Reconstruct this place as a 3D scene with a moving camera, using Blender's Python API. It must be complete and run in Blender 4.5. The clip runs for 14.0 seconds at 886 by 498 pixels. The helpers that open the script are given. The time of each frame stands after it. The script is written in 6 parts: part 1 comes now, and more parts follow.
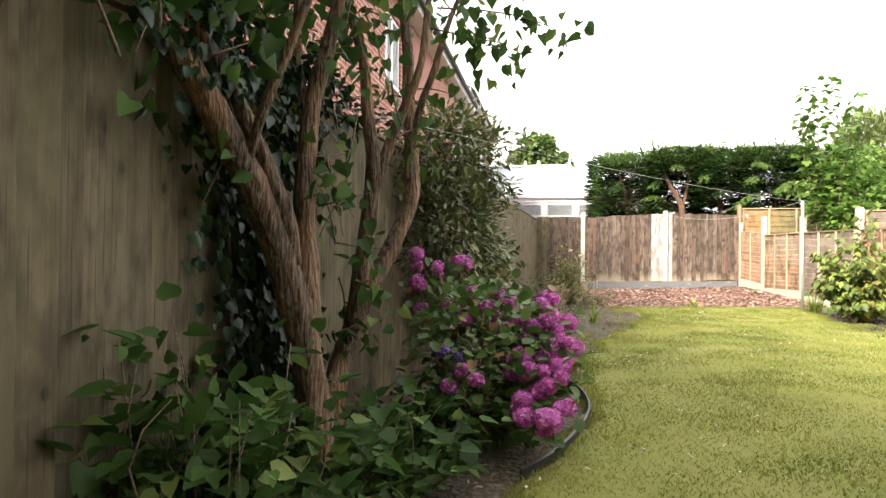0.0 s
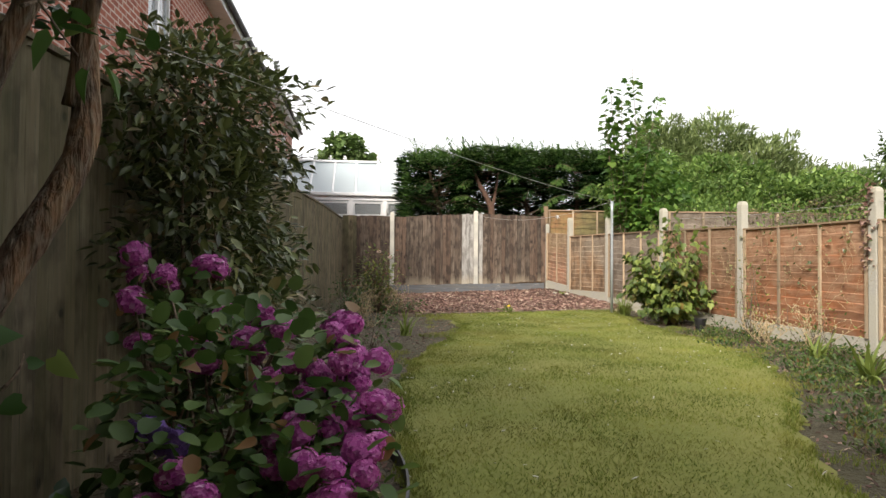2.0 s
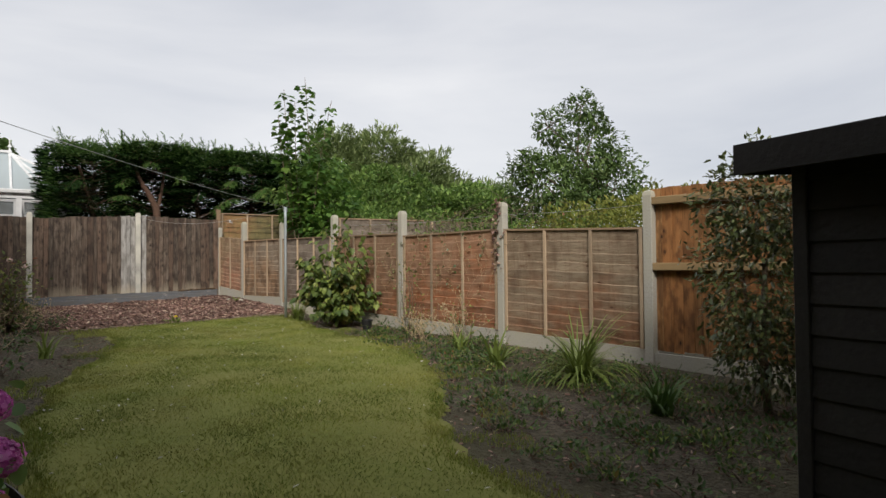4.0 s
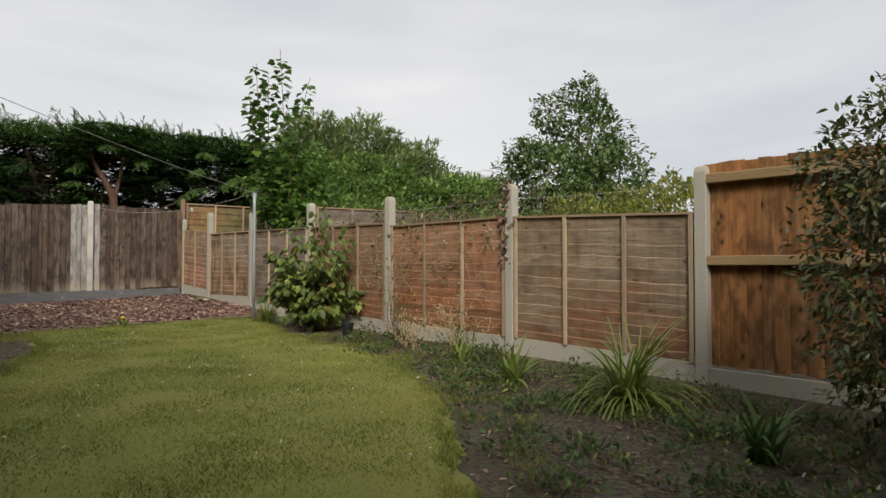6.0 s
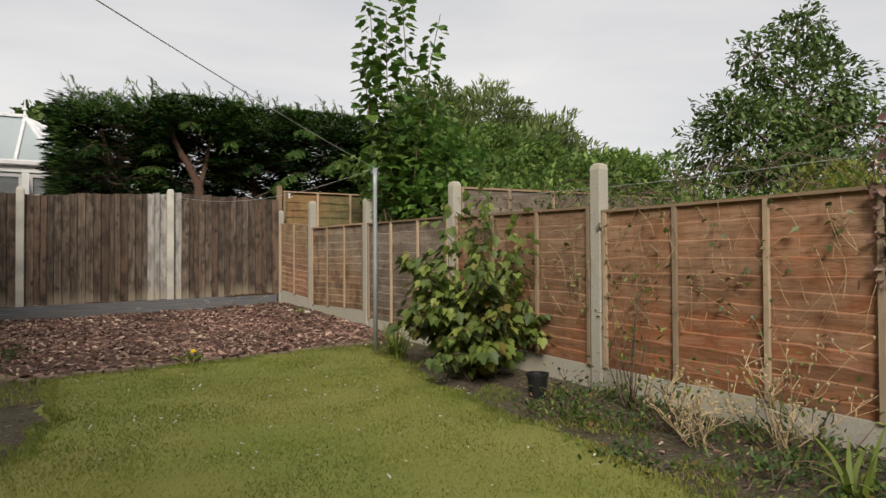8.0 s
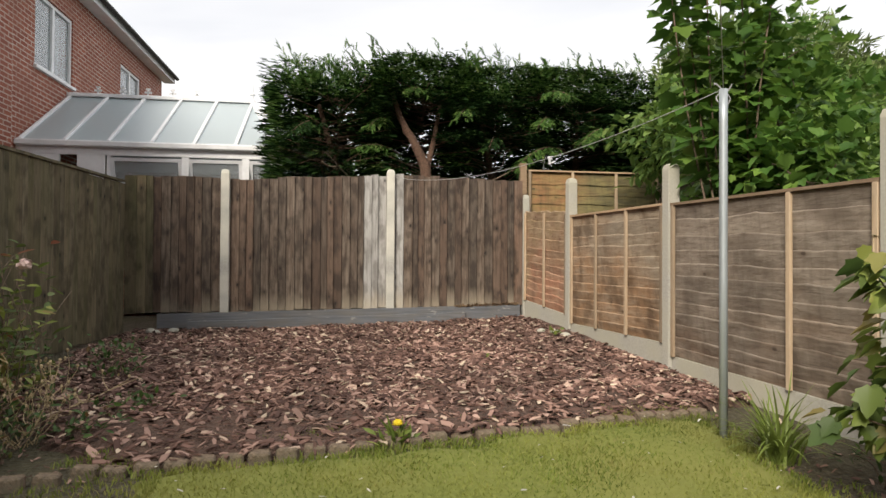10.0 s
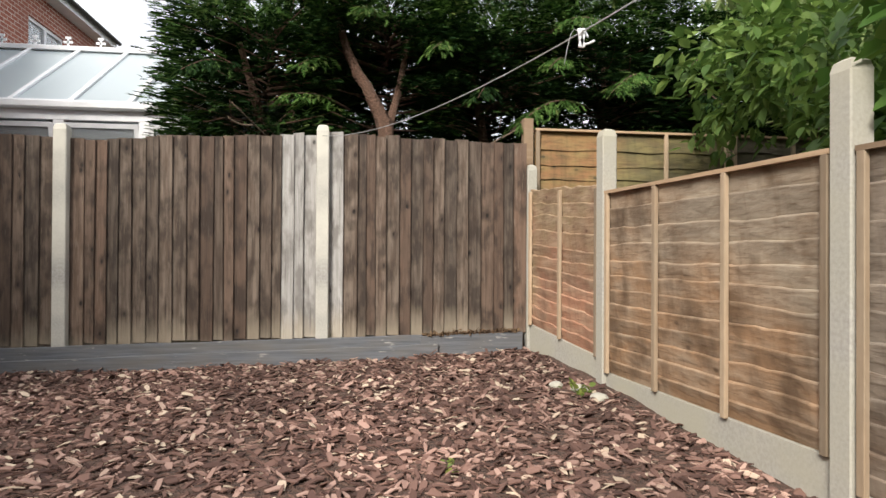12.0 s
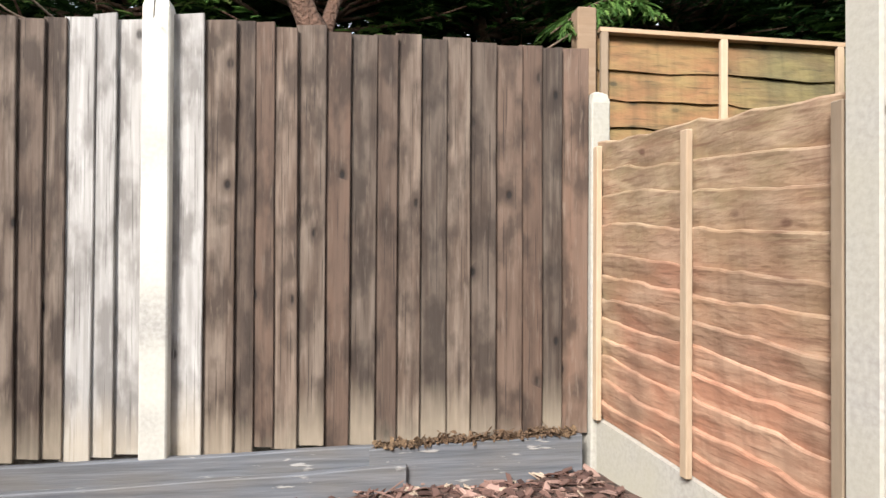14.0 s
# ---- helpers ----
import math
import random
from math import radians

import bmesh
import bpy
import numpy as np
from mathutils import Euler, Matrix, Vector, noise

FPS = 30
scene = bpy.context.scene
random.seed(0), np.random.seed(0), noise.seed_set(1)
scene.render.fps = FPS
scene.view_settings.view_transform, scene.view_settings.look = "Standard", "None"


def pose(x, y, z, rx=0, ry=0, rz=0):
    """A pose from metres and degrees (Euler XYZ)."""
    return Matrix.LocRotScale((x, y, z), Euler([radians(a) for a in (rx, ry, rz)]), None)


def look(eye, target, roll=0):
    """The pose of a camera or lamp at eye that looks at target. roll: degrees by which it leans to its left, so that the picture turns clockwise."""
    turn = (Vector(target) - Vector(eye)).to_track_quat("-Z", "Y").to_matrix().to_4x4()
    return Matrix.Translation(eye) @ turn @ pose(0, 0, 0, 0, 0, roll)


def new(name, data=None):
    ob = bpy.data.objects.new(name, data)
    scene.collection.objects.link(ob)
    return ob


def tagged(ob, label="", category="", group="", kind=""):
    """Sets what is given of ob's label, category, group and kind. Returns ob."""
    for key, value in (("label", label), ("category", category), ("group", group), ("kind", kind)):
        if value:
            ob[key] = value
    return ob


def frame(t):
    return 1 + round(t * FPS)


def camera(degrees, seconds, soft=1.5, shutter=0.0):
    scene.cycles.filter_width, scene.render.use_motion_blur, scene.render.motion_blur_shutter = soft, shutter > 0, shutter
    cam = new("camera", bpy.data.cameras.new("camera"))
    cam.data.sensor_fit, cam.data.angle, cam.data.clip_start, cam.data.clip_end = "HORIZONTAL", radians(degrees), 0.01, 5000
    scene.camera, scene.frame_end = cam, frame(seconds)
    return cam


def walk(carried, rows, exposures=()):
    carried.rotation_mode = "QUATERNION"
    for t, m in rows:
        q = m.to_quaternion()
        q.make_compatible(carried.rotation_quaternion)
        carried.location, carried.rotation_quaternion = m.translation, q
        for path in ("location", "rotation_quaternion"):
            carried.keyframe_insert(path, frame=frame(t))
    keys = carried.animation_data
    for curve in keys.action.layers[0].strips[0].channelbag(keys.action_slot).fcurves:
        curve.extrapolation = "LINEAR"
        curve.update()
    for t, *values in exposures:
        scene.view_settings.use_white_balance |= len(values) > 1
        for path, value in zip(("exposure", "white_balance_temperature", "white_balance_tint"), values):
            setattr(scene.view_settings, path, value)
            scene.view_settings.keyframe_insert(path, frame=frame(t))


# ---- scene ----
cam = camera(68.5, 14.0)
PATH = [
    (0, (-0.873, -1.17, 0.976), (-1.213, 0.8, 1.004), 0.6),
    (0.5, (-0.884, -0.679, 0.971), (-1.141, 1.304, 1.007), 0.3),
    (1, (-0.828, -0.214, 0.943), (-0.971, 1.781, 0.981), 0.3),
    (1.5, (-0.816, 0.128, 0.939), (-0.876, 2.127, 0.981), 0.2),
    (2, (-0.848, 0.299, 0.973), (-0.606, 2.284, 1.014), 0.4),
    (2.5, (-0.822, 0.312, 0.972), (-0.278, 2.235, 1.021), 0.1),
    (3, (-0.803, 0.265, 0.981), (-0.004, 2.098, 1.034), -0.2),
    (3.5, (-0.798, 0.211, 0.991), (0.193, 1.947, 1.043), -0.5),
    (4, (-0.792, 0.224, 1.031), (0.346, 1.867, 1.076), -0.6),
    (6.5, (0.064, 2.154, 0.926), (1.254, 3.76, 0.976), -0.0),
    (7, (0.308, 3.019, 0.994), (1.498, 4.626, 1.036), -0.0),
    (7.5, (0.504, 3.693, 1.033), (1.662, 5.323, 1.072), -0.1),
    (8, (0.693, 4.526, 1.082), (1.646, 6.284, 1.112), -0.3),
    (8.5, (0.763, 5.198, 1.109), (1.41, 7.09, 1.145), 0.0),
    (9, (0.894, 5.94, 1.094), (1.345, 7.888, 1.131), 0.1),
    (11.5, (1.823, 9.513, 1.122), (2.082, 11.496, 1.143), 0.4),
    (12, (2.054, 10.191, 1.158), (2.325, 12.172, 1.172), 0.3),
    (12.5, (2.27, 10.864, 1.176), (2.549, 12.844, 1.194), 0.2),
    (13, (2.427, 11.559, 1.196), (2.727, 13.537, 1.212), 0.2),
    (13.5, (2.54, 12.26, 1.192), (2.843, 14.237, 1.206), 0.2),
    (14, (2.499, 12.981, 1.228), (2.799, 14.958, 1.249), 0.3),
]
EXPOSURES = [(0, 2.1, 7200, 13), (1.5, 1.35, 7000, 12), (2.0, 0.9, 6900, 11), (2.5, 0.45, 6800, 10), (3, 0.02, 6600, 10), (6.5, 0.0, 6900, 10), (8.0, 0.0, 7000, 10), (9.0, 0.30, 7000, 10), (11.5, 0.65, 6700, 10), (12.5, 0.95, 6500, 11), (14, 1.35, 6300, 12)]
SKY_LIGHT, SUN_LIGHT = 0.95, 3.3
walk(cam, [(t, look(eye, target, roll)) for t, eye, target, roll in PATH],
     exposures=EXPOSURES)

# ---- world and sun: a bright overcast sky ----
world = bpy.data.worlds.new("world")
scene.world = world
world.use_nodes = True
wn, wl = world.node_tree.nodes, world.node_tree.links
wn.clear()
SUN_ELEV, SUN_TURN = radians(35), radians(211)
sky = wn.new("ShaderNodeTexSky")
sky.sky_type, sky.sun_disc, sky.sun_elevation, sky.sun_rotation = "NISHITA", False, SUN_ELEV, SUN_TURN
sky_bg, cloud_bg, mixer, out = wn.new("ShaderNodeBackground"), wn.new("ShaderNodeBackground"), wn.new("ShaderNodeMixShader"), wn.new("ShaderNodeOutputWorld")
coord, squash, cloud, ramp = wn.new("ShaderNodeTexCoord"), wn.new("ShaderNodeMapping"), wn.new("ShaderNodeTexNoise"), wn.new("ShaderNodeValToRGB")
squash.inputs["Scale"].default_value = (1.0, 1.0, 4.0)
cloud.inputs["Scale"].default_value, cloud.inputs["Detail"].default_value, cloud.inputs["Distortion"].default_value = 1.6, 5.0, 0.4
ramp.color_ramp.elements[0].position, ramp.color_ramp.elements[0].color = 0.3, (0.66, 0.69, 0.76, 1)
ramp.color_ramp.elements[1].position, ramp.color_ramp.elements[1].color = 0.7, (0.92, 0.93, 0.96, 1)
sky_bg.inputs["Strength"].default_value, cloud_bg.inputs["Strength"].default_value, mixer.inputs["Fac"].default_value = 0.12, SKY_LIGHT, 0.9
for a, b in ((coord.outputs["Generated"], squash.inputs["Vector"]), (squash.outputs[0], cloud.inputs["Vector"]), (cloud.outputs["Fac"], ramp.inputs["Fac"]),
             (ramp.outputs["Color"], cloud_bg.inputs["Color"]), (sky.outputs["Color"], sky_bg.inputs["Color"]),
             (sky_bg.outputs[0], mixer.inputs[1]), (cloud_bg.outputs[0], mixer.inputs[2]), (mixer.outputs[0], out.inputs["Surface"])):
    wl.new(a, b)
sun = new("sun", bpy.data.lights.new("sun", "SUN"))
sun.data.energy, sun.data.angle, sun.data.color = SUN_LIGHT, radians(18), (1.0, 0.95, 0.88)
sun.matrix_world = look((-6.6, -7, 9), (0, 4, 0))


# ---- materials ----
def nodes_of(name):
    m = bpy.data.materials.new(name)
    m.use_nodes = True
    return m, m.node_tree.nodes, m.node_tree.links, m.node_tree.nodes["Principled BSDF"]


def mixed(n, l, fac, a, b, blend="MIX"):
    """A colour mix; a and b are colours or sockets."""
    k = n.new("ShaderNodeMix")
    k.data_type, k.blend_type = "RGBA", blend
    for slot, v in ((0, fac), (6, a), (7, b)):
        if isinstance(v, bpy.types.NodeSocket):
            l.new(v, k.inputs[slot])
        elif slot == 0:
            k.inputs[0].default_value = v
        else:
            k.inputs[slot].default_value = (*v, 1)
    return k.outputs[2]


def noisy(n, l, scale, stretch=(1, 1, 1), detail=4, lo=0.35, hi=0.65, shift=None, at=0.0):
    """Noise in object space, as a 0..1 value. shift: a socket that moves it from object to object."""
    co, mp, no, mr = n.new("ShaderNodeTexCoord"), n.new("ShaderNodeMapping"), n.new("ShaderNodeTexNoise"), n.new("ShaderNodeMapRange")
    mp.inputs["Scale"].default_value, mp.inputs["Location"].default_value = stretch, (at, at * 1.7, at * 0.6)
    no.inputs["Scale"].default_value, no.inputs["Detail"].default_value = scale, detail
    mr.inputs[1].default_value, mr.inputs[2].default_value = lo, hi
    l.new(co.outputs["Object"], mp.inputs["Vector"])
    if shift is not None:
        sc = n.new("ShaderNodeMath")
        sc.operation, sc.inputs[1].default_value = "MULTIPLY", 37.0
        l.new(shift, sc.inputs[0])
        l.new(sc.outputs[0], mp.inputs["Location"])
    l.new(mp.outputs[0], no.inputs["Vector"])
    l.new(no.outputs["Fac"], mr.inputs[0])
    return mr.outputs[0]


def bumped(n, l, p, height, strength=0.4, distance=0.01):
    b = n.new("ShaderNodeBump")
    b.inputs["Strength"].default_value, b.inputs["Distance"].default_value = strength, distance
    l.new(height, b.inputs["Height"])
    l.new(b.outputs[0], p.inputs["Normal"])


def plank(name, dark, light, stain, along, rough=0.85, knots=True, green=None, tones=(0.55, 1.45)):
    """Weathered timber. along: 'x' or 'z', the way of the grain in object space."""
    m, n, l, p = nodes_of(name)
    rnd = n.new("ShaderNodeObjectInfo").outputs["Random"]
    fine = (2.2, 38, 38) if along == "x" else (38, 38, 2.2)
    wide = (2.2, 5, 7) if along == "x" else (7, 5, 2.0)
    grain = noisy(n, l, 1.0, fine, 6, 0.18, 0.82, rnd)
    patch = noisy(n, l, 1.1, wide, 4, 0.36, 0.66, rnd)
    base = mixed(n, l, grain, dark, light)
    base = mixed(n, l, patch, base, mixed(n, l, grain, stain, light))
    speck = noisy(n, l, 26, (1, 1, 0.5) if along == "z" else (0.5, 1, 1), 6, 0.35, 0.75, rnd)
    base = mixed(n, l, speck, base, mixed(n, l, 0.45, base, dark))
    tone = n.new("ShaderNodeMapRange")
    tone.inputs[3].default_value, tone.inputs[4].default_value = tones
    l.new(rnd, tone.inputs[0])
    hsv = n.new("ShaderNodeHueSaturation")
    l.new(tone.outputs[0], hsv.inputs["Value"])
    l.new(base, hsv.inputs["Color"])
    col = hsv.outputs[0]
    if green:
        col = mixed(n, l, noisy(n, l, 1.6, (1, 1, 1), 3, 0.45, 0.75, rnd), col, green)
    if knots:
        co, mp, vo, mr = n.new("ShaderNodeTexCoord"), n.new("ShaderNodeMapping"), n.new("ShaderNodeTexVoronoi"), n.new("ShaderNodeMapRange")
        mp.inputs["Scale"].default_value = (2.5, 0, 9) if along == "x" else (9, 0, 3.0)
        vo.inputs["Scale"].default_value = 1.0
        mr.inputs[1].default_value, mr.inputs[2].default_value, mr.inputs[3].default_value, mr.inputs[4].default_value = 0.07, 0.14, 0.85, 0.0
        sc = n.new("ShaderNodeMath")
        sc.operation, sc.inputs[1].default_value = "MULTIPLY", 91.0
        l.new(rnd, sc.inputs[0])
        l.new(sc.outputs[0], mp.inputs["Location"])
        l.new(co.outputs["Object"], mp.inputs["Vector"])
        l.new(mp.outputs[0], vo.inputs["Vector"])
        l.new(vo.outputs["Distance"], mr.inputs[0])
        col = mixed(n, l, mr.outputs[0], col, tuple(c * 0.35 for c in dark))
    l.new(col, p.inputs["Base Color"])
    p.inputs["Roughness"].default_value = rough
    bumped(n, l, p, grain, 0.5, 0.004)
    return m


def sums(n, l, kind, a, b):
    """One step of arithmetic on sockets or numbers."""
    k = n.new("ShaderNodeMath")
    k.operation = kind
    for slot, v in ((0, a), (1, b)):
        if isinstance(v, bpy.types.NodeSocket):
            l.new(v, k.inputs[slot])
        else:
            k.inputs[slot].default_value = v
    return k.outputs[0]


def spread(n, l, v, lo, hi, a=0.0, b=1.0):
    k = n.new("ShaderNodeMapRange")
    k.inputs[1].default_value, k.inputs[2].default_value, k.inputs[3].default_value, k.inputs[4].default_value = lo, hi, a, b
    l.new(v, k.inputs[0])
    return k.outputs[0]


def knots(n, l, scale, rnd, share=0.62):
    """Knots as (core, halo): one now and then in the cells of a lattice."""
    co, sp, cb, vo, sc = n.new("ShaderNodeTexCoord"), n.new("ShaderNodeSeparateXYZ"), n.new("ShaderNodeCombineXYZ"), n.new("ShaderNodeTexVoronoi"), n.new("ShaderNodeSeparateColor")
    vo.voronoi_dimensions = "2D"
    vo.inputs["Scale"].default_value = 1.0
    l.new(co.outputs["Object"], sp.inputs[0])
    away = sums(n, l, "MULTIPLY", rnd, 91.0)
    l.new(sums(n, l, "ADD", sums(n, l, "MULTIPLY", sp.outputs[0], scale[0]), away), cb.inputs[0])
    l.new(sums(n, l, "ADD", sums(n, l, "MULTIPLY", sp.outputs[2], scale[2]), sums(n, l, "MULTIPLY", away, 1.7)), cb.inputs[1])
    l.new(cb.outputs[0], vo.inputs["Vector"])
    l.new(vo.outputs["Color"], sc.inputs[0])
    gate = spread(n, l, sc.outputs[0], share, share + 0.02)
    core, halo = spread(n, l, vo.outputs["Distance"], 0.06, 0.13, 1.0, 0.0), spread(n, l, vo.outputs["Distance"], 0.12, 0.34, 1.0, 0.0)
    return sums(n, l, "MULTIPLY", core, gate), sums(n, l, "MULTIPLY", halo, gate)


def aged_board(name, dark, mid, light, warm, foot=None, tones=(0.7, 1.3), green=None):
    """An old upright board: grain, dark mottles, knots with halos, a bleached foot; each board has its own tone."""
    m, n, l, p = nodes_of(name)
    rnd = n.new("ShaderNodeObjectInfo").outputs["Random"]
    other = sums(n, l, "FRACT", sums(n, l, "MULTIPLY", rnd, 17.31), 0.0)
    grain = noisy(n, l, 1.0, (46, 46, 2.8), 6, 0.28, 0.74, rnd)
    soft = noisy(n, l, 1.0, (24, 24, 5.0), 6, 0.36, 0.64, rnd)
    mottle = noisy(n, l, 1.0, (9, 9, 8.0), 5, 0.46, 0.62, rnd)
    col = mixed(n, l, soft, mid, light)
    col = mixed(n, l, sums(n, l, "MULTIPLY", grain, 0.55), col, dark)
    col = mixed(n, l, sums(n, l, "MULTIPLY", spread(n, l, other, 0.25, 0.8), sums(n, l, "ADD", sums(n, l, "MULTIPLY", soft, 0.45), 0.35)), col, warm)
    col = mixed(n, l, sums(n, l, "MULTIPLY", mottle, 0.72), col, tuple(c * 0.8 for c in dark))
    core, halo = knots(n, l, (9, 0, 9), rnd, 0.80)
    crack, fleck = noisy(n, l, 1.0, (150, 150, 4), 4, 0.60, 0.68, rnd), noisy(n, l, 1.0, (60, 60, 14), 4, 0.58, 0.70, rnd)
    col = mixed(n, l, sums(n, l, "MULTIPLY", crack, 0.7), col, tuple(c * 0.5 for c in dark))
    col = mixed(n, l, sums(n, l, "MULTIPLY", fleck, 0.35), col, light)
    col = mixed(n, l, sums(n, l, "MULTIPLY", halo, 0.65), col, dark)
    col = mixed(n, l, core, col, mixed(n, l, spread(n, l, grain, 0.5, 0.9), tuple(c * 0.3 for c in dark), mid))
    hsv = n.new("ShaderNodeHueSaturation")
    l.new(spread(n, l, rnd, 0, 1, *tones), hsv.inputs["Value"])
    l.new(col, hsv.inputs["Color"])
    col = hsv.outputs[0]
    if foot or green:
        sp = n.new("ShaderNodeSeparateXYZ")
        l.new(n.new("ShaderNodeTexCoord").outputs["Object"], sp.inputs[0])
        edge = sums(n, l, "ADD", sums(n, l, "ADD", sp.outputs[2], sums(n, l, "MULTIPLY", grain, 0.05)), sums(n, l, "MULTIPLY", other, 0.17))
        if foot:
            col = mixed(n, l, sums(n, l, "MULTIPLY", spread(n, l, edge, 0.07, 0.19, 1.0, 0.0), 0.6), col, foot)
        if green:
            col = mixed(n, l, sums(n, l, "MULTIPLY", noisy(n, l, 1.6, (4, 1, 1), 4, 0.4, 0.75, rnd), 0.75), col, green)
    l.new(col, p.inputs["Base Color"])
    p.inputs["Roughness"].default_value = 0.88
    bumped(n, l, p, sums(n, l, "SUBTRACT", grain, core), 0.6, 0.004)
    return m


def slat_wood(name, grey, warm, pale, level, seed, blot=0.5, leans=0.0):
    """Thin waney slats: grey where weathered, the old stain left lower down, water marks that run over several slats."""
    m, n, l, p = nodes_of(name)
    rnd = n.new("ShaderNodeObjectInfo").outputs["Random"]
    sp = n.new("ShaderNodeSeparateXYZ")
    l.new(n.new("ShaderNodeTexCoord").outputs["Object"], sp.inputs[0])
    big = noisy(n, l, 1.3, (1, 1, 1.3), 4, 0.30, 0.70, None, seed)
    blots = noisy(n, l, 1.0, (5, 1, 3.2), 5, 0.50, 0.72, None, seed + 9)
    grain = noisy(n, l, 1.0, (2.4, 20, 34), 7, 0.28, 0.72, rnd)
    swirl = noisy(n, l, 1.0, (4.5, 9, 11), 5, 0.38, 0.66, rnd)
    height = sums(n, l, "ADD", sums(n, l, "ADD", sp.outputs[2], sums(n, l, "MULTIPLY", sums(n, l, "SUBTRACT", big, 0.5), 1.1)), sums(n, l, "MULTIPLY", sp.outputs[0], leans))
    warmth = spread(n, l, height, level - 0.35, level + 0.35, 1.0, 0.12)
    col = mixed(n, l, warmth, grey, warm)
    col = mixed(n, l, sums(n, l, "MULTIPLY", swirl, 0.55), col, pale)
    col = mixed(n, l, sums(n, l, "MULTIPLY", grain, 0.16), col, tuple(c * 0.5 for c in warm))
    run = noisy(n, l, 1.0, (26, 1, 2.2), 4, 0.50, 0.70, None, seed)
    col = mixed(n, l, sums(n, l, "MULTIPLY", run, 0.28), col, tuple(c * 0.45 for c in warm))
    col = mixed(n, l, sums(n, l, "MULTIPLY", blots, blot), col, tuple(c * 0.30 for c in warm))
    fray, crease = noisy(n, l, 1.0, (10, 30, 42), 6, 0.52, 0.62, rnd), noisy(n, l, 1.0, (5, 30, 90), 5, 0.60, 0.66, rnd)
    col = mixed(n, l, sums(n, l, "MULTIPLY", fray, 0.25), col, tuple(c * 0.5 for c in warm))
    col = mixed(n, l, sums(n, l, "MULTIPLY", crease, 0.5), col, tuple(c * 0.4 for c in warm))
    core, halo = knots(n, l, (5, 0, 9), rnd, 0.87)
    col = mixed(n, l, sums(n, l, "MULTIPLY", halo, 0.35), col, tuple(c * 0.5 for c in warm))
    col = mixed(n, l, sums(n, l, "MULTIPLY", core, 0.8), col, tuple(c * 0.3 for c in warm))
    hsv = n.new("ShaderNodeHueSaturation")
    l.new(spread(n, l, rnd, 0, 1, 0.84, 1.16), hsv.inputs["Value"])
    l.new(col, hsv.inputs["Color"])
    l.new(hsv.outputs[0], p.inputs["Base Color"])
    p.inputs["Roughness"].default_value = 0.88
    bumped(n, l, p, sums(n, l, "ADD", sums(n, l, "MULTIPLY", grain, 0.5), sums(n, l, "MULTIPLY", swirl, 1.8)), 0.5, 0.006)
    return m


def stony(name, a, b, scale=8, rough=0.9, bump=0.4, c=None, dist=0.01):
    m, n, l, p = nodes_of(name)
    big, small = noisy(n, l, scale * 0.2, detail=3), noisy(n, l, scale * 6, detail=5)
    col = mixed(n, l, small, a, b)
    if c:
        col = mixed(n, l, big, col, c)
    l.new(col, p.inputs["Base Color"])
    p.inputs["Roughness"].default_value = rough
    bumped(n, l, p, small, bump, dist)
    return m


def leafy(name, a, b, c, rough=0.5, see=0.35, odd=None, spec=0.4, dry=None):
    """Leaves: every leaf its own tone; some light comes through."""
    m, n, l, p = nodes_of(name)
    rnd = n.new("ShaderNodeNewGeometry").outputs["Random Per Island"]
    rp = n.new("ShaderNodeValToRGB")
    rp.color_ramp.elements[0].color, rp.color_ramp.elements[1].color = (*a, 1), (*b, 1)
    e = rp.color_ramp.elements.new(0.6)
    e.color = (*c, 1)
    if odd:
        rp.color_ramp.elements[-1].position = 0.9
        e = rp.color_ramp.elements.new(0.96)
        e.color = (*odd, 1)
    l.new(rnd, rp.inputs["Fac"])
    big = noisy(n, l, 1.1, detail=2, lo=0.3, hi=0.7)
    hsv = n.new("ShaderNodeHueSaturation")
    mr = n.new("ShaderNodeMapRange")
    mr.inputs[3].default_value, mr.inputs[4].default_value = 0.7, 1.3
    l.new(big, mr.inputs[0])
    l.new(mr.outputs[0], hsv.inputs["Value"])
    col = rp.outputs[0]
    if dry:
        col = mixed(n, l, sums(n, l, "MULTIPLY", noisy(n, l, 1.7, detail=5, lo=0.46, hi=0.72, at=4.4), 0.7), col, dry)
    l.new(col, hsv.inputs["Color"])
    l.new(hsv.outputs[0], p.inputs["Base Color"])
    p.inputs["Roughness"].default_value = rough
    p.inputs["Specular IOR Level"].default_value = spec
    tr, mx, mo = n.new("ShaderNodeBsdfTranslucent"), n.new("ShaderNodeMixShader"), n["Material Output"]
    l.new(hsv.outputs[0], tr.inputs["Color"])
    mx.inputs[0].default_value = see
    l.new(p.outputs[0], mx.inputs[1])
    l.new(tr.outputs[0], mx.inputs[2])
    l.new(mx.outputs[0], mo.inputs["Surface"])
    return m


def plain(name, col, rough=0.6, metal=0.0):
    m, n, l, p = nodes_of(name)
    s = noisy(n, l, 6, detail=4)
    l.new(mixed(n, l, s, tuple(c * 0.88 for c in col), col), p.inputs["Base Color"])
    p.inputs["Roughness"].default_value, p.inputs["Metallic"].default_value = rough, metal
    return m


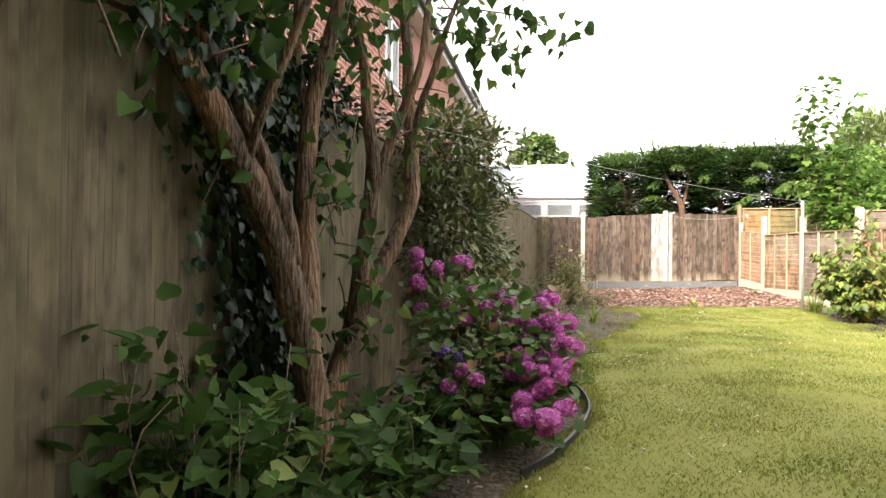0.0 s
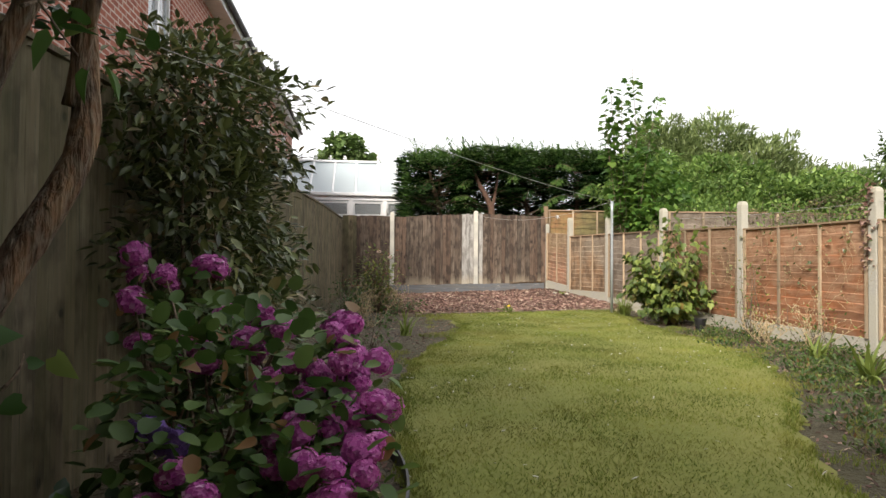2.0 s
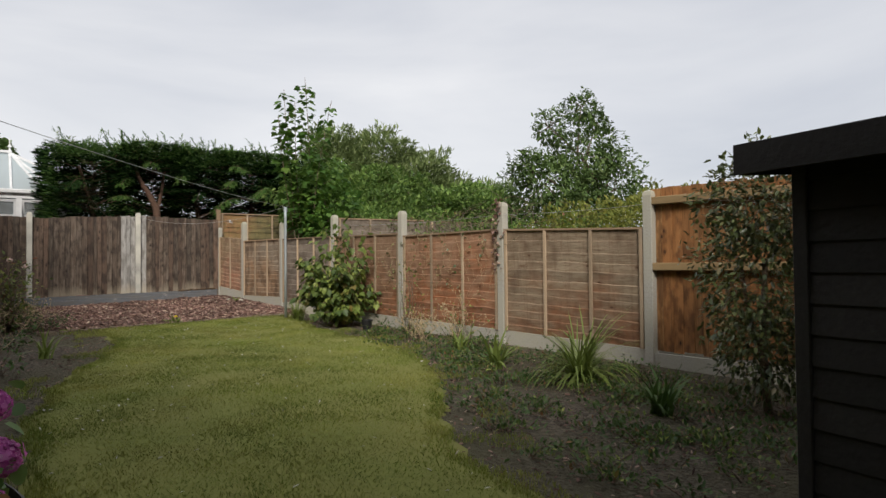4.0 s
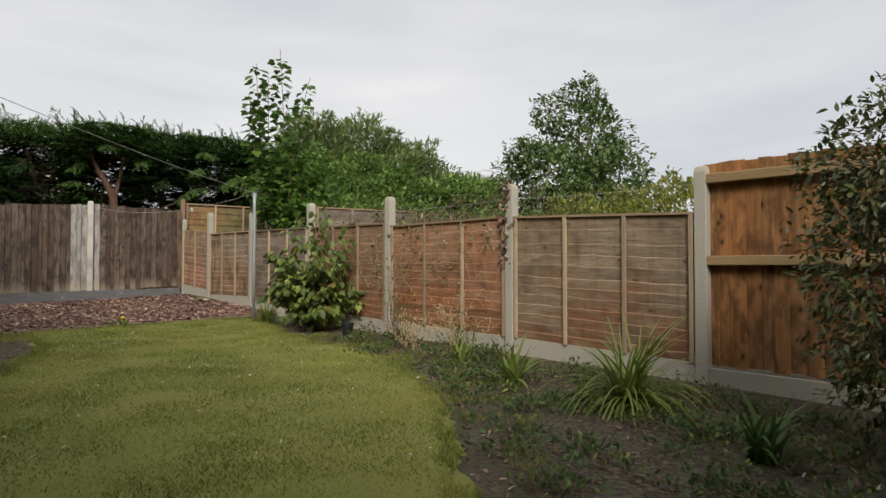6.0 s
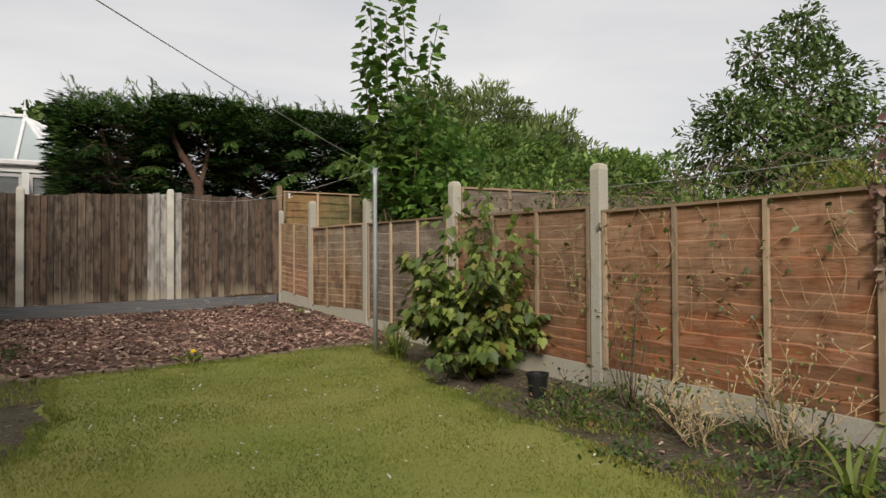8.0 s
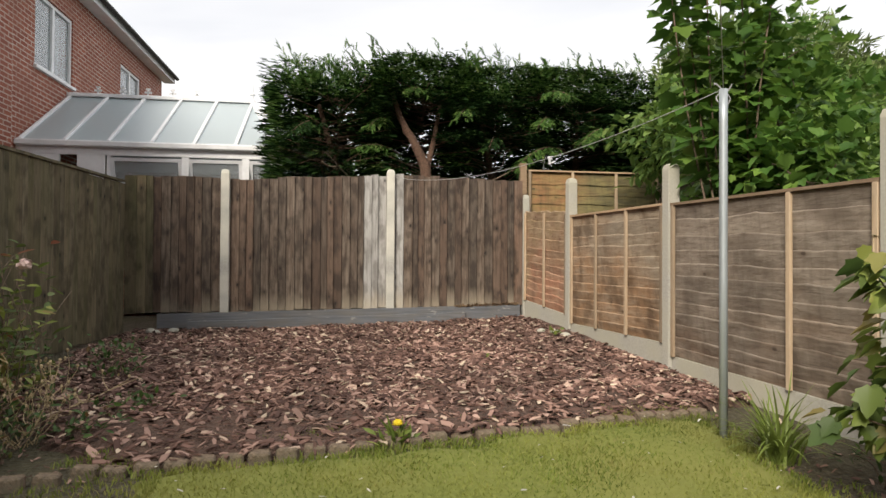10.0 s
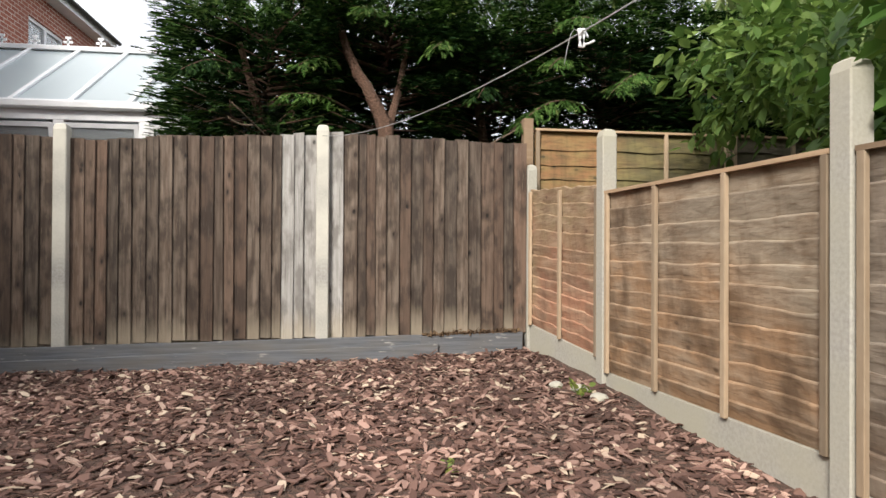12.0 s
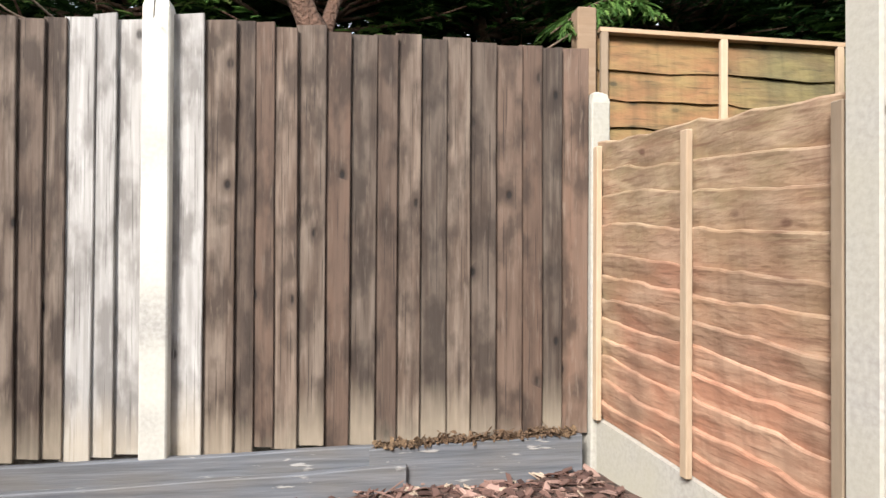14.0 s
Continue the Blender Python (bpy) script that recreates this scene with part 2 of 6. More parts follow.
M_BOARD = aged_board("old board", (0.033, 0.021, 0.014), (0.090, 0.062, 0.044), (0.20, 0.158, 0.122), (0.125, 0.072, 0.047), (0.31, 0.26, 0.19), (0.58, 1.14))
M_BOARD_PALE = aged_board("pale board", (0.17, 0.155, 0.14), (0.33, 0.32, 0.30), (0.45, 0.44, 0.415), (0.36, 0.32, 0.26), (0.42, 0.36, 0.27), (0.88, 1.12))
M_BOARD_GREEN = aged_board("greened board", (0.055, 0.044, 0.026), (0.145, 0.115, 0.07), (0.215, 0.18, 0.115), (0.15, 0.115, 0.065), None, (0.8, 1.2), (0.085, 0.085, 0.035))
M_BOARD_NEW = aged_board("new board", (0.11, 0.045, 0.015), (0.30, 0.135, 0.045), (0.46, 0.25, 0.10), (0.34, 0.14, 0.045), None, (0.75, 1.2))
M_RAIL_NEW = plank("new rail", (0.36, 0.24, 0.11), (0.52, 0.37, 0.19), (0.45, 0.30, 0.14), "x")
M_SLAT = slat_wood("lap slat", (0.29, 0.235, 0.165), (0.28, 0.135, 0.07), (0.38, 0.31, 0.215), 0.50, 3.1)
M_SLAT_RED = slat_wood("stained lap slat", (0.33, 0.20, 0.125), (0.34, 0.135, 0.06), (0.42, 0.28, 0.185), 1.0, 11.7, 0.35)
M_SLAT_RED_OLD = slat_wood("orange lap slat", (0.30, 0.20, 0.13), (0.33, 0.14, 0.065), (0.40, 0.27, 0.18), 0.95, 27.3, 0.45)
M_SLAT_OLD = slat_wood("grey lap slat", (0.235, 0.195, 0.155), (0.21, 0.145, 0.10), (0.36, 0.31, 0.25), 0.5, 5.9, 0.6)
M_SLAT_MARKED = slat_wood("water-marked lap slat", (0.27, 0.23, 0.175), (0.35, 0.215, 0.12), (0.43, 0.36, 0.27), 0.85, 19.4, 0.9, -0.35)
M_SLAT_CORNER = slat_wood("brown waney slat", (0.27, 0.215, 0.12), (0.38, 0.195, 0.12), (0.47, 0.35, 0.24), 1.1, 33.8, 0.5)
# Algae over orange; the dark tone away from the corner paints conifer shade.
M_SLAT_ALGAE_SHADED = slat_wood("orange slat with algae and painted shade", (0.30, 0.15, 0.065), (0.115, 0.10, 0.05), (0.27, 0.22, 0.085), 3.25, 8.8, 0.3, 1.0)
# Darker slats: the hedge's shade on the neighbours' panels, put into their colour.
M_SLAT_SHADE = slat_wood("old slat in painted shade", (0.13, 0.11, 0.08), (0.115, 0.095, 0.06), (0.19, 0.165, 0.125), 1.2, 14.2, 0.5)
M_BATTEN = plank("batten", (0.27, 0.20, 0.13), (0.44, 0.35, 0.25), (0.36, 0.24, 0.14), "z", knots=False)
M_CAP = plank("capping", (0.26, 0.17, 0.10), (0.40, 0.29, 0.19), (0.33, 0.21, 0.12), "x", knots=False)
M_CONC = stony("concrete post", (0.34, 0.325, 0.29), (0.43, 0.415, 0.37), 10, 0.9, 0.15, (0.41, 0.39, 0.31), 0.003)
M_CONC_PALE = stony("clean concrete", (0.28, 0.27, 0.245), (0.37, 0.36, 0.33), 10, 0.9, 0.12, (0.6, 0.58, 0.5), 0.003)
def worn_paint():
    m, n, l, p = nodes_of("grey painted board")
    streak, flake, dirt = noisy(n, l, 1.0, (3, 30, 60), 5, 0.3, 0.7), noisy(n, l, 1.0, (9, 30, 40), 6, 0.66, 0.72), noisy(n, l, 1.0, (2.5, 8, 9), 5, 0.42, 0.70)
    col = mixed(n, l, streak, (0.075, 0.082, 0.092), (0.145, 0.152, 0.165))
    col = mixed(n, l, sums(n, l, "MULTIPLY", dirt, 0.6), col, (0.14, 0.125, 0.105))
    col = mixed(n, l, flake, col, (0.30, 0.29, 0.27))
    l.new(col, p.inputs["Base Color"])
    p.inputs["Roughness"].default_value = 0.62
    bumped(n, l, p, sums(n, l, "ADD", streak, flake), 0.5, 0.003)
    return m


M_GREY = worn_paint()
M_FILLER = stony("brown filler", (0.09, 0.055, 0.03), (0.26, 0.17, 0.09), 9, 0.95, 0.9, (0.15, 0.09, 0.05), 0.02)
M_SOIL = stony("soil", (0.05, 0.037, 0.025), (0.17, 0.14, 0.10), 5, 1.0, 0.9, (0.09, 0.08, 0.042), 0.03)
M_LAWN = stony("turf", (0.125, 0.145, 0.024), (0.165, 0.185, 0.034), 5, 1.0, 0.12, (0.19, 0.19, 0.045), 0.01)
M_BARKBED = stony("bark ground", (0.06, 0.035, 0.025), (0.17, 0.10, 0.075), 6, 1.0, 0.9, (0.12, 0.07, 0.05), 0.03)
M_SHED = plank("black stained board", (0.008, 0.007, 0.007), (0.022, 0.020, 0.019), (0.013, 0.012, 0.011), "x", 0.7, False)
M_FELT = stony("roofing felt", (0.012, 0.012, 0.012), (0.03, 0.03, 0.03), 20, 0.9, 0.3)
def peeling_bark():
    m, n, l, p = nodes_of("peeling bark of the lilac")
    ridge, patch, fleck = noisy(n, l, 1.0, (55, 55, 7), 6, 0.3, 0.7), noisy(n, l, 1.0, (9, 9, 2.5), 4, 0.42, 0.62), noisy(n, l, 60, (1, 1, 0.4), 4, 0.4, 0.8)
    col = mixed(n, l, ridge, (0.030, 0.017, 0.011), (0.12, 0.062, 0.034))
    col = mixed(n, l, patch, col, mixed(n, l, ridge, (0.18, 0.085, 0.04), (0.34, 0.20, 0.10)))
    col = mixed(n, l, fleck, col, mixed(n, l, 0.6, col, (0.30, 0.27, 0.20)))
    l.new(col, p.inputs["Base Color"])
    p.inputs["Roughness"].default_value = 0.9
    bumped(n, l, p, ridge, 1.0, 0.02)
    return m


M_STEM = peeling_bark()
M_HEDGE_BARK = stony("conifer bark", (0.07, 0.035, 0.022), (0.19, 0.10, 0.065), 9, 0.9, 0.8, (0.12, 0.07, 0.045), 0.02)
M_TWIG = stony("twig", (0.10, 0.07, 0.05), (0.22, 0.16, 0.11), 12, 0.9, 0.5)
M_DRY = stony("dry stalk", (0.34, 0.25, 0.14), (0.5, 0.4, 0.24), 12, 0.9, 0.3)
M_WHITE = plain("white frame", (0.78, 0.79, 0.80), 0.35)
M_TILE = stony("roof tile", (0.045, 0.04, 0.04), (0.09, 0.075, 0.07), 6, 0.85, 0.3)
M_METAL = plain("galvanised steel", (0.42, 0.46, 0.48), 0.5, 0.5)
M_LINE = plain("washing line", (0.36, 0.36, 0.35), 0.6)
M_PLASTIC = plain("black edging", (0.015, 0.015, 0.016), 0.5)
M_LILAC = leafy("lilac leaf", (0.028, 0.065, 0.016), (0.085, 0.16, 0.035), (0.048, 0.105, 0.023), 0.6, 0.35, (0.17, 0.22, 0.06), 0.2)
M_IVY = leafy("ivy leaf", (0.009, 0.026, 0.011), (0.026, 0.062, 0.022), (0.015, 0.04, 0.015), 0.35, 0.15)
M_HOLLY = leafy("laurel leaf", (0.045, 0.065, 0.022), (0.19, 0.22, 0.07), (0.10, 0.13, 0.04), 0.35, 0.2, (0.32, 0.26, 0.13), 0.6)
M_HYD = leafy("hydrangea leaf", (0.04, 0.085, 0.02), (0.12, 0.19, 0.05), (0.07, 0.13, 0.03), 0.5, 0.3, (0.22, 0.12, 0.05))
# Two greens put the hedge's inner shade and its lit tips into the colour.
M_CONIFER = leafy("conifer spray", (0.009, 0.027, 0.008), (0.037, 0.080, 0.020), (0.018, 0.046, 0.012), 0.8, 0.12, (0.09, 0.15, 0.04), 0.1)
M_CONIFER_TIP = leafy("lit conifer spray", (0.045, 0.11, 0.022), (0.14, 0.24, 0.055), (0.085, 0.17, 0.036), 0.7, 0.35, (0.2, 0.26, 0.08), 0.2)
M_SYC = leafy("sycamore leaf", (0.05, 0.12, 0.022), (0.17, 0.28, 0.05), (0.09, 0.18, 0.032), 0.5, 0.4)
M_TREE = leafy("tree leaf", (0.065, 0.13, 0.028), (0.25, 0.36, 0.09), (0.14, 0.23, 0.05), 0.6, 0.4)
M_TREE_LIGHT = leafy("pale tree leaf", (0.12, 0.17, 0.06), (0.28, 0.34, 0.13), (0.19, 0.25, 0.09), 0.6, 0.35)
M_TREE_DK = leafy("apple leaf", (0.055, 0.10, 0.025), (0.18, 0.25, 0.08), (0.10, 0.165, 0.045), 0.6, 0.3)
M_YELLOW = leafy("yellowish leaf", (0.13, 0.16, 0.03), (0.28, 0.28, 0.06), (0.2, 0.22, 0.04), 0.6, 0.4)
M_BUSH = leafy("bush leaf", (0.062, 0.105, 0.027), (0.32, 0.38, 0.09), (0.155, 0.215, 0.048), 0.5, 0.35, (0.25, 0.2, 0.06))
M_ROSE = leafy("rose leaf", (0.07, 0.11, 0.025), (0.27, 0.30, 0.07), (0.15, 0.19, 0.045), 0.5, 0.35, (0.26, 0.10, 0.06))
M_BLADE = leafy("strap leaf", (0.10, 0.15, 0.03), (0.32, 0.36, 0.09), (0.19, 0.25, 0.055), 0.5, 0.3)
M_GRASS = leafy("grass blade", (0.108, 0.148, 0.02), (0.228, 0.258, 0.05), (0.162, 0.203, 0.034), 0.6, 0.3, (0.28, 0.26, 0.09), dry=(0.33, 0.31, 0.085))
M_PINK = leafy("pink petal", (0.46, 0.07, 0.34), (0.80, 0.34, 0.68), (0.66, 0.17, 0.52), 0.6, 0.4, (0.85, 0.5, 0.75))
M_MAUVE = leafy("mauve petal", (0.24, 0.12, 0.50), (0.50, 0.30, 0.75), (0.36, 0.20, 0.62), 0.6, 0.3)
M_CHIP = leafy("bark chip", (0.055, 0.028, 0.022), (0.39, 0.255, 0.205), (0.185, 0.105, 0.082), 0.9, 0.0, (0.5, 0.4, 0.3))
M_PALE_PETAL = plain("pale rose petal", (0.75, 0.55, 0.5), 0.6)
M_YEL_PETAL = plain("dandelion petal", (0.8, 0.6, 0.02), 0.6)


def make_brick():
    m, n, l, p = nodes_of("red brickwork")
    co, mp, br = n.new("ShaderNodeTexCoord"), n.new("ShaderNodeMapping"), n.new("ShaderNodeTexBrick")
    mp.inputs["Rotation"].default_value = (radians(90), 0, radians(90))
    br.inputs["Scale"].default_value = 1.0
    for k, v in (("Brick Width", 0.225), ("Row Height", 0.075), ("Mortar Size", 0.010), ("Mortar Smooth", 0.1), ("Bias", 0.0)):
        br.inputs[k].default_value = v
    br.inputs["Color1"].default_value, br.inputs["Color2"].default_value = (0.23, 0.062, 0.038, 1), (0.32, 0.095, 0.055, 1)
    br.inputs["Mortar"].default_value = (0.50, 0.41, 0.35, 1)
    cx = n.new("ShaderNodeSeparateXYZ")
    cy = n.new("ShaderNodeCombineXYZ")
    l.new(co.outputs["Object"], cx.inputs[0])
    l.new(cx.outputs[1], cy.inputs[0])
    l.new(cx.outputs[2], cy.inputs[1])
    l.new(cy.outputs[0], br.inputs["Vector"])
    col = mixed(n, l, noisy(n, l, 2.0, detail=4), br.outputs["Color"], mixed(n, l, 0.5, br.outputs["Color"], (0.24, 0.09, 0.06)))
    l.new(col, p.inputs["Base Color"])
    p.inputs["Roughness"].default_value = 0.9
    bumped(n, l, p, br.outputs["Fac"], -0.5, 0.008)
    return m


M_BRICK = make_brick()


def make_glass(name, tint, rough):
    m, n, l, p = nodes_of(name)
    p.inputs["Base Color"].default_value = (*tint, 1)
    p.inputs["Roughness"].default_value = rough
    p.inputs["Transmission Weight"].default_value = 0.75
    p.inputs["IOR"].default_value = 1.45
    return m


M_PANE = make_glass("window pane", (0.75, 0.8, 0.82), 0.03)
M_POLY = make_glass("polycarbonate roof sheet", (0.46, 0.53, 0.55), 0.3)
M_POLY.node_tree.nodes["Principled BSDF"].inputs["Transmission Weight"].default_value = 0.25
M_CURTAIN = plain("net curtain", (0.62, 0.62, 0.60), 0.9)
M_DARK = plain("dark room", (0.03, 0.03, 0.03), 0.9)


# ---- helpers of shape ----
def mesh_of(name, verts, faces, mat, smooth=False):
    me = bpy.data.meshes.new(name)
    me.from_pydata([tuple(v) for v in verts], [], faces)
    me.materials.append(mat)
    if smooth:
        me.polygons.foreach_set("use_smooth", [True] * len(me.polygons))
    me.update()
    return me


def put(name, me, parent=None, m=None, label=""):
    ob = new(name, me)
    if parent is not None:
        ob.parent = parent
    if m is not None:
        ob.matrix_basis = m
    return tagged(ob, label)


BOXF = [(0, 3, 2, 1), (4, 5, 6, 7), (0, 1, 5, 4), (1, 2, 6, 5), (2, 3, 7, 6), (3, 0, 4, 7)]


def box(x0, x1, y0, y1, z0, z1):
    return [(x0, y0, z0), (x1, y0, z0), (x1, y1, z0), (x0, y1, z0), (x0, y0, z1), (x1, y0, z1), (x1, y1, z1), (x0, y1, z1)], BOXF


M_EDGE_BRICK = stony("worn dull brick", (0.12, 0.075, 0.05), (0.27, 0.18, 0.12), 10, 0.95, 0.6, (0.14, 0.13, 0.09), 0.01)


def bevelled(name, x0, x1, y0, y1, z0, z1, mat, b=0.004):
    bm = bmesh.new()
    v, f = box(x0, x1, y0, y1, z0, z1)
    vs = [bm.verts.new(p) for p in v]
    for q in f:
        bm.faces.new([vs[i] for i in q])
    bmesh.ops.bevel(bm, geom=bm.edges[:], offset=b, segments=1, affect="EDGES")
    me = bpy.data.meshes.new(name)
    bm.to_mesh(me)
    bm.free()
    me.materials.append(mat)
    return me


def joined(parts):
    V, F = [], []
    for v, f in parts:
        k = len(V)
        V += list(v)
        F += [tuple(i + k for i in q) for q in f]
    return V, F


def between(px, pts):
    return float(np.interp(px, [p[0] for p in pts], [p[1] for p in pts]))


def ground_z(x, y):
    """The lie of the land: a gentle rise away from the house, and a mound of bark in the far corner."""
    z = between(y, [(-8, -0.14), (0, -0.06), (3, -0.01), (4.3, 0.02), (6.3, 0.06), (8.3, 0.095), (10.3, 0.135), (11.6, 0.16), (13, 0.19), (15.6, 0.235), (40, 0.3)])
    if y > 11.6:
        z += min(1, (y - 11.6) / 3.5) * between(x, [(-1.5, -0.05), (0.4, -0.03), (2.4, 0.03), (3.7, 0.09), (6, 0.05)])
    return z


def empty(name, m, label, category, group=""):
    return tagged(put(name, None, None, m), label, category, group)


# ---- ground ----
LAWN = [(-1.35, -6.0), (-1.35, 0.6), (-1.15, 1.4), (-0.95, 1.85), (-0.66, 3.0), (-0.63, 4.2), (-0.60, 5.1), (-0.35, 6.3), (0.1, 7.6), (0.38, 8.4),
        (0.47, 9.1), (0.42, 9.9), (0.38, 10.38), (1.6, 10.62), (2.4, 10.80), (3.25, 11.0), (3.25, 10.4), (3.1, 9.6), (3.0, 8.7), (3.0, 7.8), (3.05, 7.2), (2.85, 6.0), (2.35, 4.85), (1.6, 3.7), (1.25, 3.0),
        (1.15, 1.5), (1.2, -6.0)]
BARK = [(-0.95, 11.9), (-0.35, 11.1), (0.25, 10.5), (1.6, 10.72), (2.4, 10.92), (3.3, 11.15), (3.93, 11.35), (3.75, 15.62), (-1.3, 15.62)]


def inside(x, y, poly):
    c, j = False, len(poly) - 1
    for i in range(len(poly)):
        (xi, yi), (xj, yj) = poly[i], poly[j]
        if (yi > y) != (yj > y) and x < (xj - xi) * (y - yi) / (yj - yi) + xi:
            c = not c
        j = i
    return c


def rim_distances(X, Y, poly):
    """Distances from the edge of the outline for many points, negative outside."""
    X, Y = np.asarray(X, float), np.asarray(Y, float)
    best, odd = np.full(X.shape, 9.0), np.zeros(X.shape, bool)
    for (ax, ay), (bx, by) in zip(poly, poly[1:] + poly[:1]):
        dx, dy = bx - ax, by - ay
        t = np.clip(((X - ax) * dx + (Y - ay) * dy) / (dx * dx + dy * dy + 1e-9), 0, 1)
        best = np.minimum(best, np.hypot(X - ax - dx * t, Y - ay - dy * t))
        if ay != by:
            odd ^= ((ay > Y) != (by > Y)) & (X < dx * (Y - ay) / dy + ax)
    return np.where(odd, best, -best)


def rim_distance(x, y, poly):
    return float(rim_distances(x, y, poly))


def sheet(name, x0, x1, y0, y1, step, mat, lift, poly, rough=0.01, ragged=0.10):
    """A patch of ground that swells out of the soil inside an outline and thins out at its ragged rim."""
    xs, ys = np.arange(x0, x1 + 1e-6, step), np.arange(y0, y1 + 1e-6, step)
    idx, V, F, height = {}, [], [], {}
    R = rim_distances(xs[:, None] + 0 * ys[None], ys[None] + 0 * xs[:, None], poly)
    for i, x in enumerate(xs):
        for j, y in enumerate(ys):
            if R[i, j] < -0.4:
                height[i, j] = None
                continue
            d = R[i, j] + ragged * noise.noise((x * 3, y * 3, 5)) + ragged * 0.7 * noise.noise((x * 11, y * 11, 2))
            height[i, j] = min(d * 0.35, lift) if d > -0.12 else None
    for a in range(len(xs) - 1):
        for c in range(len(ys) - 1):
            corners = ((a, c), (a + 1, c), (a + 1, c + 1), (a, c + 1))
            if any(height[k] is None for k in corners):
                continue
            q = []
            for k in corners:
                if k not in idx:
                    idx[k] = len(V)
                    x, y = xs[k[0]], ys[k[1]]
                    V.append((x, y, ground_z(x, y) + height[k] + 0.004 + rough * (noise.noise((x * 3, y * 3, lift * 9)) if height[k] > 0.01 else 0)))
                q.append(idx[k])
            F.append(tuple(q))
    return tagged(put(name, mesh_of(name, V, F, mat, True)), kind="structure")


def far_ground():
    """The wide ground, with the garden's finer grid inside it, as one sheet."""
    xs = sorted({-2000, -400, -80, -20, 20, 80, 400, 2000, *[round(v, 2) for v in np.arange(-8, 12.01, 0.25)]})
    ys = sorted({-2000, -400, -80, -20, 30, 80, 400, 2000, *[round(v, 2) for v in np.arange(-8, 20.01, 0.25)]})
    V = [(x, y, ground_z(x, y) + 0.012 * noise.noise((x * 2, y * 2, 0)) - 0.006) for x in xs for y in ys]
    k = len(ys)
    F = [(a * k + b, (a + 1) * k + b, (a + 1) * k + b + 1, a * k + b + 1) for a in range(len(xs) - 1) for b in range(k - 1)]
    return tagged(put("ground", mesh_of("ground", V, F, M_SOIL, True)), "bare brown garden soil", "ground", kind="structure")


far_ground()
tagged(sheet("lawn", -1.6, 3.6, -6, 11.8, 0.07, M_LAWN, 0.03, LAWN, 0.008), "mown green lawn with dry yellow patches", "lawn")
tagged(sheet("bark_bed", -1.5, 4.1, 10.2, 15.9, 0.1, M_BARKBED, 0.035, BARK, 0.02), "bed of reddish bark chippings", "ground")

# ---- the fences ----
POSTS = [(4.99, 0.34, -0.02, 1.7), (4.75, 2.33, 0.0, 1.7), (4.52, 4.32, 0.02, 1.73), (4.305, 6.31, 0.06, 1.77), (4.09, 8.30, 0.095, 1.80), (3.96, 10.30, 0.135, 1.87), (3.81, 12.29, 0.17, 1.86),
         (3.70, 14.29, 0.24, 1.98), (3.55, 15.60, 0.34, 1.92)]
# top and bottom edge of the panels at both ends of each bay
BAYS = [(1.37, 1.44, 0.17, 0.22), (1.45, 1.44, 0.22, 0.26), (1.48, 1.51, 0.26, 0.30), (1.52, 1.54, 0.30, 0.33), (1.55, 1.57, 0.42, 0.39), (1.62, 1.70, 0.47, 0.56)]


def along(a, b, z=0.0):
    """The pose at a that looks along its x axis to b."""
    return pose(a[0], a[1], z, 0, 0, math.degrees(math.atan2(b[1] - a[1], b[0] - a[0])))


def concrete_post(x, y, z0, z1, turn, mat=M_CONC, w=0.1, label="square concrete fence post with a chamfered top beside the lap panels"):
    h = z1 - z0
    b, c = w / 2, w / 2 - 0.018
    rows = [(b, -0.3), (b, h - 0.05), (c + 0.008, h - 0.012), (c - 0.01, h)]
    V, F = [], []
    for r, z in rows:
        V += [(-r, -r, z), (r, -r, z), (r, r, z), (-r, r, z)]
    for i in range(3):
        F += [(4 * i + k, 4 * i + (k + 1) % 4, 4 * i + 4 + (k + 1) % 4, 4 * i + 4 + k) for k in range(4)]
    F.append((12, 13, 14, 15))
    bm = bmesh.new()
    vs = [bm.verts.new(p) for p in V]
    for q in F:
        bm.faces.new([vs[i] for i in q])
    upright = [e for e in bm.edges if abs(e.verts[0].co.z - e.verts[1].co.z) > 0.2]
    bmesh.ops.bevel(bm, geom=upright, offset=0.006, segments=1, affect="EDGES")
    me = bpy.data.meshes.new("fence_post")
    bm.to_mesh(me)
    bm.free()
    me.materials.append(mat)
    return tagged(put("fence_post", me, None, pose(x, y, z0, 0, 0, turn)), label, "post", "concrete fence posts")


